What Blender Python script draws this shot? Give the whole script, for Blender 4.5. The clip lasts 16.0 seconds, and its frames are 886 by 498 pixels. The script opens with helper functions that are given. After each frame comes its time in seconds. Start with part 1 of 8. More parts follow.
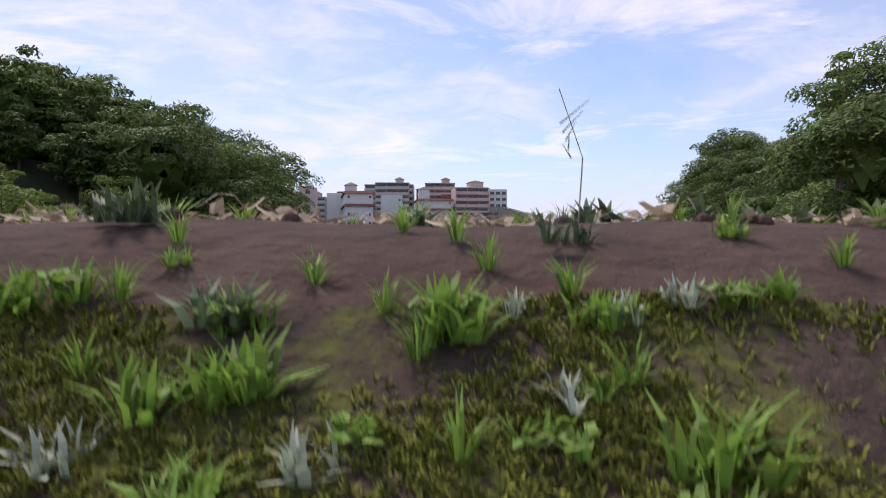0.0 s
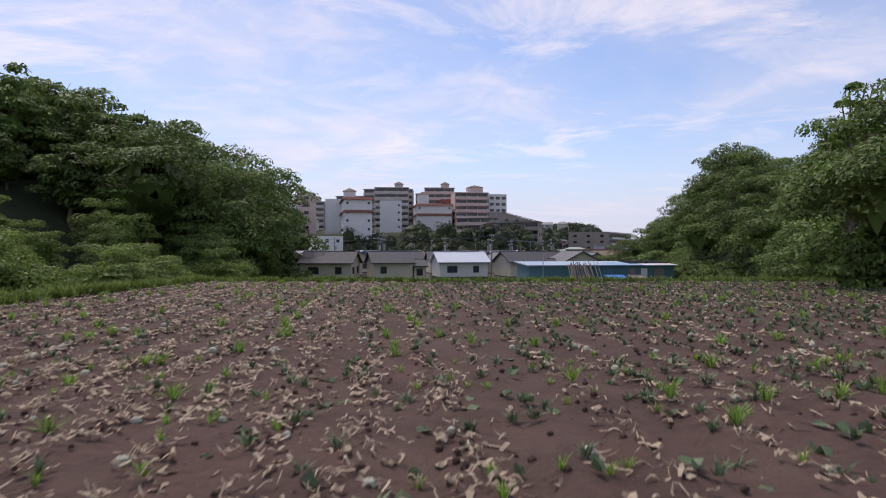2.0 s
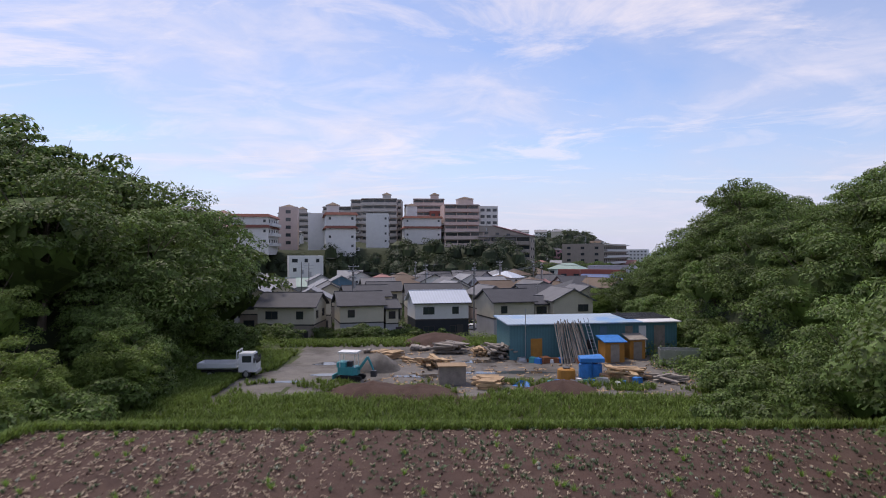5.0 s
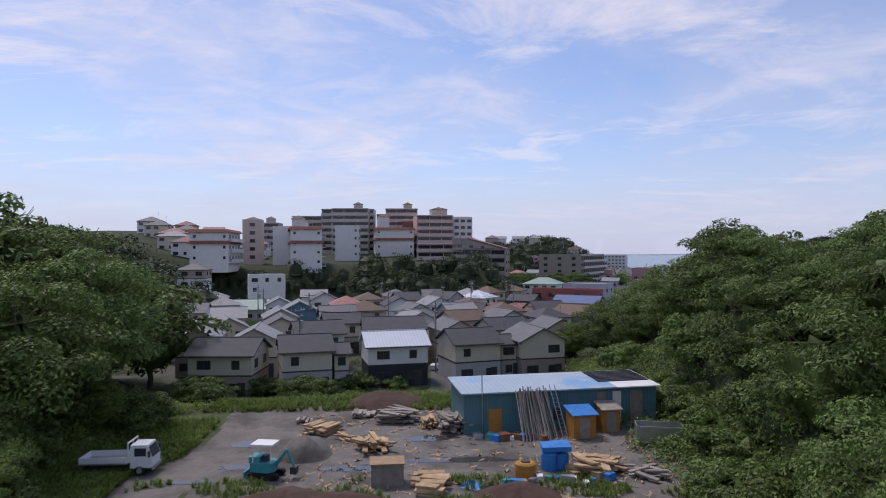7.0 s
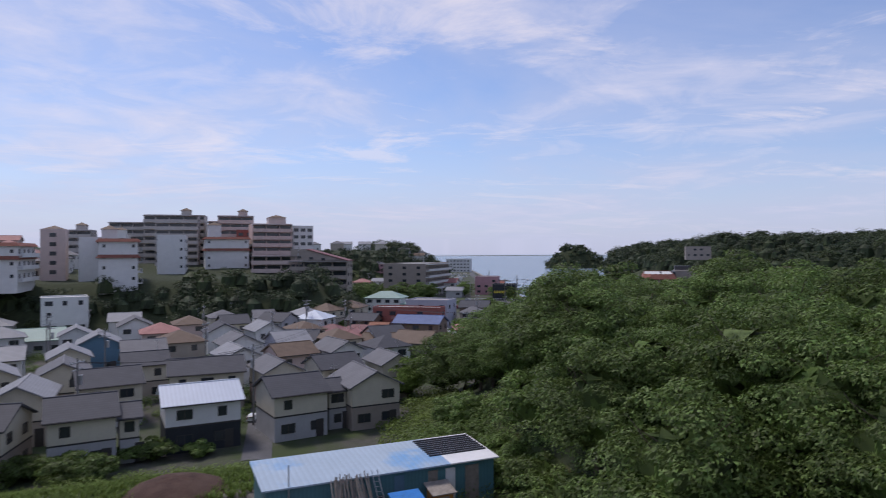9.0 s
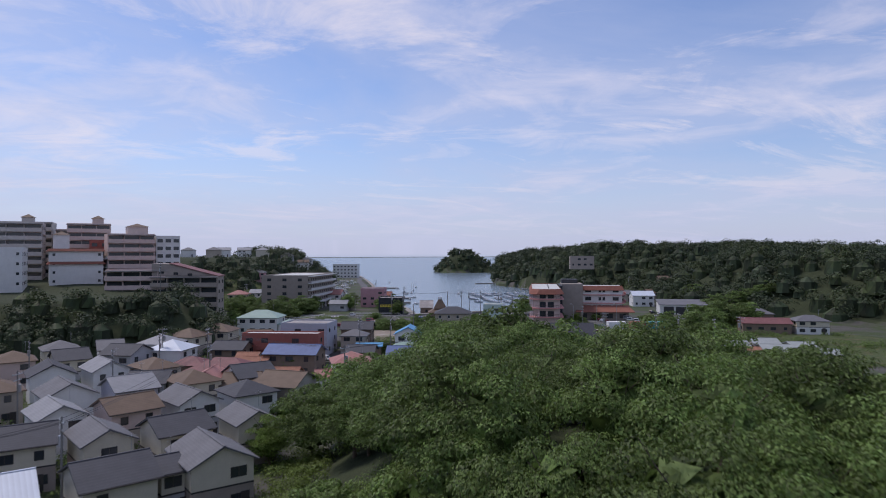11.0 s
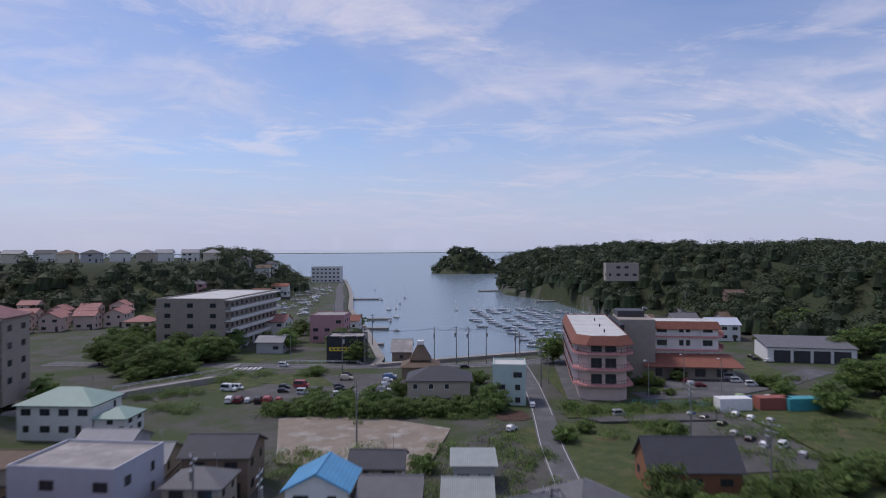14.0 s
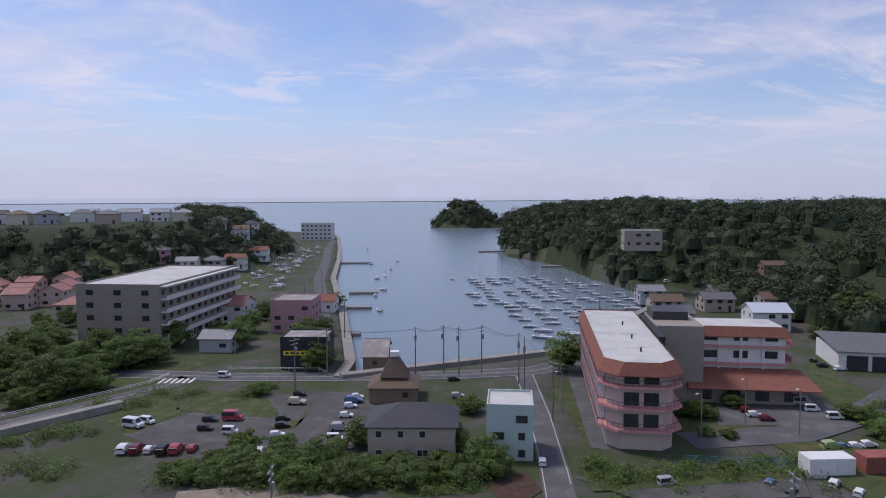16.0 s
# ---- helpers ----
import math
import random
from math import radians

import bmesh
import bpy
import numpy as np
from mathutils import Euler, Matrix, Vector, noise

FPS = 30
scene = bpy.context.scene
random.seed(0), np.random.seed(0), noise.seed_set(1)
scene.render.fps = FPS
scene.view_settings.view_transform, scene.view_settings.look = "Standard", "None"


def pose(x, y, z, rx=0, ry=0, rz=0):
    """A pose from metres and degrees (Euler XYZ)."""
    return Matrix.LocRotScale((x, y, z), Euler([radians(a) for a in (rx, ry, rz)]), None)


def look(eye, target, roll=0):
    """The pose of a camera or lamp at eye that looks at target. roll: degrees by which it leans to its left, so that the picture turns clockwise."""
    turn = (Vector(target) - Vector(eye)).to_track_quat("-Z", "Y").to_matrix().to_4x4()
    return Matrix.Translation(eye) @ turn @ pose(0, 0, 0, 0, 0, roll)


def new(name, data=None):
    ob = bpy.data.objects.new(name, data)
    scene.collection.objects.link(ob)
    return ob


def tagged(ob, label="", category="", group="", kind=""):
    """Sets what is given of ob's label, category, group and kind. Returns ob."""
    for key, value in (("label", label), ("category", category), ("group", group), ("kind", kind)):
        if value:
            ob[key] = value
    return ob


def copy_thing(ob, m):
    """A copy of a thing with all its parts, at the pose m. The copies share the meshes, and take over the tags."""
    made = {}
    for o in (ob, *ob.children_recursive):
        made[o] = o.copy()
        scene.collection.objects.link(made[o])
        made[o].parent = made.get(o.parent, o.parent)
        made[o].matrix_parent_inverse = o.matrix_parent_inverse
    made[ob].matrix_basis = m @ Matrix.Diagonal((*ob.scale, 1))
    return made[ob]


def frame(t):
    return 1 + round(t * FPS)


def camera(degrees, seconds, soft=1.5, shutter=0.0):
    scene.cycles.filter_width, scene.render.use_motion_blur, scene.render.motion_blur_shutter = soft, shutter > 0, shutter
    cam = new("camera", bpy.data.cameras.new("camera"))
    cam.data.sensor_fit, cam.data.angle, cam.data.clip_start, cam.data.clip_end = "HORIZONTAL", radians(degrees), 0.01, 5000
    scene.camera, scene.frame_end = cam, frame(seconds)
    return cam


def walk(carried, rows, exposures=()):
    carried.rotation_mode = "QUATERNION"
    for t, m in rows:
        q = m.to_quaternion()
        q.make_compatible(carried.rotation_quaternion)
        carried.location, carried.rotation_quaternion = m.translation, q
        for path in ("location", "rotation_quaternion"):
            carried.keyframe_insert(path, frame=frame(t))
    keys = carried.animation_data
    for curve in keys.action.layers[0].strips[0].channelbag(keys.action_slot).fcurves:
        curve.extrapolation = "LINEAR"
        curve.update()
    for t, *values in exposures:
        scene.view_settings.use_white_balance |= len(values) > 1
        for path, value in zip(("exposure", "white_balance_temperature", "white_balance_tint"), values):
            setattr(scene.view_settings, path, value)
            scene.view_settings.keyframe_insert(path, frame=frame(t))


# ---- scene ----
cam = camera(68.1, 16.0, soft=1.0, shutter=0.38)
METRES, EYE, TILT, LEAN, TURN = 163.5, 0.377, 0.0, 0.0, 0.0
PLAN = 163.5 / 195.0      # the plan below is drawn in units of 0.838 m; it is brought to metres at the end
ROWS = [
    (0.0, 0.0, 0.0, 0.0, 0.0, 0.0, -0.0),
    (0.5, -0.0003, -0.0002, 0.0024, -0.02, -0.0, 0.01),
    (1.0, -0.0002, 0.0004, 0.0049, -0.01, 0.02, 0.02),
    (1.5, 0.0001, 0.0027, 0.0074, -0.01, 0.06, 0.02),
    (2.0, 0.0012, 0.007, 0.0101, -0.01, 0.09, 0.02),
    (2.5, 0.0031, 0.0132, 0.0138, -0.01, 0.1, 0.03),
    (3.0, 0.0053, 0.0208, 0.0176, -0.02, 0.13, 0.05),
    (3.5, 0.0077, 0.0299, 0.0219, -0.04, 0.15, 0.05),
    (4.0, 0.0102, 0.0399, 0.027, -0.05, 0.18, 0.04),
    (6.5, 0.0287, 0.0972, 0.0573, -1.59, 0.32, 0.19),
    (7.0, 0.0334, 0.1092, 0.0636, -2.13, 0.34, 0.2),
    (7.5, 0.0384, 0.1213, 0.0697, -3.3, 0.36, 0.26),
    (8.0, 0.0435, 0.1332, 0.0756, -5.84, 0.36, 0.24),
    (8.5, 0.0482, 0.1449, 0.0809, -10.25, 0.35, 0.25),
    (9.0, 0.0532, 0.1568, 0.0859, -15.27, 0.33, 0.27),
    (9.5, 0.0581, 0.1684, 0.0907, -20.3, 0.32, 0.25),
    (9.7, 0.0601, 0.1731, 0.0926, -21.7, 0.32, 0.25),
    (11.8, 0.1216, 0.2859, 0.1180, -25.12, 0.39, 0.1),
    (12.0, 0.1363, 0.3124, 0.1184, -25.14, 0.39, 0.1),
    (12.5, 0.1795, 0.3903, 0.1192, -25.08, 0.34, 0.06),
    (13.0, 0.2267, 0.4781, 0.1207, -24.95, 0.22, 0.12),
    (13.5, 0.2767, 0.5797, 0.1194, -24.81, 0.18, 0.08),
    (14.0, 0.3283, 0.6842, 0.1373, -24.69, -0.07, 0.21),
    (14.5, 0.3778, 0.7801, 0.1561, -24.58, -0.18, 0.12),
    (15.0, 0.4035, 0.8213, 0.1639, -24.5, -1.46, 0.14),
    (15.5, 0.4194, 0.8434, 0.1674, -24.45, -3.15, 0.17),
    (16.0, 0.434, 0.8625, 0.1701, -24.41, -4.62, 0.2),
]
walk(cam, [(t, pose(0, 0, EYE, TILT, LEAN, TURN) @ pose(METRES * x, METRES * y, METRES * z, 90 + pitch, roll, yaw)) for t, x, y, z, yaw, pitch, roll in ROWS],
     exposures=[(0.0, 0.42, 7050, 18), (0.6, 0.26, 7050, 18), (4.0, 0.25, 7000, 18), (7.0, 0.05, 6650, 18), (12.0, -0.10, 6450, 18), (13.5, -0.18, 6450, 18), (15.0, -0.17, 6450, 18), (16.0, -0.07, 6500, 18)])

# ---- sky and sun ----
SUN_AZ, SUN_EL = -35.0, 60.0      # degrees clockwise from +y, and above the horizon
world = bpy.data.worlds.new("sky")
scene.world = world
world.use_nodes = True
wn, wl = world.node_tree.nodes, world.node_tree.links
wn.clear()


def wnode(kind, **kw):
    n = wn.new(kind)
    for k, v in kw.items():
        n.inputs[k].default_value = v
    return n


def wmath(op, a, b=None, clamp=False):
    n = wn.new("ShaderNodeMath")
    n.operation, n.use_clamp = op, clamp
    for i, v in enumerate((a, b)):
        if v is None:
            continue
        if isinstance(v, (int, float)):
            n.inputs[i].default_value = v
        else:
            wl.new(v, n.inputs[i])
    return n.outputs[0]


def wmix(fac, a, b):
    n = wn.new("ShaderNodeMix")
    n.data_type = "RGBA"
    for s, v in ((n.inputs["Factor"], fac), (n.inputs[6], a), (n.inputs[7], b)):
        if isinstance(v, (int, float, tuple)):
            s.default_value = v
        else:
            wl.new(v, s)
    return n.outputs[2]


sky = wn.new("ShaderNodeTexSky")
sky.sky_type, sky.sun_disc = "NISHITA", False
sky.sun_elevation, sky.sun_rotation = radians(SUN_EL), radians(SUN_AZ)
sky.air_density, sky.dust_density, sky.ozone_density = 1.0, 0.6, 2.2
tc = wn.new("ShaderNodeTexCoord")
sep = wn.new("ShaderNodeSeparateXYZ")
wl.new(tc.outputs["Generated"], sep.inputs[0])
zc = wmath("MAXIMUM", sep.outputs[2], 0.02)
up = wmath("ADD", zc, 0.10)
comb = wn.new("ShaderNodeCombineXYZ")
wl.new(wmath("DIVIDE", sep.outputs[0], up), comb.inputs[0])
wl.new(wmath("DIVIDE", sep.outputs[1], up), comb.inputs[1])
big = wnode("ShaderNodeTexNoise", Scale=0.62, Detail=7.0, Roughness=0.58, Distortion=0.35)
mapb = wn.new("ShaderNodeMapping")
mapb.inputs["Location"].default_value = (3.1, 1.4, 0)
wl.new(comb.outputs[0], mapb.inputs[0])
wl.new(mapb.outputs[0], big.inputs["Vector"])
fine = wnode("ShaderNodeTexNoise", Scale=2.3, Detail=6.0, Roughness=0.6, Distortion=0.6)
wl.new(mapb.outputs[0], fine.inputs["Vector"])
veil = wmath("MULTIPLY", wmath("SUBTRACT", big.outputs[0], 0.37), 3.2, True)
puff = wmath("MULTIPLY", wmath("SUBTRACT", wmath("ADD", wmath("MULTIPLY", big.outputs[0], 0.55), wmath("MULTIPLY", fine.outputs[0], 0.45)), 0.497), 6.0, True)
tint = wn.new("ShaderNodeVectorMath")
tint.operation = "MULTIPLY"
wl.new(sky.outputs[0], tint.inputs[0])
tint.inputs[1].default_value = (0.108, 0.117, 0.137)
base = wmix(wmath("ADD", wmath("MULTIPLY", veil, 0.52), 0.10), tint.outputs[0], (0.55, 0.61, 0.78, 1))
base = wmix(wmath("MULTIPLY", puff, 0.55), base, (0.83, 0.81, 0.88, 1))
wisp = wnode("ShaderNodeTexNoise", Scale=1.25, Detail=8.0, Roughness=0.66, Distortion=0.9)
mapw = wn.new("ShaderNodeMapping")
mapw.inputs["Location"].default_value, mapw.inputs["Scale"].default_value = (7.3, 2.2, 0), (0.55, 1.0, 1.0)
wl.new(comb.outputs[0], mapw.inputs[0])
wl.new(mapw.outputs[0], wisp.inputs["Vector"])
streak = wmath("MULTIPLY", wmath("SUBTRACT", wisp.outputs[0], 0.535), 9.0, True)
base = wmix(wmath("MULTIPLY", streak, 0.42), base, (0.90, 0.85, 0.86, 1))
low = wmath("SUBTRACT", 1.0, wmath("MULTIPLY", zc, 6.0), True)
base = wmix(wmath("MULTIPLY", low, 0.85), base, (0.50, 0.565, 0.76, 1))
below = wmath("MULTIPLY", wmath("SUBTRACT", -0.001, sep.outputs[2]), 400.0, True)
base = wmix(below, base, (0.46, 0.53, 0.68, 1))
bg = wn.new("ShaderNodeBackground")
bg.inputs[1].default_value = 1.0
wl.new(base, bg.inputs[0])
wo = wn.new("ShaderNodeOutputWorld")
wl.new(bg.outputs[0], wo.inputs[0])

sun = new("sun", bpy.data.lights.new("sun", "SUN"))
sun.data.energy, sun.data.angle, sun.data.color = 2.2, radians(12), (1.0, 0.95, 0.88)
sa, se = radians(SUN_AZ), radians(SUN_EL)
sun.matrix_world = look((60, 150, 300), Vector((60, 150, 300)) - Vector((math.sin(sa) * math.cos(se), math.cos(sa) * math.cos(se), math.sin(se))))

# ---- materials ----
MATS = {}


def mat(name, col, rough=0.8, var=0.18, scale=1.2, bump=0.0, bscale=25.0, metal=0.0, obrand=0.0, island=0.0, second=None, sfac=0.5, sscale=0.4,
        bands=None, translucent=0.0, spec=0.3, wear=None):
    """A surface: two scales of variation, optional second colour in patches, courses (bands), grain and wear."""
    if name in MATS:
        return MATS[name]
    m = bpy.data.materials.new(name)
    m.use_nodes = True
    nt = m.node_tree
    N, L = nt.nodes, nt.links
    b = N["Principled BSDF"]
    tco = N.new("ShaderNodeTexCoord")

    def noise_tex(s, d=5.0, r=0.6):
        n = N.new("ShaderNodeTexNoise")
        n.inputs["Scale"].default_value, n.inputs["Detail"].default_value, n.inputs["Roughness"].default_value = s, d, r
        L.new(tco.outputs["Object"], n.inputs["Vector"])
        return n.outputs[0]

    def mth(op, x, y, clamp=False):
        n = N.new("ShaderNodeMath")
        n.operation, n.use_clamp = op, clamp
        for i, v in enumerate((x, y)):
            if isinstance(v, (int, float)):
                n.inputs[i].default_value = v
            else:
                L.new(v, n.inputs[i])
        return n.outputs[0]

    def mix(f, x, y):
        n = N.new("ShaderNodeMix")
        n.data_type = "RGBA"
        for s, v in ((n.inputs["Factor"], f), (n.inputs[6], x), (n.inputs[7], y)):
            if isinstance(v, (int, float, tuple)):
                s.default_value = v
            else:
                L.new(v, s)
        return n.outputs[2]

    def c4(c, k=1.0):
        return (min(1, c[0] * k), min(1, c[1] * k), min(1, c[2] * k), 1)

    n1, n2 = noise_tex(scale), noise_tex(scale * 9)
    v = mth("ADD", mth("MULTIPLY", n1, 0.65), mth("MULTIPLY", n2, 0.35))
    v = mth("MULTIPLY", mth("SUBTRACT", v, 0.32), 2.8, True)
    out = mix(v, c4(col, 1 - var), c4(col, 1 + var))
    if second:
        p = mth("MULTIPLY", mth("SUBTRACT", noise_tex(sscale, 7.0, 0.65), 0.62 - sfac * 0.25), 7.0, True)
        out = mix(p, out, c4(second))
    if wear:
        p = mth("MULTIPLY", mth("SUBTRACT", noise_tex(scale * 2.3, 8.0, 0.7), 0.60), 6.0, True)
        out = mix(p, out, c4(wear))
    k = None
    if obrand:
        oi = N.new("ShaderNodeObjectInfo")
        k = mth("ADD", 1 - obrand, mth("MULTIPLY", oi.outputs["Random"], 2 * obrand))
    if island:
        g = N.new("ShaderNodeNewGeometry")
        q = mth("ADD", 1 - island, mth("MULTIPLY", g.outputs["Random Per Island"], 2 * island))
        k = mth("MULTIPLY", k, q) if k else q
    if k:
        hs = N.new("ShaderNodeHueSaturation")
        L.new(k, hs.inputs["Value"])
        L.new(mth("ADD", 0.485, mth("MULTIPLY", k, 0.015)), hs.inputs["Hue"])
        L.new(out, hs.inputs["Color"])
        out = hs.outputs[0]
    height = None
    if bands:
        axis, period, depth = bands
        w = N.new("ShaderNodeTexWave")
        w.wave_type, w.bands_direction, w.wave_profile = "BANDS", axis, "SAW"
        w.inputs["Scale"].default_value = 0.314 / period
        w.inputs["Distortion"].default_value = 0.0
        L.new(tco.outputs["Object"], w.inputs["Vector"])
        height = w.outputs["Fac"]
        out = mix(mth("MULTIPLY", height, 0.35), out, c4(col, 0.55))
    L.new(out, b.inputs["Base Color"])
    b.inputs["Roughness"].default_value = rough
    b.inputs["Metallic"].default_value = metal
    b.inputs["Specular IOR Level"].default_value = spec
    if bump or height:
        bp = N.new("ShaderNodeBump")
        bp.inputs["Strength"].default_value = bump or 0.5
        bp.inputs["Distance"].default_value = bands[2] if bands else 0.05
        L.new(height if height else noise_tex(bscale, 6.0), bp.inputs["Height"])
        L.new(bp.outputs[0], b.inputs["Normal"])
    if translucent:
        t = N.new("ShaderNodeBsdfTranslucent")
        L.new(out, t.inputs["Color"])
        ms = N.new("ShaderNodeMixShader")
        ms.inputs[0].default_value = translucent
        L.new(b.outputs[0], ms.inputs[1])
        L.new(t.outputs[0], ms.inputs[2])
        L.new(ms.outputs[0], N["Material Output"].inputs["Surface"])
    MATS[name] = m
    return m


def glass(name, col, rough=0.08):
    m = mat(name, col, rough, 0.1, 0.5, spec=0.6)
    return m


M_LEAF = mat("leaf_green", (0.116, 0.172, 0.043), 0.6, 0.35, 0.25, island=0.55, obrand=0.22, translucent=0.3)
M_LEAF2 = mat("leaf_light", (0.165, 0.235, 0.05), 0.6, 0.35, 0.25, island=0.45, obrand=0.15, translucent=0.35)
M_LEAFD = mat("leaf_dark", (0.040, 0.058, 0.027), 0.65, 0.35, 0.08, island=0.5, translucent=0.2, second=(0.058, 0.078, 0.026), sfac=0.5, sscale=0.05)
M_BARK = mat("bark", (0.13, 0.10, 0.075), 0.9, 0.3, 3, 0.8, 14)
M_SOIL = mat("soil", (0.075, 0.044, 0.034), 0.95, 0.35, 0.9, 1.0, 9, second=(0.092, 0.058, 0.044), sfac=0.5, sscale=0.7)
M_MOSSY = mat("mossy_soil", (0.092, 0.062, 0.048), 0.95, 0.35, 3, 1.0, 30, second=(0.15, 0.17, 0.03), sfac=0.58, sscale=2.6)
M_LINE = mat("road_paint", (0.42, 0.42, 0.41), 0.8, 0.15, 1.0, wear=(0.16, 0.16, 0.16))
M_GRASS = mat("grass_ground", (0.060, 0.080, 0.026), 0.9, 0.4, 0.5, 1.0, 12, second=(0.12, 0.095, 0.05), sfac=0.35, sscale=0.25)
M_FLOOR = mat("forest_floor", (0.035, 0.045, 0.02), 0.95, 0.35, 0.6, 1.0, 6)
M_GRAVEL = mat("gravel", (0.165, 0.152, 0.138), 0.8, 0.3, 0.35, 0.7, 22, second=(0.085, 0.076, 0.066), sfac=0.6, sscale=0.22)
M_TOWN = mat("town_ground", (0.082, 0.078, 0.070), 0.9, 0.3, 0.2, 0.6, 14, second=(0.048, 0.068, 0.024), sfac=0.78, sscale=0.08)
M_ASPHALT = mat("asphalt", (0.105, 0.105, 0.11), 0.88, 0.22, 0.3, 0.4, 40, second=(0.15, 0.15, 0.15), sfac=0.3, sscale=0.3)
M_CONC = mat("concrete", (0.38, 0.37, 0.35), 0.85, 0.2, 0.7, 0.4, 20, wear=(0.2, 0.19, 0.17))
M_WHITE = mat("white_paint", (0.72, 0.72, 0.72), 0.6, 0.08, 1.0, wear=(0.58, 0.57, 0.55))
M_DARK = mat("dark_metal", (0.05, 0.05, 0.055), 0.5, 0.2, 2)
M_STEEL = mat("steel", (0.45, 0.46, 0.48), 0.35, 0.12, 2, metal=0.8)
M_GLASS = glass("window_glass", (0.035, 0.042, 0.05))
M_RUST = mat("rust", (0.22, 0.09, 0.045), 0.9, 0.35, 2, 0.6, 18)
M_WOOD = mat("raw_wood", (0.42, 0.29, 0.17), 0.8, 0.3, 2, 0.5, 14, obrand=0.25)
M_WOODG = mat("grey_wood", (0.26, 0.23, 0.20), 0.85, 0.3, 2, 0.5, 14, obrand=0.25)
M_POLE = mat("pole_concrete", (0.198, 0.192, 0.180), 0.8, 0.15, 2)


# ---- building blocks ----
class Shape:
    """Collects corners and faces of one mesh."""

    def __init__(self):
        self.v, self.f = [], []

    def add(self, verts, faces):
        n = len(self.v)
        self.v.extend(verts)
        self.f.extend([tuple(i + n for i in f) for f in faces])
        return self

    def box(self, x0, x1, y0, y1, z0, z1):
        return self.add([(x0, y0, z0), (x1, y0, z0), (x1, y1, z0), (x0, y1, z0), (x0, y0, z1), (x1, y0, z1), (x1, y1, z1), (x0, y1, z1)],
                        [(0, 3, 2, 1), (4, 5, 6, 7), (0, 1, 5, 4), (1, 2, 6, 5), (2, 3, 7, 6), (3, 0, 4, 7)])

    def prism(self, poly, z0, z1):
        n = len(poly)
        return self.add([(x, y, z0) for x, y in poly] + [(x, y, z1) for x, y in poly],
                        [tuple(range(n - 1, -1, -1)), tuple(range(n, 2 * n))] + [(i, (i + 1) % n, n + (i + 1) % n, n + i) for i in range(n)])

    def slab(self, quad, t):
        """A sheet with corners in order, thickened downwards by t."""
        n = len(quad)
        return self.add(list(quad) + [(x, y, z - t) for x, y, z in quad],
                        [tuple(range(n)), tuple(range(2 * n - 1, n - 1, -1))] + [(i, n + i, n + (i + 1) % n, (i + 1) % n) for i in range(n)])

    def rod(self, a, b, r0, r1=None, n=6):
        r1 = r0 if r1 is None else r1
        a, b = Vector(a), Vector(b)
        d = (b - a).normalized()
        u = d.orthogonal().normalized()
        w = d.cross(u)
        ring = [(math.cos(2 * math.pi * i / n), math.sin(2 * math.pi * i / n)) for i in range(n)]
        vs = [tuple(a + (u * c + w * s) * r0) for c, s in ring] + [tuple(b + (u * c + w * s) * r1) for c, s in ring]
        return self.add(vs, [tuple(range(n - 1, -1, -1)), tuple(range(n, 2 * n))] + [(i, (i + 1) % n, n + (i + 1) % n, n + i) for i in range(n)])

    def extrude_x(self, prof, x0, x1):
        """A closed profile in y, z drawn out along x."""
        n = len(prof)
        return self.add([(x0, y, z) for y, z in prof] + [(x1, y, z) for y, z in prof],
                        [tuple(range(n)), tuple(range(2 * n - 1, n - 1, -1))] + [(i, n + i, n + (i + 1) % n, (i + 1) % n) for i in range(n)])

    def mesh(self, name, material):
        me = bpy.data.meshes.new(name)
        me.from_pydata(self.v, [], self.f)
        bmx = bmesh.new()
        bmx.from_mesh(me)
        bmesh.ops.recalc_face_normals(bmx, faces=bmx.faces)
        bmx.to_mesh(me)
        bmx.free()
        me.materials.append(material)
        return me


def part(name, shape, material, parent=None, label="", at=None, smooth=False):
    me = shape if isinstance(shape, bpy.types.Mesh) else shape.mesh(name, material)
    if smooth:
        me.polygons.foreach_set("use_smooth", [True] * len(me.polygons))
    ob = new(name, me)
    ob.parent = parent
    if at is not None:
        ob.matrix_basis = at
    if label:
        ob["label"] = label
    return ob


def empty(name, m, label, category, group=""):
    ob = new(name)
    ob.empty_display_size = 0.1
    ob.matrix_basis = m
    return tagged(ob, label, category, group)


def quad_mesh(name, V, materials):
    """A mesh of loose quads or triangles from an array (n, 4, 3) or (n, 3, 3)."""
    n, k = V.shape[:2]
    me = bpy.data.meshes.new(name)
    me.vertices.add(k * n)
    me.vertices.foreach_set("co", np.ascontiguousarray(V, dtype=np.float32).ravel())
    me.loops.add(k * n)
    me.loops.foreach_set("vertex_index", np.arange(k * n, dtype=np.int32))
    me.polygons.add(n)
    me.polygons.foreach_set("loop_start", np.arange(0, k * n, k, dtype=np.int32))
    me.update(calc_edges=True)
    for m in materials:
        me.materials.append(m)
    return me


def leaves(P, N, size, rng, aspect=0.55, tri=False):
    """Rhombic or pointed leaves at points P that face about N."""
    n = len(P)
    t = rng.normal(size=(n, 3))
    t -= N * (t * N).sum(1, keepdims=True)
    t /= np.linalg.norm(t, axis=1, keepdims=True) + 1e-9
    w = np.cross(N, t)
    s = (size * rng.uniform(0.6, 1.35, n))[:, None]
    if tri:
        return np.stack([P - t * s - w * s * aspect, P - t * s + w * s * aspect, P + t * s], axis=1)
    return np.stack([P - t * s, P - w * s * aspect + N * s * 0.12, P + t * s, P + w * s * aspect + N * s * 0.12], axis=1)


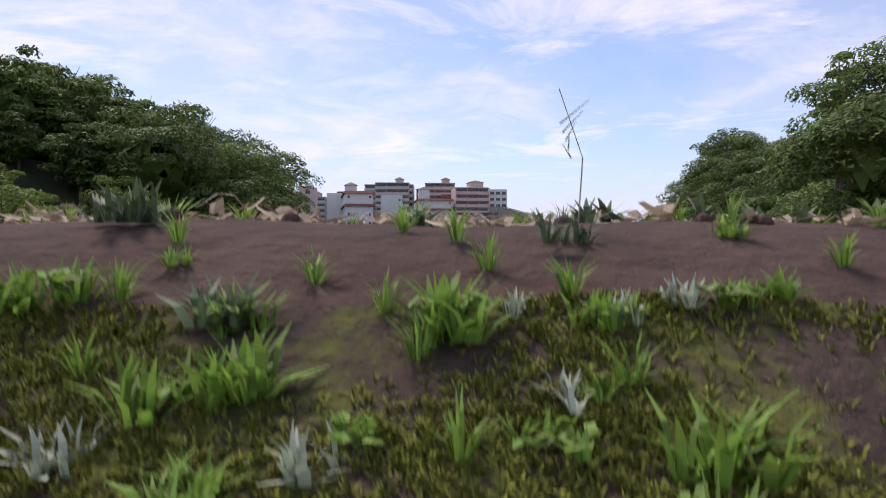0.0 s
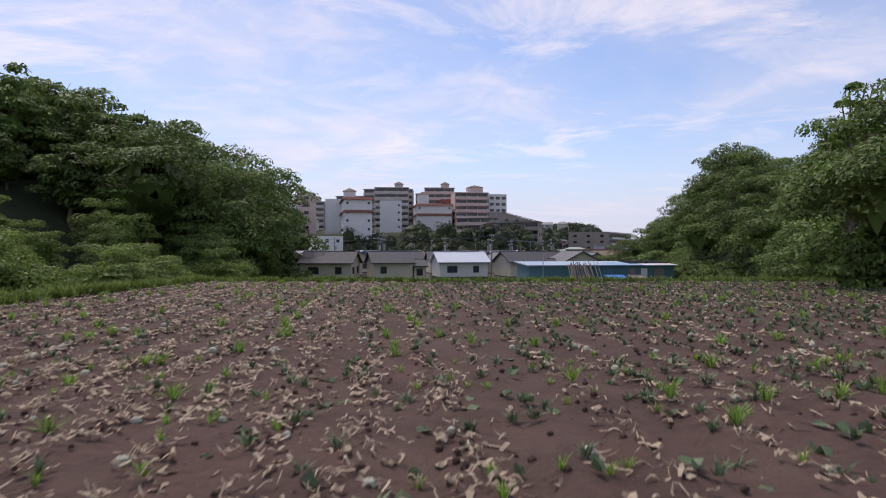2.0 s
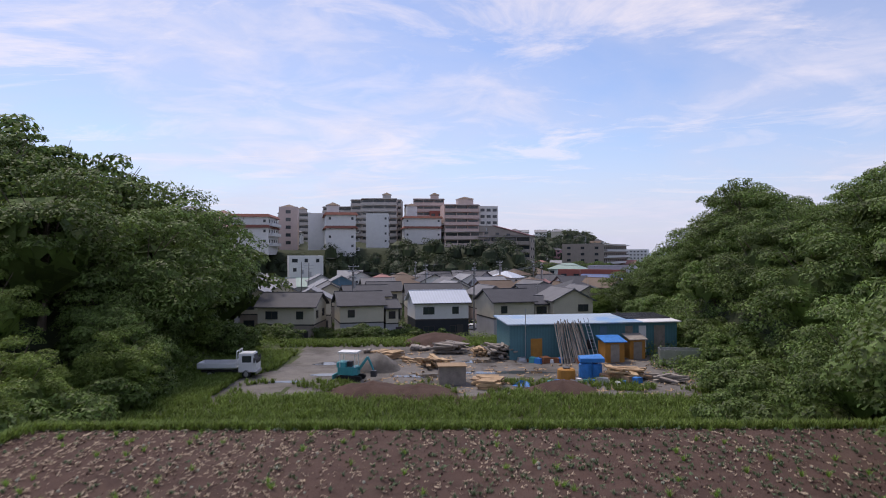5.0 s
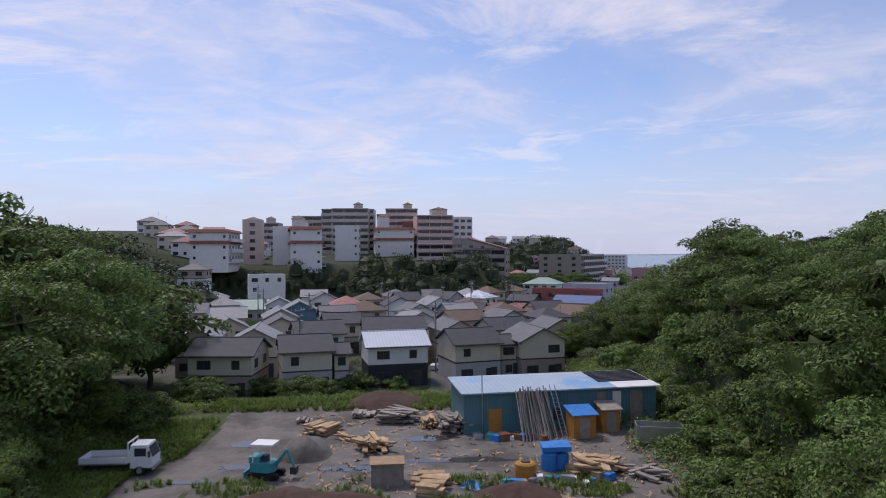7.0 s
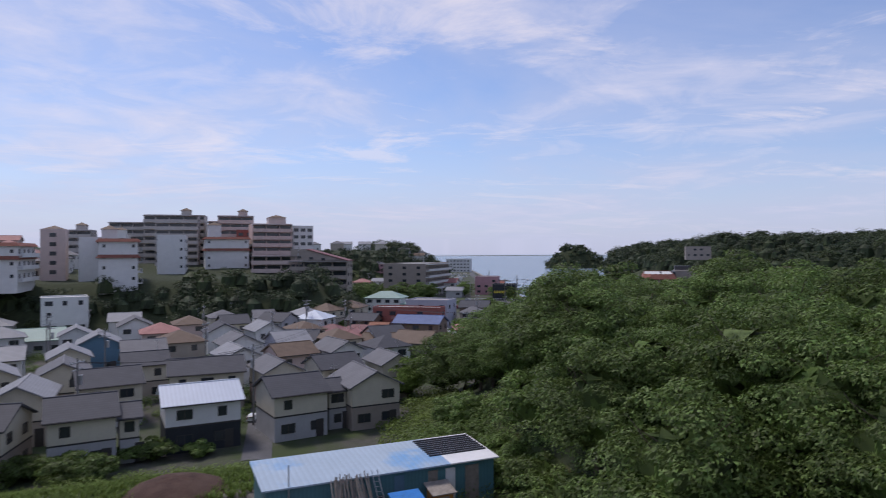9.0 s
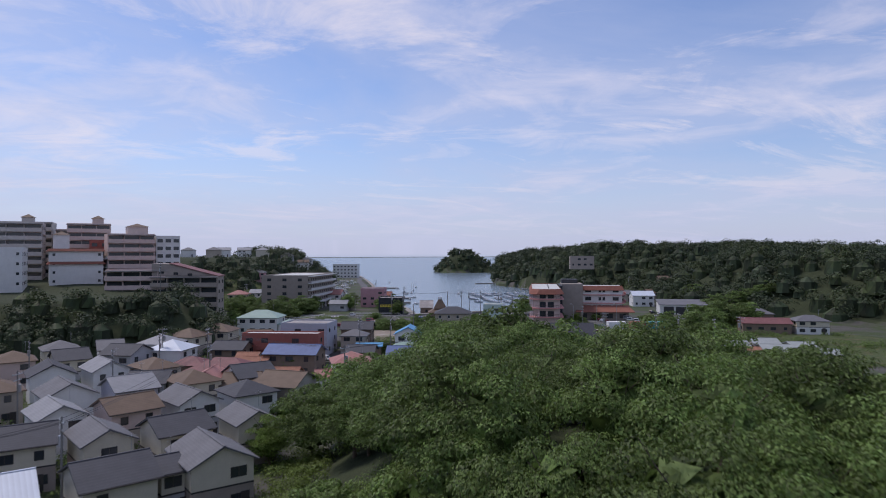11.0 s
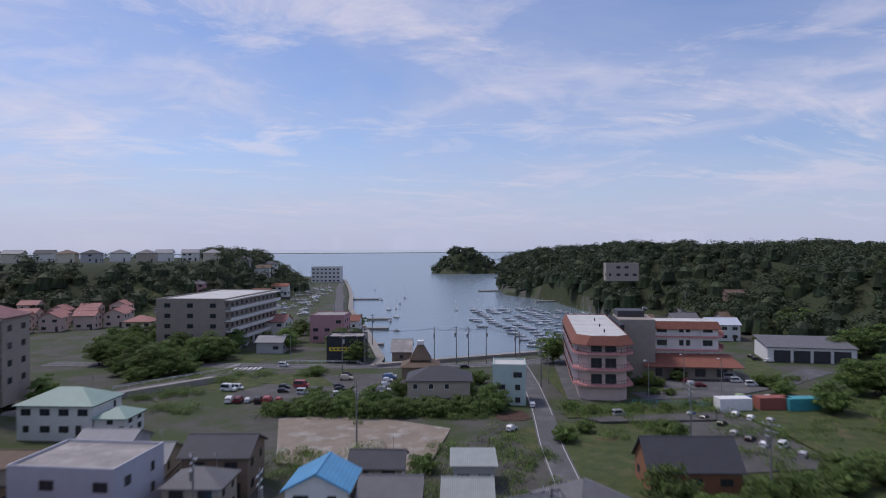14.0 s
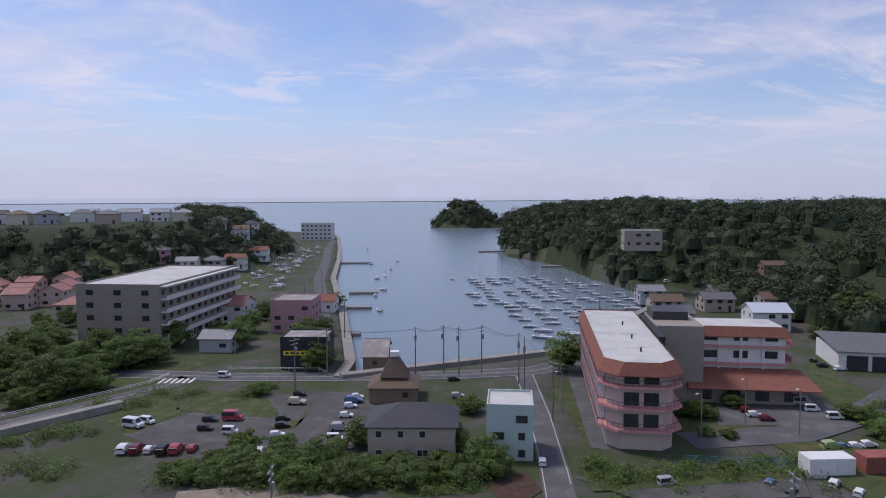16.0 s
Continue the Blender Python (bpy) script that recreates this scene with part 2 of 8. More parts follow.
def clumps(C, R, per, size, rng, flat=0.55, tri=False):
    """Domes of leaves round centres C with radii R."""
    n = len(C)
    d = rng.normal(size=(n, per, 3))
    d[..., 2] = np.abs(d[..., 2]) * 1.1 - 0.25
    d /= np.linalg.norm(d, axis=2, keepdims=True)
    k = rng.uniform(0.75, 1.05, (n, per, 1))
    P = C[:, None] + d * k * R[:, None, None] * np.array([1, 1, flat])
    N = d + rng.normal(size=d.shape) * 0.45 + np.array([0, 0, 0.5])
    N /= np.linalg.norm(N, axis=2, keepdims=True)
    return leaves(P.reshape(-1, 3), N.reshape(-1, 3), size, rng, 0.55, tri)


# ---- the lie of the land ----
def step(a, b, x):
    t = np.clip((x - a) / (b - a), 0, 1)
    return t * t * (3 - 2 * t)


def blob(x, y, cx, cy, rx, ry, turn=0.0, core=0.45):
    c, s = math.cos(radians(turn)), math.sin(radians(turn))
    u, v = (x - cx) * c + (y - cy) * s, -(x - cx) * s + (y - cy) * c
    return 1 - step(core, 1.0, np.sqrt((u / rx) ** 2 + (v / ry) ** 2))


SHORE = [(121, 301), (127, 313), (144, 380), (164, 467), (191, 555), (215, 640), (252, 780), (262, 850), (200, 940), (-4500, 1000),
         (-4500, 4800), (4500, 4800), (4500, 900), (520, 760), (406, 722), (330, 600), (300, 543), (301, 483), (283, 433), (258, 347),
         (236, 337), (205, 318), (188, 306), (172, 300.5)]


def in_water(x, y):
    inside = np.zeros(np.shape(x), bool)
    n = len(SHORE)
    for i in range(n):
        (x0, y0), (x1, y1) = SHORE[i], SHORE[(i + 1) % n]
        hit = ((y0 > y) != (y1 > y)) & (x < (x1 - x0) * (y - y0) / (y1 - y0 + 1e-9) + x0)
        inside ^= hit
    return inside


def waves(x, y, s, seed):
    r = np.random.RandomState(seed)
    z = 0
    for k in range(6):
        a, p = r.uniform(0, 6.3), r.uniform(0, 6.3)
        f = s * r.uniform(0.6, 1.8)
        z = z + np.sin((x * math.cos(a) + y * math.sin(a)) * f + p)
    return z / 6


SEA = -6.5


def land(x, y):
    x, y = np.asarray(x, float), np.asarray(y, float)
    z = -5.0 + 0.5 * step(226, 240, y) + 0 * x
    near = (1 - step(87, 100, y)) * step(-200, -60, x) * (1 - step(90, 130, x))
    z = z + 2.6 * near
    hill = 12.0 * blob(x, y, -52, 76, 36, 48, 0, 0.3) + 18 * blob(x, y, -100, 168, 66, 52) + 9.5 * blob(x, y, 56, 80, 38, 60, 0, 0.35) + 5.0 * blob(x, y, 64, 124, 26, 22)
    z = z + hill
    brown = blob(x, y, 101, 112, 26, 22, 0, 0.6)
    z = z * (1 - brown) + 1.6 * brown
    pinch = 0.75 * np.maximum(0, y - 292)
    plate = step(222, 250, y) * (1 - step(24, 44, x + pinch)) * (1 - step(380, 440, y)) * step(-400, -200, x)
    z = z + plate * (13.5 + 4 * step(262, 350, y) + 11 * (1 - step(-112, -58, x)))
    z = z + np.maximum(24 * blob(x, y, 60, 650, 128, 205, -12, 0.6), 24 * blob(x, y, -150, 640, 220, 220, 0, 0.7))
    rr = np.maximum.reduce([26 * blob(x, y, 372, 415, 112, 150, 8, 0.4), 20.5 * blob(x, y, 352, 250, 108, 150, 0, 0.45),
                            26 * blob(x, y, 445, 620, 130, 170, -25, 0.4), 18 * blob(x, y, 330, 90, 110, 120, 0, 0.45), 26 * blob(x, y, 560, 420, 240, 380, 0, 0.6)])
    z = z + rr + (5.0 * waves(x, y, 0.030, 8) + 2.0 * waves(x, y, 0.012, 9)) * step(6, 16, rr)
    yard = step(-24, -17, x) * (1 - step(29, 36, x)) * step(40, 47, y) * (1 - step(88, 99, y))
    z = z * (1 - yard) - 3.0 * yard
    z = z + 0.4 * np.exp(-((y - 95.5) / 3.0) ** 2) * step(-9, 0, x) * (1 - step(28, 36, x))
    fld = step(-17.5, -13.6, x) * (1 - step(22, 34, x)) * (1 - step(39.0, 46.5, y))
    top = 0.55 + 0.14 * np.sin((y - 2) / 38 * math.pi) - 0.62 * (1 - step(0.6, 2.6, y))
    z = z * (1 - fld) + top * fld
    rows = fld * step(3, 5, y) * (1 - step(38, 40, y))
    z = z + rows * 0.05 * np.sin(2 * math.pi * (x + 0.10 * y) / 0.9)
    rough = step(0.2, 2.0, hill + rr + plate * 3)
    z = z + waves(x, y, 0.11, 3) * 0.8 * rough + waves(x, y, 2.6, 5) * 0.05 * fld
    wet = in_water(x, y)
    isle = 33 * blob(x, y, 462, 935, 52, 48, 0, 0.2) + 13 * blob(x, y, 505, 895, 46, 26, -30, 0.2)
    return np.where(wet, -10.0 + isle, z)


def ground(x, y):
    return float(land(np.array([x]), np.array([y]))[0])


def axis(parts):
    out = [np.arange(a, b, s) for a, b, s in parts]
    return np.concatenate(out + [[parts[-1][1]]])


def build_ground():
    gx = axis([(-4500, -1500, 1000), (-1500, -400, 220), (-400, -130, 15), (-130, -18, 3.5), (-18, 34, 0.42), (34, 330, 3.2), (330, 620, 9), (620, 1500, 110), (1500, 4500, 1000)])
    gy = axis([(-4500, -1500, 1000), (-1500, -200, 260), (-200, -12, 12), (-12, -1, 1.2), (-1, 6, 0.25), (6, 42, 0.6), (42, 100, 0.9), (100, 480, 3.6), (480, 1000, 9), (1000, 1600, 120), (1600, 4800, 800)])
    X, Y = np.meshgrid(gx, gy)
    Z = land(X, Y)
    h, w = X.shape
    V = np.stack([X, Y, Z], -1).reshape(-1, 3)
    i = np.arange(h * w).reshape(h, w)
    F = np.stack([i[:-1, :-1], i[:-1, 1:], i[1:, 1:], i[1:, :-1]], -1).reshape(-1, 4)
    me = bpy.data.meshes.new("ground")
    me.vertices.add(len(V))
    me.vertices.foreach_set("co", V.astype(np.float32).ravel())
    me.loops.add(F.size)
    me.loops.foreach_set("vertex_index", F.astype(np.int32).ravel())
    me.polygons.add(len(F))
    me.polygons.foreach_set("loop_start", np.arange(0, F.size, 4, dtype=np.int32))
    cx, cy, cz = V[F].mean(1).T
    slot = np.zeros(len(F), np.int32)                       # town ground
    slot[(cz > -3.6) | (cx < -60)] = 2                      # wooded slopes
    slot[(cy > 40) & (cy < 101) & (cx > -24) & (cx < 33)] = 3
    wob = 2.6 * waves(cx, cy, 0.35, 14) + 1.2 * waves(cx, cy, 1.1, 15)
    yardm = (cy > 62 + wob) & (cy < 89 + wob) & (cx > -9.5 + wob) & (cx < 31 + wob) & (cz < -2.0)
    track = np.abs(cx + 13.2 - 5.5 * step(62, 78, cy) + 2.5 * step(80, 96, cy)) < 3.4 + 0.4 * wob
    slot[yardm | (track & (cy > 56) & (cy < 94))] = 1
    slot[(cy > 57.5 + wob) & (cy <= 62 + wob) & (cx > -6) & (cx < 26)] = 4
    slot[(cx > -15) & (cx < 31) & (cy < 40.3) & (cy > -30)] = 4
    slot[(cx > -18.5) & (cx <= -13.6) & (cy < 47) & (cy > -30)] = 3
    slot[(cy < 1.8) & (cx > -15) & (cx < 31) & (cy > -30)] = 6
    slot[(np.hypot((cx - 101) / 22, (cy - 112) / 18) < 1)] = 4
    slot[(cx > 96) & (cx < 150) & (cy > 120) & (cy < 182) & (cz < -3)] = 3
    slot[(cx > 120) & (cx < 230) & (cy > 140) & (cy < 232) & (cz < -3)] = 3
    slot[(cx > 60) & (cx < 130) & (cy > 440) & (cy < 500)] = 3
    slot[cz < -6.8] = 5
    me.polygons.foreach_set("material_index", slot)
    me.update(calc_edges=True)
    for m in (M_TOWN, M_GRAVEL, M_FLOOR, M_GRASS, M_SOIL, M_FLOOR, M_MOSSY):
        me.materials.append(m)
    me.polygons.foreach_set("use_smooth", [True] * len(F))
    return tagged(new("ground", me), "rolling ground with a dark ploughed field, grass banks and gravel", "ground", kind="structure")


build_ground()

# sea: one sheet to the horizon
def sea_material():
    m = bpy.data.materials.new("sea_water")
    m.use_nodes = True
    N, L = m.node_tree.nodes, m.node_tree.links
    b = N["Principled BSDF"]
    b.inputs["Base Color"].default_value = (0.15, 0.20, 0.235, 1)
    b.inputs["Roughness"].default_value = 0.22
    b.inputs["IOR"].default_value = 1.33
    t = N.new("ShaderNodeTexCoord")
    bp = N.new("ShaderNodeBump")
    bp.inputs["Strength"].default_value, bp.inputs["Distance"].default_value = 0.30, 0.25
    acc = None
    for s, k in ((0.35, 1.0), (1.6, 0.4)):
        n = N.new("ShaderNodeTexNoise")
        n.inputs["Scale"].default_value, n.inputs["Detail"].default_value = s, 4
        L.new(t.outputs["Object"], n.inputs["Vector"])
        q = N.new("ShaderNodeMath")
        q.operation = "MULTIPLY"
        q.inputs[1].default_value = k
        L.new(n.outputs[0], q.inputs[0])
        if acc is None:
            acc = q.outputs[0]
        else:
            a = N.new("ShaderNodeMath")
            L.new(acc, a.inputs[0])
            L.new(q.outputs[0], a.inputs[1])
            acc = a.outputs[0]
    L.new(acc, bp.inputs["Height"])
    L.new(bp.outputs[0], b.inputs["Normal"])
    return m


sea_me = bpy.data.meshes.new("water")
sea_me.from_pydata([(-4900, 250, SEA), (4900, 250, SEA), (4900, 4950, SEA), (-4900, 4950, SEA)], [], [(0, 1, 2, 3)])
sea_me.materials.append(sea_material())
tagged(new("water", sea_me), "calm grey-blue sea in a sheltered bay", "sea", kind="structure")

# ---- trees ----
def tree_kind(seed, R, H, n, per, size, leaf, core=True, limb=0.3):
    """Crown radius R, full height H. Returns the trunk mesh and the crown mesh."""
    rng = np.random.RandomState(seed)
    d = rng.normal(size=(n, 3))
    d[:, 2] = np.abs(d[:, 2]) * 1.0 - 0.55
    d /= np.linalg.norm(d, axis=1, keepdims=True)
    ch = H * 0.50
    C = d * np.array([R, R, ch]) * rng.uniform(0.62, 0.92, (n, 1)) + np.array([0, 0, H - ch * 1.05])
    C[:, :2] += rng.normal(size=(n, 2)) * R * 0.08
    rad = R * rng.uniform(0.24, 0.40, n)
    Q = clumps(C, rad, per, size, rng, 0.5, True)
    if core:
        k = 110
        dd = rng.normal(size=(k, 3))
        dd /= np.linalg.norm(dd, axis=1, keepdims=True)
        P = dd * np.array([R, R, ch]) * 0.5 + np.array([0, 0, H - ch * 1.1])
        Q = np.concatenate([Q, leaves(P, dd, R * 0.24, rng, 0.9, True)])
    crown = quad_mesh("crown", Q, [leaf])
    s = Shape()
    p = Vector((0, 0, -0.6))
    r = 0.045 * H * 0.6
    for j in range(4):
        q = p + Vector((rng.normal() * 0.15, rng.normal() * 0.15, H * 0.17))
        s.rod(p, q, r, r * 0.8, 7)
        p, r = q, r * 0.8
    for j in range(6):
        a = rng.uniform(0, 6.28)
        q = p + Vector((math.cos(a) * R * 0.6, math.sin(a) * R * 0.6, H * rng.uniform(0.05, limb)))
        s.rod(p - Vector((0, 0, H * rng.uniform(0.0, 0.25))), q, r * 0.6, r * 0.2, 5)
    return s.mesh("trunk", M_BARK), crown


KINDS = {}
for key, args in dict(broad=(11, 4.6, 9.5, 46, 92, 0.26, M_LEAF), round=(12, 4.0, 8.5, 42, 90, 0.24, M_LEAF), tall=(13, 3.6, 11.5, 44, 90, 0.25, M_LEAF),
                      light=(14, 3.4, 8.5, 38, 90, 0.22, M_LEAF2), low=(15, 3.6, 5.2, 30, 120, 0.20, M_LEAF), shrub=(16, 1.4, 1.9, 16, 90, 0.12, M_LEAF),
                      shrublight=(17, 1.5, 1.8, 16, 90, 0.12, M_LEAF2), broad_fine=(11, 4.6, 9.5, 70, 240, 0.122, M_LEAF), round_fine=(12, 4.0, 8.5, 62, 230, 0.112, M_LEAF),
                      tall_fine=(13, 3.6, 11.5, 64, 220, 0.115, M_LEAF), light_fine=(14, 3.4, 8.5, 56, 220, 0.105, M_LEAF2)).items():
    KINDS[key] = tree_kind(*args)


def close_by(x, y):
    """The edges of the two woods that the path passes."""
    return (x > -31 and x < 0 and y < 92) or (x > 0 and x < 58 and y < 128)


def tree(kind, x, y, scale=1.0, turn=0.0, label="leafy green broadleaf tree on a wooded slope", category="tree", group="trees of the wood", z=None, sink=0.0):
    t, c = KINDS[kind + "_fine" if kind + "_fine" in KINDS and close_by(x, y) else kind]
    e = empty("shrub" if category == "shrub" else "bush" if kind == "low" else "tree", Matrix.Translation((x, y, (ground(x, y) if z is None else z) - sink)) @ pose(0, 0, 0, 0, 0, turn) @ Matrix.Scale(scale, 4),
              label, category, group)
    part("trunk", t, None, e)
    part("crown", c, None, e)
    return e


def scatter(seed, x0, x1, y0, y1, gap, keep):
    rng = np.random.RandomState(seed)
    pts = []
    for y in np.arange(y0, y1, gap):
        for x in np.arange(x0, x1, gap):
            px, py = x + rng.uniform(-0.42, 0.42) * gap, y + rng.uniform(-0.42, 0.42) * gap
            u = rng.uniform()
            if keep(px, py):
                pts.append((px, py, u, rng.uniform(0, 360), rng.uniform(0.85, 1.15)))
    return pts


def left_wood(x, y):
    edge = -20.3 - 1.0 * math.sin(y * 0.3) + (-1.0 if 62 < y < 76 else 0) + (-1.5 if y > 78 else 0) - (5 if y > 89 else 0) - (4 if y < 34 else 0)
    return x < edge and x > -62 and (y > 30 or x > -44)


for x, y, u, a, s in scatter(21, -60, -14, 14, 112, 6.4, left_wood):
    kind = "light" if (y < 58 and x > -40 and u < 0.72) or u < 0.05 else ("broad" if u < 0.5 else "round" if u < 0.8 else "tall")
    grow = 0.46 if y < 42 else 0.63 if y < 56 else 0.78 if y < 64 else 1.5 if x > -31 else 1.0 if y < 76 else 1.4
    grow = min(grow, 1.0) if kind == "tall" else grow
    tree(kind, x, y, s * grow, a, "light green bamboo-like tree at the field's edge" if kind == "light" else "dark green broadleaf tree on the wooded slope")


def right_wood(x, y):
    edge = 20.5 + 1.0 * math.sin(y * 0.35) + (6 if 52 < y < 62 else 12.0 if 62 <= y < 92 else 0) + (15 if y >= 92 else 0)
    return x > edge and y > 24 and (blob(np.array(x), np.array(y), 56, 80, 42, 64, 0, 0.4) > 0.03 or (x < 40 and y < 60)) and math.hypot((x - 99) / 28, (y - 112) / 23) > 1


for x, y, u, a, s in scatter(22, 20, 98, 24, 142, 6.2, right_wood):
    kind = "light" if u < 0.04 else ("broad" if u < 0.55 else "round" if u < 0.9 else "low")
    tree(kind, x, y, s * (0.62 if x > 58 and y < 112 else 1.0), a, "dense green broadleaf tree of the hillside wood")
KINDS["spire"] = tree_kind(19, 1.5, 12.5, 24, 240, 0.11, M_LEAF, False, 0.16)
tree("spire", 22.7, 37, 1.12, 40, "tall slender tree standing above the wood")
tree("spire", 23.8, 38.5, 0.97, 140, "tall slender tree standing above the wood")
rng_s = random.Random(5)
for k in range(46):
    y = rng_s.uniform(20, 82)
    tree("low" if k % 3 else "light", -19.0 + rng_s.uniform(-2.0, 0.8) - (2.5 if 62 < y < 80 else 0) - (2 if y < 34 else 0), y, rng_s.uniform(0.5, 0.85), rng_s.uniform(0, 360), "low bushy tree along the wood's edge",
         group="undergrowth", sink=0.5)
for k in range(34):
    y = rng_s.uniform(30, 100)
    tree("low", 20.2 + rng_s.uniform(-0.6, 1.6) + (5 if 52 < y < 62 else 10.0 if y >= 62 else 0), y, rng_s.uniform(0.5, 0.8), rng_s.uniform(0, 360), "low bushy tree along the wood's edge", group="undergrowth", sink=0.5)


def far_wood(name, seed, boxes, keep, gap, R, label):
    """Woods too far to count: domes of leaves over the slopes."""
    rng = np.random.RandomState(seed)
    X, Y = (np.concatenate(q) for q in zip(*[[g.ravel() for g in np.meshgrid(np.arange(x0, x1, gap), np.arange(y0, y1, gap))] for x0, x1, y0, y1 in boxes]))
    X, Y = X + rng.uniform(-0.45, 0.45, len(X)) * gap, Y + rng.uniform(-0.45, 0.45, len(Y)) * gap
    Z = land(X, Y)
    ok = keep(X, Y, Z)
    X, Y, Z = X[ok], Y[ok], Z[ok]
    rad = R * rng.uniform(0.6, 1.45, len(X))
    C = np.stack([X, Y, Z + R * rng.uniform(0.15, 0.95, len(X))], -1)
    Q = []
    k = 9
    a = np.linspace(0, 2 * math.pi, k, endpoint=False)
    for lo, hi, zl, zh in ((0.9, 0.72, -0.9, 0.12), (0.72, 0.12, 0.12, 0.55)):
        for j in range(k):
            c0, s0, c1, s1 = math.cos(a[j]), math.sin(a[j]), math.cos(a[(j + 1) % k]), math.sin(a[(j + 1) % k])
            q = [C + rad[:, None] * 0.76 * np.array(v) for v in ((c0 * lo, s0 * lo, zl), (c1 * lo, s1 * lo, zl), (c1 * hi, s1 * hi, zh), (c0 * hi, s0 * hi, zh))]
            Q += [np.stack([q[0], q[1], q[2]], 1), np.stack([q[0], q[2], q[3]], 1)]
    sub = 6                                                 # each crown: smaller tufts over its dome
    d = rng.normal(size=(len(C), sub, 3))
    d[..., 2] = np.abs(d[..., 2]) * 0.9
    d /= np.linalg.norm(d, axis=2, keepdims=True)
    C2 = (C[:, None] + d * rad[:, None, None] * np.array([0.72, 0.72, 0.55])).reshape(-1, 3)
    Q += [clumps(C2, np.repeat(rad, sub) * rng.uniform(0.34, 0.55, len(C2)), 40, R * 0.095, rng, 0.7, True)]
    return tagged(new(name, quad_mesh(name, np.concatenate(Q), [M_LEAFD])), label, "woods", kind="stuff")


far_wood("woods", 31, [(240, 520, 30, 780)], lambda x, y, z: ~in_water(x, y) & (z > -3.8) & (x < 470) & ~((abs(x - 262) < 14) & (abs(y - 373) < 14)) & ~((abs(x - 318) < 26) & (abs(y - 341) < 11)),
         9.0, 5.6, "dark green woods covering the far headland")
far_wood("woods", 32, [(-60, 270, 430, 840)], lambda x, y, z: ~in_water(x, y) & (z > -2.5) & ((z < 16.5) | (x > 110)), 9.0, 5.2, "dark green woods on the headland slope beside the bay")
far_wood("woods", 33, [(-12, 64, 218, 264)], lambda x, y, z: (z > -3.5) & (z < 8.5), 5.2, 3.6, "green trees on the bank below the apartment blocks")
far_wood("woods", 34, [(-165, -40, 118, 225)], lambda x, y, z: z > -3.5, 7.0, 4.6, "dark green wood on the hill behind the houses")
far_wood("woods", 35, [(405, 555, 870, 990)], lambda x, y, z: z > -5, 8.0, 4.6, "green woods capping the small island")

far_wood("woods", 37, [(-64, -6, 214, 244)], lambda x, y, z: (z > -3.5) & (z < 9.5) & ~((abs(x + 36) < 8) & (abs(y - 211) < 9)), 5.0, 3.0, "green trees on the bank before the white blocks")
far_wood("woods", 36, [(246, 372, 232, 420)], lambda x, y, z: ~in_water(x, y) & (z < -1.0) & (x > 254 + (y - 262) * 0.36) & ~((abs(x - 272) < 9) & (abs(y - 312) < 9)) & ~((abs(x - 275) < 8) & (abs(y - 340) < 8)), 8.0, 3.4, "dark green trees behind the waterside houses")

# ---- walls and roofs of the town ----
WALL = {
    "cream": mat("wall_cream", (0.56, 0.52, 0.42), 0.85, 0.10, 0.6, wear=(0.42, 0.39, 0.33)),
    "white": mat("wall_white", (0.66, 0.66, 0.64), 0.85, 0.08, 0.6, wear=(0.50, 0.49, 0.46)),
    "beige": mat("wall_beige", (0.40, 0.35, 0.29), 0.85, 0.12, 0.6, wear=(0.30, 0.27, 0.23)),
    "grey": mat("wall_grey", (0.40, 0.40, 0.41), 0.85, 0.12, 0.6, wear=(0.29, 0.29, 0.29)),
    "brown": mat("wall_brown", (0.22, 0.165, 0.125), 0.85, 0.15, 0.8),
    "taupe": mat("wall_taupe", (0.31, 0.27, 0.235), 0.85, 0.12, 0.6),
    "pink": mat("wall_pink", (0.55, 0.44, 0.40), 0.85, 0.10, 0.6, wear=(0.42, 0.34, 0.31)),
    "blue": mat("wall_blue", (0.10, 0.19, 0.27), 0.8, 0.12, 0.6),
    "black": mat("wall_black", (0.028, 0.032, 0.038), 0.6, 0.2, 0.8),
    "red": mat("wall_red", (0.30, 0.105, 0.085), 0.85, 0.14, 0.5, wear=(0.24, 0.10, 0.085)),
    "lavender": mat("wall_lavender", (0.42, 0.42, 0.47), 0.85, 0.1, 0.5, wear=(0.32, 0.32, 0.35)),
    "mint": mat("wall_mint", (0.42, 0.52, 0.49), 0.85, 0.08, 0.6),
    "rose": mat("wall_rose", (0.45, 0.25, 0.27), 0.85, 0.12, 0.5),
    "stone": mat("wall_stone", (0.47, 0.44, 0.41), 0.85, 0.12, 0.6, wear=(0.36, 0.33, 0.31)),
    "brick": mat("wall_brick", (0.28, 0.13, 0.075), 0.85, 0.2, 2.0, bands=("Z", 0.09, 0.01)),
}
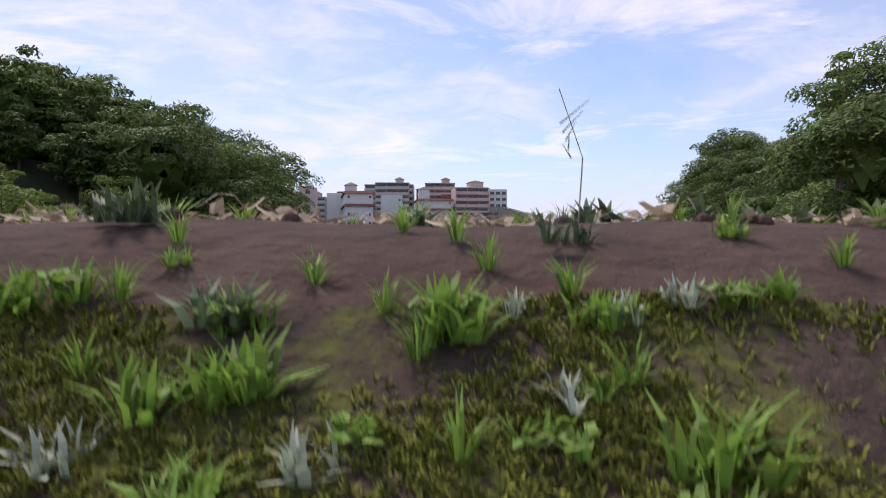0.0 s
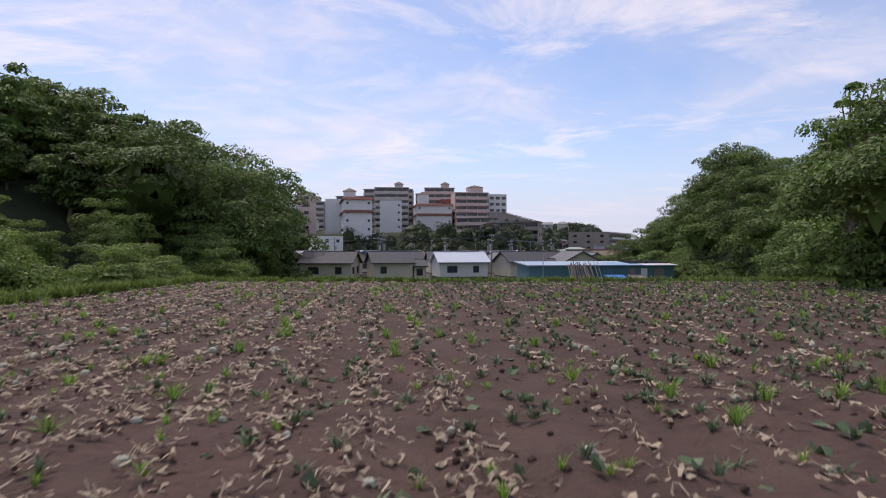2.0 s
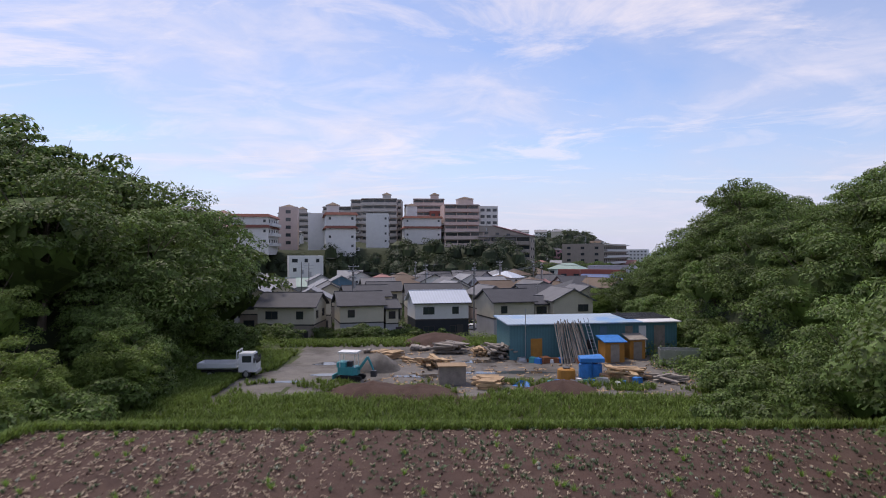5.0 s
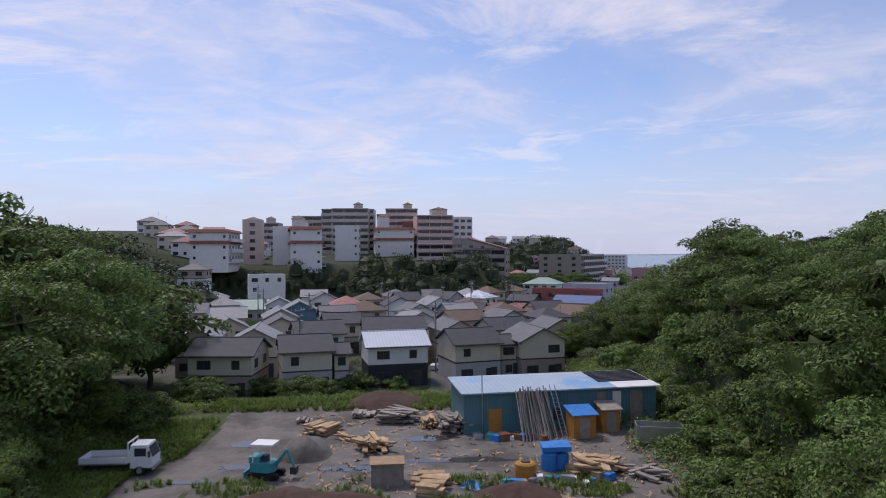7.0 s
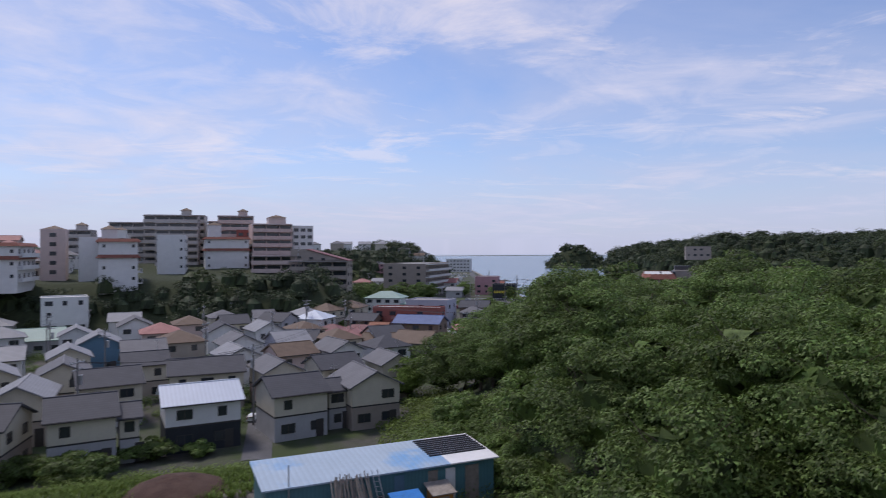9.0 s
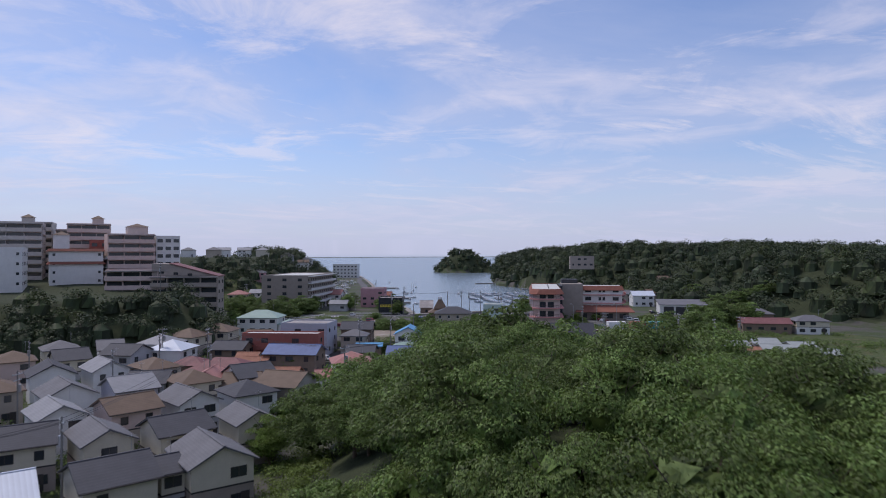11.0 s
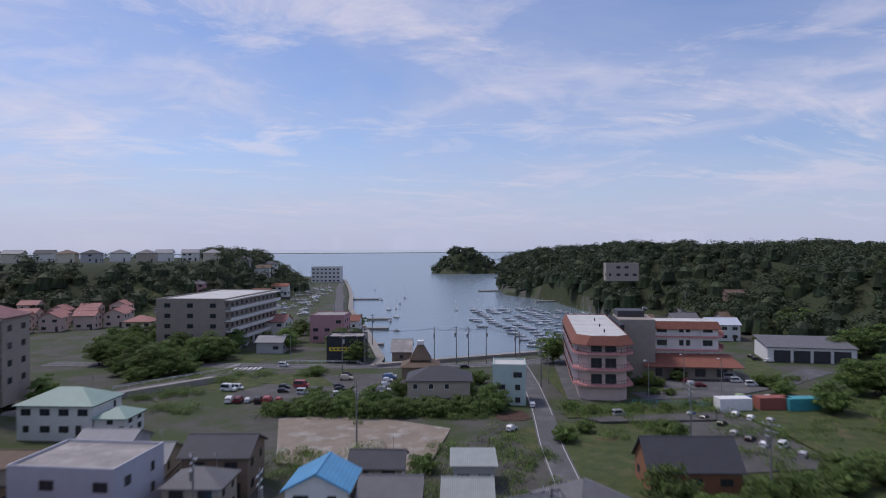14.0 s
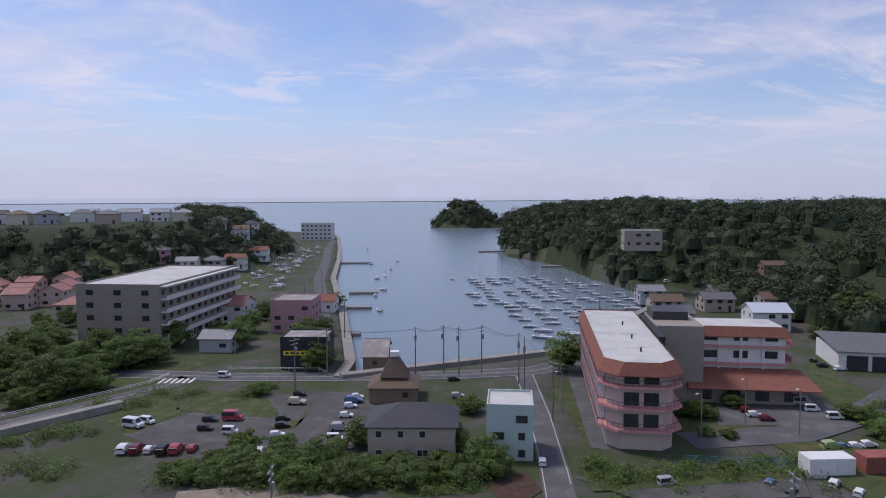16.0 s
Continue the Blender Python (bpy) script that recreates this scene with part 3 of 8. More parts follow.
ROOF = {
    "slate": mat("roof_slate", (0.062, 0.064, 0.075), 0.75, 0.16, 0.6, bands=("Z", 0.16, 0.02), spec=0.4),
    "grey": mat("roof_grey", (0.14, 0.14, 0.15), 0.7, 0.16, 0.6, bands=("Z", 0.16, 0.02), spec=0.4),
    "light": mat("roof_light", (0.25, 0.255, 0.27), 0.65, 0.14, 0.6, bands=("Z", 0.16, 0.02), spec=0.4),
    "brown": mat("roof_brown", (0.15, 0.105, 0.075), 0.7, 0.2, 0.6, bands=("Z", 0.16, 0.02)),
    "maroon": mat("roof_maroon", (0.20, 0.085, 0.085), 0.65, 0.25, 0.8, bands=("X", 0.30, 0.03), wear=(0.30, 0.20, 0.19)),
    "rosy": mat("roof_rosy", (0.36, 0.17, 0.15), 0.7, 0.2, 0.8, bands=("X", 0.30, 0.03), wear=(0.42, 0.30, 0.26)),
    "bluetile": mat("roof_blue_tile", (0.07, 0.115, 0.26), 0.62, 0.2, 0.8, bands=("X", 0.32, 0.04), spec=0.5),
    "bluemetal": mat("roof_blue_metal", (0.09, 0.30, 0.52), 0.5, 0.15, 0.5, bands=("X", 0.45, 0.03), wear=(0.22, 0.38, 0.5)),
    "teal": mat("roof_teal_metal", (0.24, 0.43, 0.45), 0.5, 0.12, 0.5, bands=("X", 0.45, 0.03)),
    "green": mat("roof_green_metal", (0.26, 0.37, 0.32), 0.55, 0.12, 0.5, bands=("X", 0.45, 0.03), wear=(0.35, 0.42, 0.38)),
    "whitemetal": mat("roof_white_metal", (0.56, 0.61, 0.68), 0.45, 0.06, 0.5, bands=("X", 0.45, 0.02)),
    "sheet": mat("roof_sheet", (0.31, 0.335, 0.325), 0.65, 0.15, 0.7, bands=("X", 0.25, 0.02), wear=(0.33, 0.29, 0.25)),
    "rusty": mat("roof_rusty", (0.30, 0.14, 0.09), 0.8, 0.3, 0.9, bands=("X", 0.25, 0.02), wear=(0.38, 0.25, 0.18)),
    "orange": mat("roof_orange_tile", (0.25, 0.10, 0.072), 0.8, 0.2, 1.5, bands=("X", 0.28, 0.03), wear=(0.42, 0.22, 0.16)),
    "flat": mat("roof_flat", (0.52, 0.52, 0.50), 0.8, 0.12, 0.25, second=(0.40, 0.40, 0.39), sfac=0.4, sscale=0.2),
    "dirtyflat": mat("roof_dirty_flat", (0.28, 0.26, 0.25), 0.85, 0.25, 0.4, second=(0.40, 0.38, 0.36), sfac=0.45, sscale=0.3),
}
M_TRIM = mat("trim_dark", (0.055, 0.05, 0.048), 0.6, 0.1, 2)
M_SASH = mat("sash_white", (0.62, 0.62, 0.60), 0.5, 0.05, 2)
M_CURTAIN = mat("curtain", (0.50, 0.49, 0.45), 0.8, 0.1, 3, bands=("X", 0.12, 0.02))
WINDOWS = {}


def lattice(xs, zs, y0, y1):
    """One connected frame of bars: cells at odd column and odd row are open."""
    s = Shape()
    nx, nz = len(xs), len(zs)
    vs = [(x, y, z) for y in (y0, y1) for z in zs for x in xs]
    solid = [[not (i % 2 == 1 and j % 2 == 1) for i in range(nx - 1)] for j in range(nz - 1)]
    f = []
    for j in range(nz - 1):
        for i in range(nx - 1):
            a = j * nx + i
            q = (a, a + 1, a + nx + 1, a + nx)
            if solid[j][i]:
                f += [q, tuple(v + nx * nz for v in reversed(q))]
            for (p0, p1), (dj, di) in zip(((0, 1), (1, 2), (2, 3), (3, 0)), ((-1, 0), (0, 1), (1, 0), (0, -1))):
                jj, ii = j + dj, i + di
                other = solid[jj][ii] if 0 <= jj < nz - 1 and 0 <= ii < nx - 1 else False
                if solid[j][i] and not other:
                    f.append((q[p0], q[p0] + nx * nz, q[p1] + nx * nz, q[p1]))
    return s.add(vs, f)


def window(parent, x, y, z, w, h, turn=0, sash="dark"):
    """A sliding window at (x, y, z) (middle of its foot) on a wall that faces local -y after the turn."""
    key = (round(w, 1), round(h, 1), sash)
    if key not in WINDOWS:
        w2, f = key[0] / 2, 0.07
        xs = [-w2, -w2 + f, -f / 2, f / 2, w2 - f, w2] if key[0] > 1.0 else [-w2, -w2 + f, w2 - f, w2]
        s = lattice(xs, [0, f, key[1] - f, key[1]], -0.06, 0.02)
        p = Shape().box(-w2 + f, w2 - f, -0.02, 0.01, f, key[1] - f)
        WINDOWS[key] = (s.mesh("window", M_TRIM if sash == "dark" else M_SASH), p.mesh("pane", M_GLASS))
    fr, pn = WINDOWS[key]
    o = part("window", fr, None, parent, at=pose(x, y, z, 0, 0, turn))
    part("pane", pn, None, o)
    return o


def face_windows(parent, p0, p1, zs, n, w, h, turn, sash="dark", jit=None):
    for z in zs:
        for i in range(n):
            if jit and jit.random() < 0.22:
                continue
            t = (i + 0.5) / n
            window(parent, p0[0] + (p1[0] - p0[0]) * t, p0[1] + (p1[1] - p0[1]) * t, z, w * (1 if not jit or jit.random() < 0.7 else 0.6), h, turn, sash)


def roof_shape(kind, w, d, e, rise, o=0.45, t=0.16):
    """The roof over a body w wide (x from -w/2) and d deep (y from 0), eaves at height e."""
    s = Shape()
    x0, x1, y0, y1 = -w / 2 - o, w / 2 + o, -o, d + o
    if kind == "gx":
        k = rise / (d / 2)
        lo, hi, m = e - o * k, e + rise, d / 2
        s.extrude_x([(y0, lo), (m - 0.15, hi - 0.02), (m - 0.12, hi + 0.09), (m + 0.12, hi + 0.09), (m + 0.15, hi - 0.02), (y1, lo), (y1, lo - t), (m, hi - t), (y0, lo - t)], x0, x1)
    elif kind == "gy":
        k = rise / (w / 2)
        lo, hi = e - o * k, e + rise
        prof = [(x0, lo), (-0.15, hi - 0.02), (-0.12, hi + 0.09), (0.12, hi + 0.09), (0.15, hi - 0.02), (x1, lo), (x1, lo - t), (0, hi - t), (x0, lo - t)]
        n = len(prof)
        s.add([(x, y0, z) for x, z in prof] + [(x, y1, z) for x, z in prof], [tuple(range(n)), tuple(range(2 * n - 1, n - 1, -1))] + [(q, n + q, n + (q + 1) % n, (q + 1) % n) for q in range(n)])
    elif kind == "hip":
        m = min(w, d) / 2 + o
        k = rise / (m - o)
        lo, hi = e - o * k, e + rise
        a, b = ((x0 + m, d / 2, hi), (x1 - m - 0.01, d / 2, hi)) if w >= d else ((0, y0 + m, hi), (0, y1 - m - 0.01, hi))
        c = [(x0, y0, lo), (x1, y0, lo), (x1, y1, lo), (x0, y1, lo)]
        top = [(0, 1, 9, 8), (1, 2, 9), (2, 3, 8, 9), (3, 0, 8)] if w >= d else [(0, 1, 8), (1, 2, 9, 8), (2, 3, 9), (3, 0, 8, 9)]
        s.add(c + [(x, y, z - t) for x, y, z in c] + [a, b], top + [(7, 6, 5, 4)] + [(q, 4 + q, 4 + (q + 1) % 4, (q + 1) % 4) for q in range(4)])
    elif kind == "shed":
        s.slab([(x0, y0, e), (x1, y0, e), (x1, y1, e + rise), (x0, y1, e + rise)], t)
    else:
        s.box(-w / 2 + 0.2, w / 2 - 0.2, 0.2, d - 0.2, e - 0.25, e - 0.15)
    return s


HRNG = random.Random(77)


def house(a, b, depth, kind, walls, roof, label, eave=5.6, base=-5.0, floors=2, rise=None, sash="dark", balcony=False, wins=True, category="house", group="houses of the town", ridge_extra=None):
    """a, b: the ends of the front wall as one faces it, left then right; depth runs back from it."""
    ax, ay = a
    bx, by = b
    w = math.hypot(bx - ax, by - ay)
    turn = math.degrees(math.atan2(by - ay, bx - ax))
    h = empty("house", pose((ax + bx) / 2, (ay + by) / 2, base, 0, 0, turn), label, category, group)
    lowm, upm = (walls, walls) if isinstance(walls, str) else walls
    rise = rise if rise is not None else (depth / 2 * 0.42 if kind == "gx" else w / 2 * 0.5 if kind == "gy" else min(w, depth) / 2 * 0.45 if kind == "hip" else 0.4)
    split = eave * 0.52 if floors > 1 else eave * 0.3
    lo = Shape().box(-w / 2, w / 2, 0, depth, -1.2, split)
    upw = Shape()
    i = 0.0
    if kind == "gx":
        upw.extrude_x([(i, split), (depth - i, split), (depth - i, eave), (depth / 2, eave + rise - 0.12), (i, eave)], -w / 2, w / 2)
    elif kind == "gy":
        prof = [(-w / 2, split), (w / 2, split), (w / 2, eave), (0, eave + rise - 0.12), (-w / 2, eave)]
        upw.add([(x, 0, z) for x, z in prof] + [(x, depth, z) for x, z in prof], [(0, 1, 2, 3, 4), (9, 8, 7, 6, 5)] + [(j, 5 + j, 5 + (j + 1) % 5, (j + 1) % 5) for j in range(5)])
    elif kind == "flat":
        upw.box(-w / 2, w / 2, 0, depth, split, eave - 0.25)
        for q in ((-w / 2, w / 2, 0, 0.2), (-w / 2, w / 2, depth - 0.2, depth), (-w / 2, -w / 2 + 0.2, 0.2, depth - 0.2), (w / 2 - 0.2, w / 2, 0.2, depth - 0.2)):
            part("parapet", Shape().box(*q, eave - 0.25, eave + 0.15), WALL[upm], h)
    else:
        upw.box(-w / 2, w / 2, 0, depth, split, eave - 0.05)
    part("wall", lo, WALL[lowm], h, "" if lowm == upm else lowm + " lower wall")
    part("wall", upw, WALL[upm], h)
    part("roof", roof_shape(kind, w, depth, eave, rise), ROOF[roof], h)
    if floors > 1 and lowm != upm:
        part("trim", Shape().box(-w / 2 - 0.03, w / 2 + 0.03, -0.03, depth + 0.03, split - 0.08, split + 0.1), M_TRIM, h)
    if wins:
        zs = [eave * 0.66, eave * 0.16] if floors == 2 else [eave * 0.35] if floors == 1 else [eave * (0.12 + 0.88 * k / floors) for k in range(floors)]
        nf, nd = max(1, round(w / 3.6)), max(1, round(depth / 4))
        wh = 1.15 if floors > 1 else 1.0
        face_windows(h, (-w / 2, 0), (w / 2, 0), zs, nf, 1.7, wh, 0, sash, HRNG)
        if ax > 60:
            face_windows(h, (-w / 2, depth), (-w / 2, 0), zs, nd, 1.2, wh, -90, sash, HRNG)
        face_windows(h, (w / 2, 0), (w / 2, depth), zs, nd, 1.2, wh, 90, sash, HRNG)
    if balcony:
        z = eave * 0.5
        part("balcony", Shape().box(-w * 0.3, w * 0.3, -1.1, -0.02, z, z + 0.12).box(-w * 0.3, w * 0.3, -1.1, -1.02, z + 0.12, z + 1.0)
             .box(-w * 0.3, -w * 0.3 + 0.08, -1.02, -0.02, z + 0.12, z + 1.0).box(w * 0.3 - 0.08, w * 0.3, -1.02, -0.02, z + 0.12, z + 1.0), WALL[upm], h)
    if floors == 2 and kind != "flat":
        part("door", Shape().box(w * 0.28, w * 0.28 + 0.95, -0.05, 0.02, 0, 2.1), M_TRIM, h)
        part("gutter", Shape().box(-w / 2 - 0.4, w / 2 + 0.4, -0.58, -0.47, eave - 0.34, eave - 0.24) if kind == "gx" else Shape().box(w / 2 + 0.47, w / 2 + 0.58, -0.3, depth + 0.3, eave - 0.34, eave - 0.24), M_TRIM, h)
        if HRNG.random() < 0.4:
            part("antenna", Shape().rod((w * 0.3, depth / 2, eave + rise - 0.3), (w * 0.3, depth / 2, eave + rise + 1.8), 0.03, n=4)
                 .rod((w * 0.3 - 0.5, depth / 2, eave + rise + 1.6), (w * 0.3 + 0.5, depth / 2, eave + rise + 1.6), 0.02, n=4)
                 .rod((w * 0.3 - 0.3, depth / 2 - 0.3, eave + rise + 1.3), (w * 0.3 - 0.3, depth / 2 + 0.3, eave + rise + 1.3), 0.02, n=4), M_STEEL, h)
    return h


# the front row beside the builder's yard
house((-21.7, 102.5), (-13.9, 102.1), 7.5, "gx", ("taupe", "cream"), "slate", "taupe and cream two-storey house with dark slate roof")
house((-10.6, 104.2), (-4.6, 105.8), 7.5, "gx", ("grey", "cream"), "slate", "grey and cream two-storey house with dark slate roof", balcony=False)
house((-4.4, 106.6), (-2.6, 107.0), 6.0, "gx", ("grey", "cream"), "slate", "narrow grey wing with slate roof beside the house", eave=5.0, rise=0.9)
house((-0.2, 108.5), (7.7, 110.2), 7.0, "gx", ("black", "white"), "whitemetal", "black and white house with bright white metal roof")
house((11.5, 110.0), (17.8, 111.9), 7.5, "gx", ("grey", "cream"), "slate", "pale grey and cream house with slate roof")
house((18.2, 114.0), (20.4, 114.6), 6.0, "gx", ("grey", "cream"), "slate", "pale grey wing with slate roof beside the house", eave=5.0, rise=0.9)
house((20.9, 112.6), (27.2, 113.9), 8.5, "gy", ("taupe", "cream"), "grey", "taupe and cream gabled house with grey roof")
TOWN = [
    (-28.6, 117.2, -23.0, 118.2, 8, "gy", ("taupe", "cream"), "light"), (-20.0, 115.4, -13.9, 116.3, 8.5, "gy", ("beige", "cream"), "light"),
    (-12.0, 121.8, -5.1, 124.0, 7.5, "gx", ("grey", "cream"), "slate"), (-2.2, 127.7, 7.5, 129.0, 7.5, "gx", ("taupe", "cream"), "slate"),
    (10.5, 126.0, 15.6, 127.5, 8, "gy", ("pink", "cream"), "grey"), (18.5, 126.5, 24.5, 128.5, 7, "gx", ("beige", "cream"), "slate"),
    (27.5, 128.0, 32.5, 129.2, 7, "gy", ("taupe", "cream"), "grey"), (-27.9, 131.2, -22.4, 133.3, 8, "gy", ("grey", "cream"), "light"),
    (-19.5, 131.5, -13.5, 133.0, 8, "gy", ("taupe", "cream"), "grey"), (-9.8, 137.5, -3.8, 139.0, 7, "gx", ("beige", "cream"), "slate"),
    (4.3, 141.1, 9.8, 142.9, 8, "gy", ("white", "white"), "light"), (12.8, 141.0, 19.0, 143.4, 7, "gx", ("beige", "pink"), "brown"),
    (21.5, 143.0, 27.0, 145.0, 8, "gy", ("grey", "white"), "grey"), (29.5, 145.5, 36.0, 147.5, 7, "hip", ("white", "white"), "slate"),
    (-36.5, 131.0, -31.0, 132.0, 8, "gy", ("grey", "white"), "light"), (-22.9, 148.3, -17.2, 150.0, 8, "gy", ("beige", "cream"), "light"),
    (-12.5, 151.0, -6.0, 152.5, 8, "gx", ("grey", "white"), "grey"), (-8.6, 163.0, -0.6, 165.2, 8, "hip", ("beige", "beige"), "brown"),
    (-22.9, 164.9, -16.0, 166.4, 9, "gy", ("blue", "blue"), "light"), (3.5, 156.0, 10.0, 158.0, 8, "gy", ("white", "white"), "grey"),
    (13.0, 156.5, 19.0, 158.5, 8, "gx", ("grey", "lavender"), "light"), (22.5, 158.5, 29.0, 160.5, 8, "hip", ("beige", "cream"), "brown"),
    (32.0, 160.0, 38.5, 161.5, 8, "gx", ("grey", "white"), "slate"), (-33.0, 148.0, -27.0, 149.5, 8, "gx", ("white", "white"), "light"),
    (-1.2, 176.7, 5.7, 178.1, 8, "gy", ("white", "white"), "slate"), (8.6, 178.0, 14.6, 180.0, 8, "gy", ("white", "white"), "light"),
    (17.6, 176.0, 23.5, 178.5, 8, "hip", ("beige", "beige"), "brown"), (-14.5, 180.5, -7.0, 182.0, 8, "hip", ("pink", "pink"), "rosy"),
    (-44.0, 180.3, -37.0, 182.9, 9, "hip", ("white", "white"), "light"), (-45.5, 160.0, -38.5, 161.0, 8, "gx", ("white", "white"), "grey"),
    (-30.0, 180.0, -24.0, 181.5, 8, "gy", ("grey", "white"), "light"), (-55.0, 205.6, -47.4, 207.3, 9, "hip", ("white", "white"), "light"),
    (-22.0, 196.0, -15.0, 197.5, 9, "gy", ("white", "white"), "grey"), (-10.0, 197.0, -3.0, 198.5, 8, "hip", ("pink", "pink"), "brown"),
    (1.0, 195.0, 7.0, 196.5, 8, "gx", ("grey", "cream"), "slate"), (-3.0, 212.0, 4.0, 213.5, 8, "hip", ("beige", "cream"), "grey"),
    (8.0, 208.0, 13.0, 208.5, 8, "gx", ("white", "white"), "grey"), (-27.0, 210.0, -20.0, 211.0, 8, "gx", ("white", "white"), "light"),
]
for x0, y0, x1, y1, d, k, wl2, rf in TOWN:
    names = {"slate": "dark slate", "light": "pale grey", "grey": "grey", "brown": "brown", "rosy": "faded red"}
    house((x0, y0), (x1, y1), d, k, wl2, rf, f"{wl2[1]}-walled two-storey house with {names[rf]} {'hipped' if k == 'hip' else 'gabled'} roof")
house((-45.2, 190.1), (-32.5, 193.3), 10, "gx", "grey", "green", "long low hall with pale green metal roof", eave=3.6, floors=1)
house((-41.2, 207.2), (-31.5, 210.0), 9, "flat", "white", "flat", "white flat-roofed house on the slope", eave=5.5, base=1.2)
house((-60.5, 206.0), (-53.0, 207.0), 9, "hip", ("white", "beige"), "grey", "beige hip-roofed house on the wooded slope", base=3.0)

# the older quarter along the valley
house((39.0, 208.5), (55.6, 199.0), 5.0, "flat", "red", "flat", "red three-storey flat-roofed building with balconies", eave=7.5, floors=3, balcony=True)
house((50.4, 219.0), (61.2, 212.4), 10.0, "flat", "lavender", "dirtyflat", "lavender-grey three-storey block with flat roof", eave=8.4, floors=3)
house((41.1, 189.6), (50.8, 183.4), 7.5, "gx", ("brown", "brown"), "bluetile", "brown house with glossy blue tiled roof", eave=5.2)
house((24.8, 188.0), (36.3, 181.0), 9.0, "hip", ("brown", "brown"), "maroon", "low brown house with maroon tiled hip roof", eave=3.0, floors=1)
house((36.0, 189.0), (40.5, 186.5), 6.0, "gx", ("brown", "brown"), "rusty", "small wooden house with rusty roof", eave=3.2, floors=1)
house((50.8, 167.6), (58.2, 166.2), 7.5, "hip", ("white", "white"), "rosy", "cream house with pink-red hip roof")
house((47.6, 168.2), (50.6, 167.6), 5.0, "gx", ("white", "white"), "rosy", "small red-roofed annexe beside the cream house", eave=3.0, floors=1)
house((33.5, 152.9), (38.9, 148.4), 8.0, "gx", ("taupe", "taupe"), "brown", "taupe house with brown gabled roof")
house((29.0, 160.5), (34.5, 158.5), 7.0, "gx", ("brown", "beige"), "brown", "beige house with weathered brown roof", eave=4.6)
house((41.3, 144.1), (47.6, 141.0), 7.0, "gy", "white", "teal", "white house with teal metal roof", eave=4.2, floors=1)
house((50.7, 153.6), (56.3, 151.0), 6.5, "gy", "brown", "bluemetal", "wooden house with bright blue metal roof", eave=3.4, floors=1)
house((55.0, 146.0), (58.5, 144.5), 4.5, "gy", "brown", "rusty", "shed with rusty corrugated roof", eave=2.6, floors=1, wins=False, category="shed")
house((15.6, 216.4), (22.0, 211.6), 8, "hip", ("white", "white"), "light", "white two-storey house with pale hip roof")
house((22.6, 228.4), (28.6, 223.0), 8, "hip", ("beige", "cream"), "brown", "cream house with olive-brown hip roof")
house((30.9, 236.8), (38.6, 232.5), 8, "hip", ("beige", "cream"), "brown", "cream house with brown hip roof and balconies", balcony=True)
house((8.6, 201.0), (14.5, 197.0), 8, "gx", ("grey", "grey"), "slate", "grey house with slate gabled roof")
house((17.7, 204.1), (24.6, 200.0), 8, "hip", ("white", "white"), "whitemetal", "white house with bright metal hip roof")
house((31.5, 206.0), (38.0, 202.0), 7, "gx", ("brown", "brown"), "slate", "dark wooden house with slate roof", eave=4.6)
house((27.5, 247.0), (34.5, 243.0), 7, "gx", ("blue", "grey"), "whitemetal", "dark blue house with white metal roof", eave=4.5)
house((45.0, 262.0), (56.5, 256.0), 9, "hip", ("white", "white"), "green", "white house with pale green hip roof on the bank", base=-4.0)
house((56.8, 255.6), (61.5, 253.2), 6, "hip", ("white", "white"), "green", "lower white wing with pale green roof", base=-4.0, eave=3.6)
house((60.0, 228.0), (66.5, 225.5), 7, "gx", ("beige", "cream"), "light", "cream house with pale grey roof and solar panels", eave=4.8)
house((68.5, 224.2), (76.3, 220.6), 8, "gx", ("brown", "brown"), "slate", "dark brown house with slate roof")
house((78.4, 207.0), (84.6, 203.8), 7, "gy", ("white", "white"), "bluemetal", "white house with bright blue roof")
house((76.6, 203.5), (82.5, 200.5), 4, "hip", ("white", "white"), "green", "low white wing with pale roof before the blue-roofed house", eave=2.8, floors=1)
house((68.0, 208.5), (74.0, 206.0), 4, "shed", "brown", "bluemetal", "lean-to with blue roof sheets", eave=2.6, floors=1, wins=False, category="shed")
house((66.6, 180.9), (74.5, 176.8), 7, "gx", ("white", "white"), "bluetile", "cream house with blue tiled roof", eave=4.4, floors=1)
house((73.0, 176.5), (77.0, 174.0), 6, "gx", ("white", "white"), "bluetile", "cream annexe with blue tiled roof", eave=3.8, floors=1)
house((84.5, 190.3), (89.6, 186.5), 6, "gy", ("white", "white"), "rosy", "white house with faded red tiled roof", eave=4.2, floors=1)
house((90.1, 188.8), (96.5, 185.0), 7, "gx", ("white", "white"), "maroon", "white house with maroon tiled roof", eave=4.4, floors=1)
house((81.9, 169.6), (88.6, 166.6), 7.5, "hip", ("white", "white"), "rosy", "white two-storey house with faded red hip roof")
house((92.9, 177.6), (99.6, 175.1), 6, "gx", ("black", "grey"), "slate", "dark low house with slate roof", eave=3.2, floors=1)
house((99.2, 191.6), (106.6, 191.7), 7.5, "gx", ("white", "white"), "grey", "white bungalow with grey tiled roof", eave=3.3, floors=1)
house((107.2, 191.9), (115.2, 192.6), 8.0, "hip", ("white", "white"), "grey", "white bungalow with grey hip roof", eave=3.4, floors=1)
house((101.5, 212.0), (106.5, 209.6), 6, "shed", "grey", "sheet", "grey workshop with a sheet roof", eave=3.4, floors=1, category="shed")
house((124.0, 199.6), (134.6, 194.4), 7.5, "gx", ("brick", "brick"), "slate", "brick house with steep dark roof and skylights", eave=3.4, floors=1, rise=3.2)
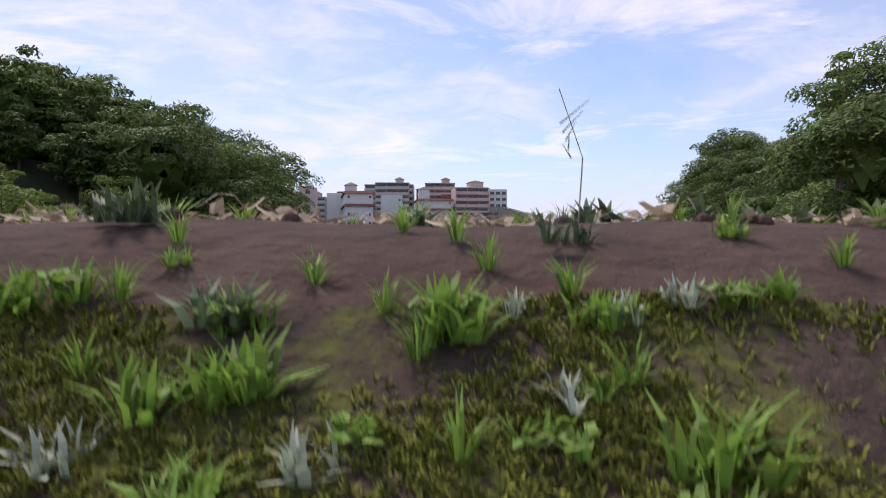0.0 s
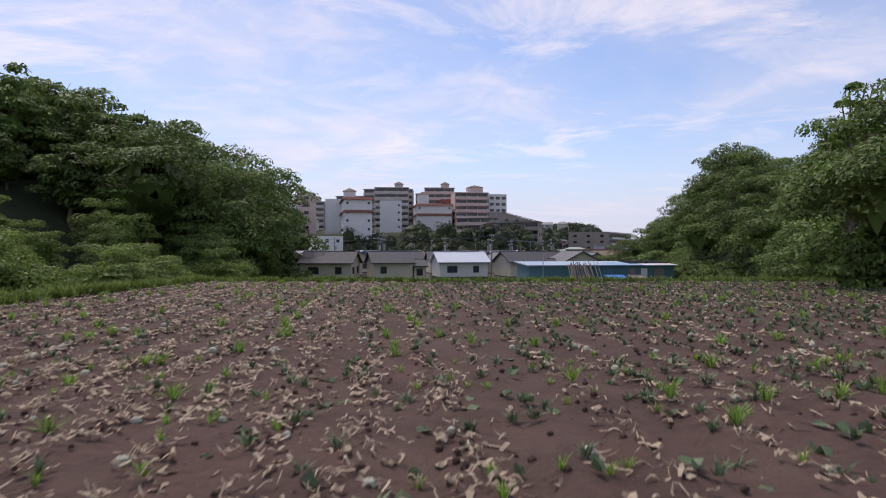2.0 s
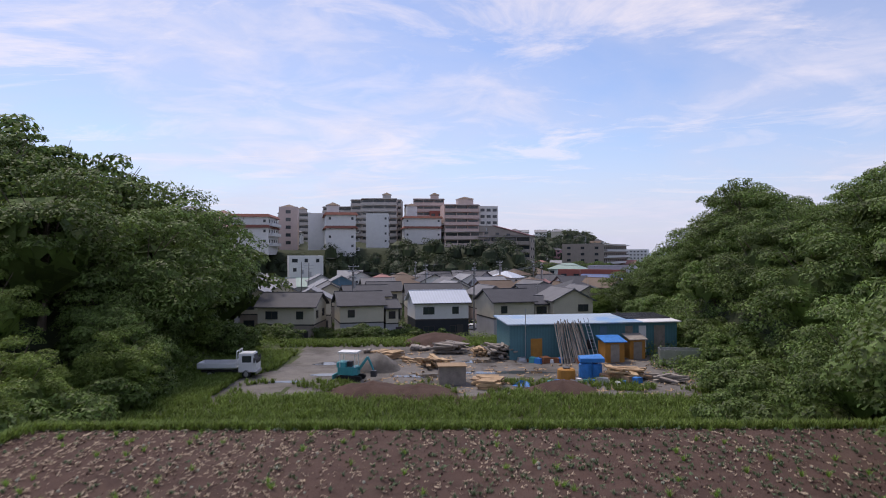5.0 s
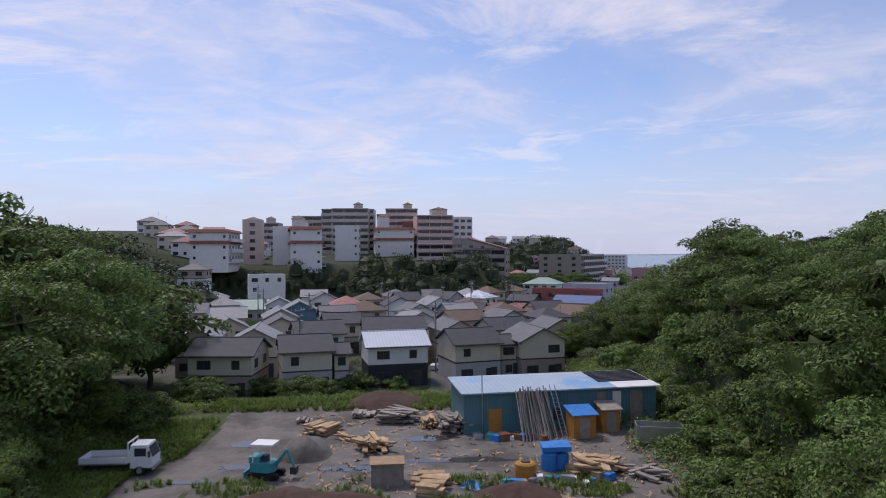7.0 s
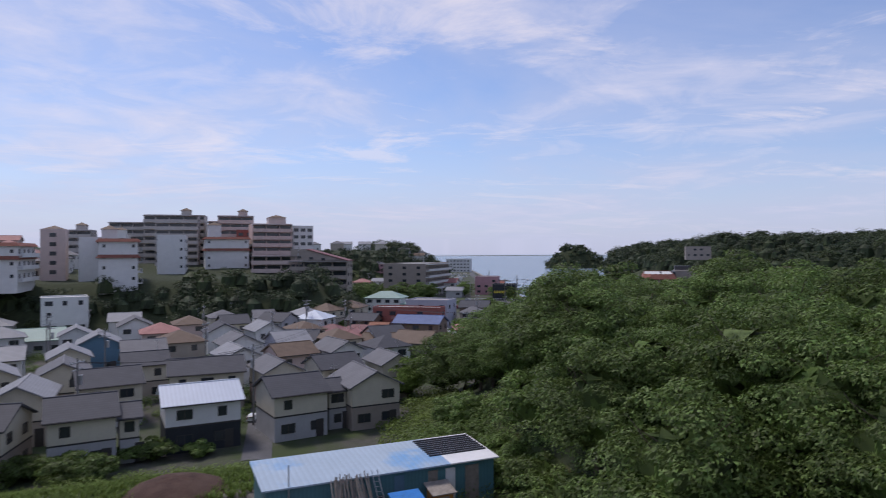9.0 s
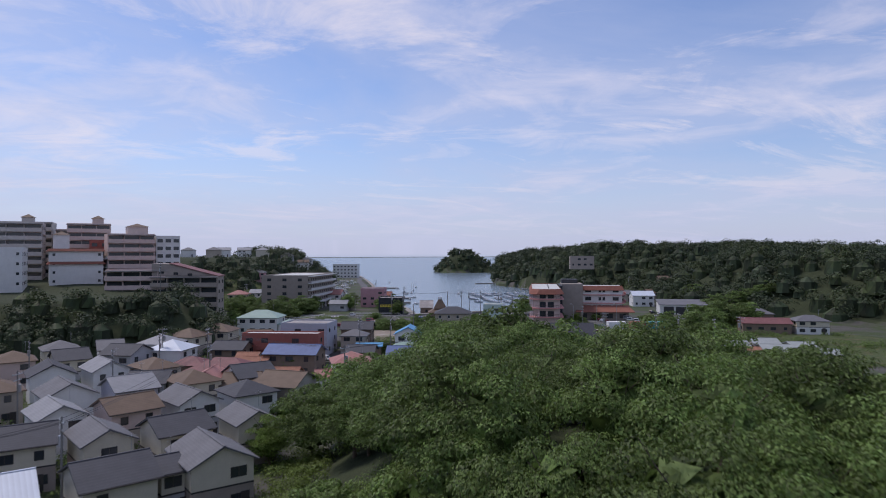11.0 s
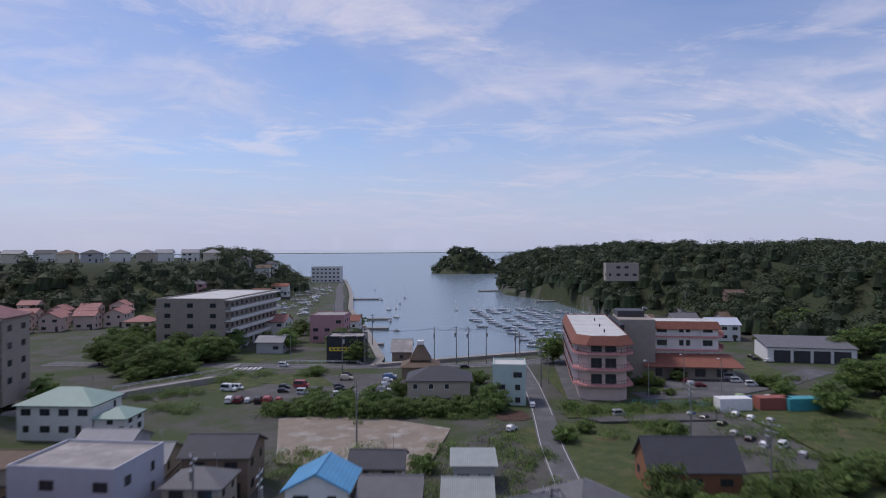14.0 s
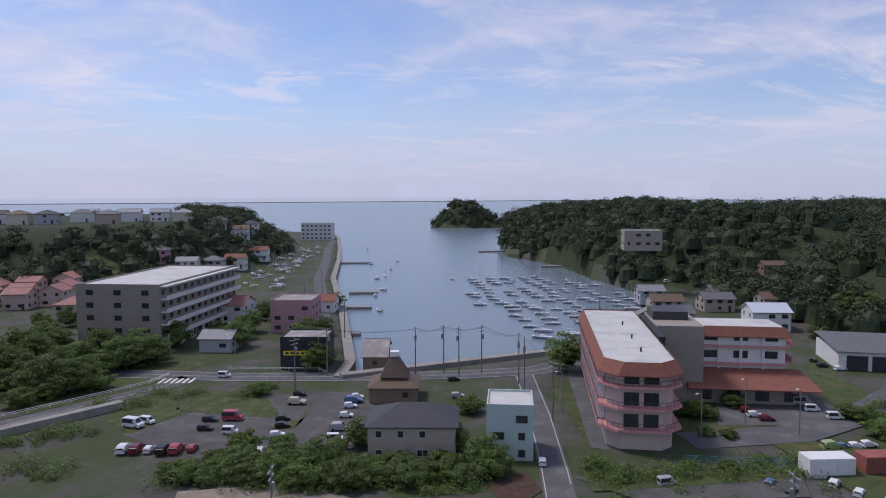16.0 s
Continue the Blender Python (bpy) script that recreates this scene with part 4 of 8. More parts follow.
for n, (x0, y0, x1, y1, rf) in enumerate([(137.7, 168.0, 142.6, 164.6, "sheet"), (146.6, 168.9, 152.0, 165.4, "sheet"), (156.0, 167.8, 161.4, 164.3, "sheet"), (167.1, 167.6, 172.4, 164.0, "sheet"),
                                          (140.1, 158.1, 144.9, 154.8, "sheet"), (148.5, 158.0, 153.9, 154.2, "rusty"), (159.0, 157.8, 164.6, 154.0, "sheet"), (169.8, 157.9, 175.0, 154.6, "sheet"),
                                          (143.2, 150.4, 148.7, 146.6, "sheet"), (152.5, 149.0, 158.0, 145.0, "sheet"), (163.0, 148.0, 168.5, 144.0, "sheet"), (133.5, 141.5, 139.5, 137.6, "bluemetal"),
                                          (147.0, 140.5, 153.0, 136.5, "sheet"), (128.0, 172.0, 133.0, 168.5, "brown")]):
    house((x0, y0), (x1, y1), 7.5, "gx", ("brown", "beige"), rf, "low row house with pale sheet roof" if rf == "sheet" else "low row house with worn roof", eave=2.7, floors=1, rise=0.9, group="row of low huts")
house((225.2, 221.6), (234.2, 214.7), 8, "hip", ("brown", "brown"), "grey", "dark house at the foot of the wood", eave=4, floors=1)
house((200.1, 199.5), (212.5, 190.8), 7, "gx", ("brown", "brown"), "maroon", "long dark house with maroon roof", eave=3.6, floors=1)
house((214.0, 190.0), (222.5, 184.5), 7, "hip", ("white", "cream"), "grey", "cream house with grey hip roof by the wood", eave=4.6)
house((112.8, 257.0), (124.3, 251.6), 9.0, "hip", ("beige", "beige"), "slate", "beige two-storey house with dark hip roof", sash="white")
house((128.4, 249.7), (134.2, 246.3), 7.5, "flat", "mint", "flat", "mint-green three-storey house with flat roof", eave=8.6, floors=3)


OLD = [(60.0, 190.5, 65.5, 187.5, 6, "gx", "brown", "slate", 4.2), (86.0, 204.0, 92.0, 201.0, 6, "gx", "grey", "grey", 4.6), (66.0, 216.0, 72.0, 213.0, 6, "hip", "beige", "grey", 4.8), (52.0, 226.0, 59.0, 222.5, 7, "hip", "white", "grey", 5.2),
       (44.0, 238.0, 50.0, 235.0, 6, "gx", "beige", "brown", 3.6), (55.0, 240.0, 62.0, 236.5, 7, "gx", "grey", "light", 4.4), (40.5, 221.0, 47.0, 217.5, 7, "gx", "brown", "slate", 4.6), (62.0, 160.0, 67.0, 157.5, 6, "gx", "white", "sheet", 3.0),
       (70.5, 166.5, 76.0, 164.0, 6, "gx", "beige", "maroon", 3.2), (96.0, 203.0, 101.0, 200.5, 6, "gx", "white", "sheet", 3.2), (24.0, 166.0, 29.5, 164.0, 7, "gy", "white", "rosy", 4.8), (14.0, 165.5, 20.0, 163.5, 7, "gx", "white", "slate", 5.2),
       (40.0, 176.0, 44.5, 173.5, 5, "gx", "brown", "rusty", 2.9), (22.0, 195.5, 28.5, 192.0, 6, "hip", "brown", "maroon", 3.2), (36.0, 196.5, 40.0, 194.5, 5, "gx", "brown", "rusty", 3.4), (88.0, 214.5, 94.0, 211.5, 6, "gx", "beige", "slate", 4.4)]
for x0, y0, x1, y1, d, k, wl3, rf, ev in OLD:
    house((x0, y0), (x1, y1), d, k, wl3, rf, f"{wl3} older house with a weathered {rf} roof", eave=ev, floors=2 if ev > 4 else 1)


# ---- apartment blocks on the hill ----
def block(a, b, depth, base, storeys, walls, label, sh=3.0, caps=True, front=0, side=0, balconies=False, roof="flat", tower=None, category="apartment block", group="apartment blocks on the hill", slabs=0, sash="dark"):
    ax, ay = a
    bx, by = b
    w = math.hypot(bx - ax, by - ay)
    h = storeys * sh
    e = empty("apartment_building" if category == "apartment block" else "building", pose((ax + bx) / 2, (ay + by) / 2, base, 0, 0, math.degrees(math.atan2(by - ay, bx - ax))), label, category, group)
    part("wall", Shape().box(-w / 2, w / 2, 0, depth, -3, h), WALL[walls], e)
    part("roof", Shape().box(-w / 2 + 0.3, w / 2 - 0.3, 0.3, depth - 0.3, h, h + 0.12), ROOF[roof], e)
    for q in ((-w / 2, w / 2, 0, 0.25), (-w / 2, w / 2, depth - 0.25, depth), (-w / 2, -w / 2 + 0.25, 0.25, depth - 0.25), (w / 2 - 0.25, w / 2, 0.25, depth - 0.25)):
        part("parapet", Shape().box(*q, h, h + 0.5), WALL[walls], e)
    if caps:
        for z in (h - 0.4, h * 0.60):
            o, i = 0.85, 0.05
            part("eave_band", Shape().add([(-w / 2 - o, -o, z), (w / 2 + o, -o, z), (w / 2 + o, depth + o, z), (-w / 2 - o, depth + o, z), (-w / 2 - i, -i, z + 0.95), (w / 2 + i, -i, z + 0.95), (w / 2 + i, depth + i, z + 0.95), (-w / 2 - i, depth + i, z + 0.95)],
                                          [(0, 3, 2, 1), (4, 5, 6, 7), (0, 1, 5, 4), (1, 2, 6, 5), (2, 3, 7, 6), (3, 0, 4, 7)]), ROOF["orange"], e, "sloping brown tiled eave")
    for k in range(storeys):
        z = k * sh + 0.9
        if front and not balconies:
            face_windows(e, (-w / 2, 0), (w / 2, 0), [z], front, 1.9, 1.3, 0, sash)
        elif not balconies:
            window(e, w / 2 - 1.2, 0, z + 0.2, 0.8, 0.9, 0, sash)
            if w > 10:
                window(e, -w / 2 + 1.4, 0, z + 0.2, 0.8, 0.9, 0, sash)
        if side:
            face_windows(e, (w / 2, 0), (w / 2, depth), [z], side, 1.5, 1.2, 90, sash)
        if balconies:
            part("balcony", Shape().box(-w / 2, w / 2, -1.9, -0.01, k * sh - 0.1, k * sh + 0.1).box(-w / 2, w / 2, -1.9, -1.78, k * sh + 0.1, k * sh + 1.4), WALL[walls], e)
            # Dark full-width sheet stands for glazing and the shade of the balcony recess.
            part("gallery_glazing", Shape().box(-w / 2 + 0.4, w / 2 - 0.4, -0.03, -0.005, k * sh + 0.15, k * sh + sh - 0.45), M_GLASS, e, "dark glass sheet for the balcony's glazing and recess shade")
            if k == storeys - 1:
                part("balcony_roof", Shape().box(-w / 2 - 0.2, w / 2 + 0.2, -2.0, -0.01, h - 0.2, h + 0.1), ROOF["dirtyflat"], e)
            for q in range(1, max(2, round(w / 5))):
                xq = -w / 2 + w * q / max(2, round(w / 5))
                part("balcony_divider", Shape().box(xq - 0.08, xq + 0.08, -1.78, -0.03, k * sh + 0.1, k * sh + sh - 0.2), WALL[walls], e)
        if slabs:
            part("balcony", Shape().box(w / 2 + 0.01, w / 2 + 1.3, 0.5, depth - 0.5, k * sh - 0.1, k * sh + 0.1).box(w / 2 + 1.18, w / 2 + 1.3, 0.5, depth - 0.5, k * sh + 0.1, k * sh + 1.05), WALL[walls], e)
    if tower:
        tx, ty, ts, th = tower
        part("stair_tower", Shape().box(tx - ts / 2, tx + ts / 2, ty - ts / 2, ty + ts / 2, h, h + th), WALL[walls], e)
        o = ts / 2 + 0.4
        part("tower_roof", Shape().add([(tx - o, ty - o, h + th), (tx + o, ty - o, h + th), (tx + o, ty + o, h + th), (tx - o, ty + o, h + th), (tx, ty, h + th + 1.3)],
                                       [(3, 2, 1, 0), (0, 1, 4), (1, 2, 4), (2, 3, 4), (3, 0, 4)]), ROOF["brown"], e, "brown pyramid roof")
    return e


block((-36.0, 240.5), (-25.8, 242.5), 22, 8.5, 4, "white", "white apartment block with brown tiled bands", side=4, slabs=1, tower=(-2.4, 12, 4.4, 3.6), sh=3.2)
block((-46.5, 262.0), (-38.5, 262.5), 18, 9.5, 4, "white", "white apartment block with blank end wall", sh=3.2, caps=False, side=3)
block((-64.0, 226.0), (-52.5, 227.0), 20, 10, 3, "white", "white apartment block half hidden by trees", side=4, slabs=1, sh=3.3)
block((-58.5, 266.0), (-51.5, 267.0), 8, 10, 5, "pink", "pinkish stair tower with red pyramid roof", sh=3.0, caps=False, front=1, tower=(0, 4, 6.0, 0.4))
block((-27.5, 290.0), (-18.0, 290.5), 20, 11, 4, "white", "white apartment block with blank end wall", sh=3.2, caps=False, side=4)
block((-12.0, 305.0), (4.5, 307.0), 16, 11, 4, "white", "white apartment block with brown bands and balconies", side=4, slabs=1, sh=3.1, tower=(-4.5, 8, 5.0, 5.5))
block((-42.0, 352.0), (-16.0, 352.0), 16, 13, 7, "stone", "long grey-beige apartment block with balconies", balconies=True, front=8, sh=3.1, caps=False, roof="dirtyflat")
block((-58.0, 360.0), (-42.5, 360.0), 14, 13, 6, "stone", "grey-beige apartment block with balconies", balconies=True, front=5, sh=3.1, caps=False, roof="dirtyflat")
block((-14.0, 345.0), (4.0, 345.0), 14, 13, 6, "pink", "pinkish apartment block behind the others", front=5, sh=3.1, caps=False, balconies=True)
block((-1.0, 325.0), (6.0, 325.0), 12, 12, 5, "red", "brick-red apartment block among the white ones", front=2, sh=3.0, caps=False)
block((5.9, 307.7), (21.5, 309.5), 16, 11, 6, "pink", "pink-beige hospital-like block with roof tower", sh=3.0, front=4, side=3, caps=False, balconies=True, tower=(2.5, 7, 7.0, 3.2))
block((22.0, 312.0), (30.5, 313.0), 16, 11, 6, "white", "white wing with red eaves and square windows", sh=2.9, front=3, side=4, caps=False)
block((6.0, 288.0), (27.5, 284.5), 18, 7.0, 3, "pink", "terraced pink-beige block with long balconies", sh=3.1, front=6, caps=False, balconies=True, roof="rusty")
slope = block((20.0, 284.5), (40.5, 277.8), 10, 1.0, 4, "taupe", "taupe terraced block with a sloping roofline and long balconies", sh=3.3, front=5, side=2, caps=False, balconies=True, roof="rusty")
part("sloping_gable", Shape().add([(-10.7, 0, 13.2), (10.7, 0, 13.2), (10.7, 10, 13.2), (-10.7, 10, 13.2), (-10.7, 0, 17.8), (-5.0, 0, 17.6), (-5.0, 10, 17.6), (-10.7, 10, 17.8)],
                                  [(0, 1, 5, 4), (1, 2, 6, 5), (2, 3, 7, 6), (3, 0, 4, 7), (4, 5, 6, 7), (3, 2, 1, 0)]), WALL["taupe"], slope, "sloping taupe gable")
part("gable_coping", Shape().slab([(-5.0, -0.4, 17.95), (11.2, -0.4, 13.5), (11.2, 10.4, 13.5), (-5.0, 10.4, 17.95)], 0.22), ROOF["maroon"], slope, "dull red sloping coping")
for q in range(3):
    window(slope, -7.5 + q * 4.6, 0, 14.3 - q * 0.4, 1.5, 0.9)
for x, y, c, r in ((-96, 300, "white", "grey"), (-86, 306, "cream", "rosy"), (-76, 297, "white", "maroon"), (-68, 310, "white", "grey"), (-104, 290, "cream", "grey"), (-82, 280, "white", "rosy"), (-70, 275, "beige", "grey")):
    house((x, y), (x + 9, y + 1), 9, "hip", (c, c), r, c + "-walled house on the hilltop with a tiled roof", base=ground(x + 4, y) - 0.3)

for x, y, w, d, st, c, lb in ((-34.0, 330.0, 17, 13, 7, "stone", "grey-beige terraced apartment block with deep balconies"), (-9.0, 332.0, 15, 12, 7, "pink", "pinkish terraced apartment block with deep balconies"),
                              (-78.0, 345.0, 16, 12, 5, "stone", "grey-beige apartment block with deep balconies"), (-52.0, 318.0, 9, 12, 4, "white", "white apartment block between the others")):
    block((x, y), (x + w, y + 0.5), d, 12.5, st, c, lb, sh=3.0, caps=False, balconies=st > 4, front=3, side=3, roof="dirtyflat", tower=(w * 0.2, d / 2, 4.0, 2.6))
SR = random.Random(31)
for k, (x, y, c, r) in enumerate(((-63, 214, "beige", "maroon"), (-71, 236, "white", "light"), (-79, 251, "white", "maroon"), (-88, 262, "cream", "light"), (-93, 276, "white", "rosy"), (-100, 312, "beige", "maroon"), (-112, 302, "white", "grey"), (-90, 318, "pink", "rosy"), (-66, 292, "white", "slate"), (-46, 228, "white", "slate"))):
    house((x, y), (x + SR.uniform(8, 10), y + 1), 8.5, SR.choice(["hip", "gx"]), (c, c), r, c + "-walled house on the wooded hillside with a tiled roof", base=ground(x + 4, y) - 0.2, group="hillside houses")

# ---- harbour side ----
def pink_hotel():
    """Four-storey pink building: a long wing with bevelled end, a brown stair tower and a white wing."""
    pk = mat("pink_paint", (0.56, 0.27, 0.26), 0.8, 0.08, 0.6, wear=(0.45, 0.24, 0.22))
    e = empty("pink_building", pose(146.4, 245.7, -4.5, 0, 0, -32.3), "pink four-storey building with tiled mansard eaves and balconies", "building")
    W, D, H = 10.6, 46.0, 13.2
    body = [(0.4, 2.2), (2.2, 0.4), (W - 2.2, 0.4), (W - 0.4, 2.2), (W - 0.4, D), (0.4, D)]
    part("wall", Shape().prism(body, 0, H - 1.6), WALL["pink"], e)
    out = [(-0.9, 1.8), (1.8, -0.9), (W - 1.8, -0.9), (W + 0.9, 1.8), (W + 0.9, D), (-0.9, D)]
    inn = [(x + (0.16 if x < W / 2 else -0.16), y + 0.16) for x, y in out]
    for k in range(1, 4):
        z = k * 3.3 - 0.35
        part("balcony_slab", Shape().prism(out, z, z + 0.42), pk, e, "pink balcony slab")
        rail = Shape()
        for (x0, y0), (x1, y1) in zip(out[:4] + [out[5]], out[1:5] + [out[0]]):
            if abs(y1 - y0) > 20 and x0 > 5:
                continue
            rail.rod((x0, y0, z + 1.35), (x1, y1, z + 1.35), 0.05, n=4)
            n = max(2, int(math.hypot(x1 - x0, y1 - y0) / 0.9))
            for i in range(n + 1):
                t = i / n
                rail.rod((x0 + (x1 - x0) * t, y0 + (y1 - y0) * t, z + 0.4), (x0 + (x1 - x0) * t, y0 + (y1 - y0) * t, z + 1.35), 0.03, n=4)
        part("railing", rail, M_TRIM, e, "dark metal balcony railing")
        face_windows(e, (2.4, 0.4), (W - 2.4, 0.4), [z + 0.5], 2, 2.2, 2.0, 0)
        face_windows(e, (0.4, D), (0.4, 2.4), [z + 0.5], 9, 2.0, 2.0, -90)
    for i in range(10):
        y = 4 + i * 4.4
        part("fin_wall", Shape().box(-0.85, 0.38, y - 0.1, y + 0.1, 3.4, 11.6), M_WHITE, e, "white dividing wall")
    roofm = Shape()
    lip, top = [(x + (-0.15 if x < W / 2 else 0.15), y - 0.15) for x, y in out], [(x + (0.9 if x < W / 2 else -0.9), y + (0.9 if y < 10 else 0)) for x, y in out]
    for i in range(6):
        j = (i + 1) % 6
        roofm.slab([(*lip[i], H - 1.6), (*lip[j], H - 1.6), (*top[j], H + 0.25), (*top[i], H + 0.25)], 0.12)
    part("mansard_eave", roofm, ROOF["orange"], e, "mottled orange-red tiled mansard eaves")
    part("roof", Shape().prism(top, H - 0.25, H - 0.02), ROOF["flat"], e, "pale flat roof with small vents")
    for y in (8, 18, 30):
        part("roof_vent", Shape().rod((W / 2 + 1, y, H - 0.1), (W / 2 + 1, y, H + 0.7), 0.15, n=6), M_DARK, e)
    part("tower", Shape().box(W + 0.2, W + 1.2, 17.0, 38.0, 0, H + 0.6), WALL["black"], e, "dark blank wall panel")
    part("tower", Shape().box(W + 1.2, W + 9.6, 25.0, 39.0, 0, H + 1.0), WALL["taupe"], e, "taupe stair tower")
    part("plant_screen", Shape().box(W + 1.5, W + 8.0, 31, 38, H + 1.0, H + 2.6), M_DARK, e, "dark louvred screen on the roof")
    x0, x1, y0, y1 = W + 9.6, W + 25.6, 30.4, 40.0
    part("wall", Shape().box(x0, x1, y0, y1, 0, H - 1.6), WALL["white"], e, "white wing")
    for k in (2, 3):
        part("band", Shape().box(x0, x1 + 0.6, y0 - 0.7, y0 - 0.01, k * 3.3 - 0.5, k * 3.3 - 0.15), pk, e, "pink ledge")
        face_windows(e, (x0, y0), (x1, y0), [k * 3.3 + 0.7], 3, 2.6, 1.4, 0)
    part("mansard_eave", Shape().slab([(x0, y0 - 0.8, H - 1.7), (x1 + 0.8, y0 - 0.8, H - 1.7), (x1, y0 + 0.4, H + 0.1), (x0, y0 + 0.4, H + 0.1)], 0.12), ROOF["orange"], e)
    part("roof", Shape().box(x0, x1, y0 + 0.4, y1, H - 1.4, H - 0.1), ROOF["flat"], e)
    part("end_balcony", Shape().box(x1 + 0.02, x1 + 1.6, y0 + 1, y0 + 7, 6.2, 6.5).box(x1 + 1.48, x1 + 1.6, y0 + 1, y0 + 7, 6.5, 7.5).box(x1 + 0.02, x1 + 1.6, y0 + 1, y0 + 7, 9.4, 9.7).box(x1 + 1.48, x1 + 1.6, y0 + 1, y0 + 7, 9.7, 10.7), pk, e, "pink end balcony")
    for q in range(1, 4):
        part("pier", Shape().box(x0 + q * 4 - 0.25, x0 + q * 4 + 0.25, y0 - 0.3, y0 - 0.02, 3.6, H - 1.7), WALL["white"], e)
    part("wall", Shape().box(x0 - 2, x1 + 2, y0 - 5.0, y0 - 0.02, 0, 3.4), WALL["taupe"], e, "low entrance wing")
    part("canopy_roof", Shape().slab([(x0 - 3, y0 - 7.4, 3.3), (x1 + 4, y0 - 7.4, 3.3), (x1 + 2.5, y0, 5.4), (x0 - 2, y0, 5.4)], 0.2), ROOF["orange"], e, "orange tiled entrance roof")
    face_windows(e, (x0 - 2, y0 - 5.0), (x1 + 2, y0 - 5.0), [0.6], 4, 2.4, 1.9, 0)
    return e


pink_hotel()
grey = block((68.0, 355.0), (87.0, 344.0), 46, -4.5, 5, "taupe", "taupe five-storey block with white balcony bands", sh=3.2, caps=False, front=3, side=12, group="harbour buildings")
for k in range(1, 6):
    part("balcony", Shape().box(11.0, 12.8, 0.5, 45.5, k * 3.2 - 0.3, k * 3.2).box(12.65, 12.8, 0.5, 45.5, k * 3.2, k * 3.2 + (0.8 if k < 5 else 0.1)), WALL["white"], grey, "white balcony band")
for k in range(8):
    part("column", Shape().box(12.2, 12.7, 1 + k * 6.2, 1.5 + k * 6.2, -0.5, 2.9), WALL["white"], grey)
block((209.0, 745.0), (233.0, 732.0), 12, -4.5, 4, "white", "white seaside block with grid of windows", sh=3.6, caps=False, front=7, group="harbour buildings")
shop = house((110.6, 312.4), (119.9, 308.0), 9, "flat", "black", "dirtyflat", "black two-storey shop with a yellow sign", eave=7.2, base=-4.5, category="shop", group="harbour buildings")
part("sign", Shape().box(-4.4, 4.6, -0.22, -0.08, 3.3, 4.3), mat("sign_yellow", (0.75, 0.58, 0.05), 0.5, 0.05, 1), shop, "yellow shop sign with dark bars of writing")
for k in range(7):
    part("sign_bar", Shape().box(-4.0 + k * 1.15, -3.25 + k * 1.15, -0.25, -0.225, 3.55, 4.05), M_DARK, shop)
house((115.5, 353.0), (125.9, 348.0), 13, "flat", "rose", "dirtyflat", "old rose-pink three-storey building with flat roof", eave=9.2, base=-4.5, floors=3, group="harbour buildings")
house((95.5, 337.5), (102.5, 333.8), 7, "gx", "grey", "light", "small pale grey workshop with sheet roof", eave=3.6, base=-4.5, floors=1, group="harbour buildings")
house((127.0, 304.5), (131.8, 302.4), 12, "gx", "brown", "dirtyflat", "long wooden fishing shed on the quay", eave=3.2, base=-4.5, floors=1, group="harbour buildings")
house((104.0, 375.0), (110.5, 371.5), 10, "gx", "white", "rosy", "white house with red-brown gabled roof", base=-4.5, group="harbour buildings")
house((126.0, 384.0), (140.0, 377.0), 8, "gx", "white", "orange", "long harbour shed with orange roof", eave=4.0, base=-4.5, floors=1, group="harbour buildings")
lodge = house((121.0, 281.5), (129.0, 277.8), 8, "hip", "brown", "brown", "dark restaurant with tall pyramid roof tower", eave=3.2, base=-4.5, floors=1, rise=2.0, group="harbour buildings")
part("roof_tower", Shape().add([(-2.6, 1.4, 4.4), (2.6, 1.4, 4.4), (2.6, 6.6, 4.4), (-2.6, 6.6, 4.4), (-0.7, 3.3, 8.0), (0.7, 3.3, 8.0), (0.7, 4.7, 8.0), (-0.7, 4.7, 8.0)],
                               [(0, 1, 5, 4), (1, 2, 6, 5), (2, 3, 7, 6), (3, 0, 4, 7), (4, 5, 6, 7), (3, 2, 1, 0)]), ROOF["brown"], lodge, "steep brown roof tower")
part("chimney", Shape().box(-0.8, 0.8, 3.2, 4.8, 8.0, 8.9), M_WHITE, lodge, "white vent cap")
hall = house((221.0, 260.5), (238.6, 247.0), 15, "shed", "white", "grey", "white garage hall with wide sloping roof", eave=4.2, base=-4.5, floors=1, rise=1.4, wins=False, group="harbour buildings")
# No bay is cut out: dark panels stand for the shade inside.
for k in range(4):
    part("bay_opening", Shape().box(-9.5 + k * 5.0, -5.3 + k * 5.0, -0.06, 0.03, 0, 3.3), M_DARK, hall, "dark panel standing for the shade inside an open garage bay")
house((238.5, 297.5), (247.5, 292.5), 9, "gx", "white", "whitemetal", "white boathouse with white roof", base=-4.5, group="harbour buildings")
for x, y, w, wl3, rf, ev in ((232, 330, 10, "beige", "brown", 4.4), (222, 313, 8, "grey", "grey", 4), (250, 326, 10, "beige", "grey", 4.4), (262, 313, 12, "taupe", "brown", 4.6), (246, 352, 9, "grey", "light", 4), (268, 340, 9, "brown", "grey", 4), (280, 398, 9, "grey", "sheet", 3.4)):
    house((x, y), (x + w * 0.9, y - w * 0.42), 8, "gx", wl3, rf, f"{wl3} waterside house with a {'sheet' if rf == 'sheet' else 'tiled'} roof", eave=ev, base=max(ground(x, y), -4.6), group="harbour buildings")
cl = house((252.5, 369.0), (264.5, 361.5), 10, "flat", "taupe", "flat", "brownish two-storey house on the wooded cliff", eave=6.6, base=13.5, group="harbour buildings")
house((300.0, 345.0), (308.0, 341.5), 6, "gx", "brown", "brown", "brown hut in a clearing on the ridge", eave=3.2, base=ground(304, 343), floors=1, group="harbour buildings")

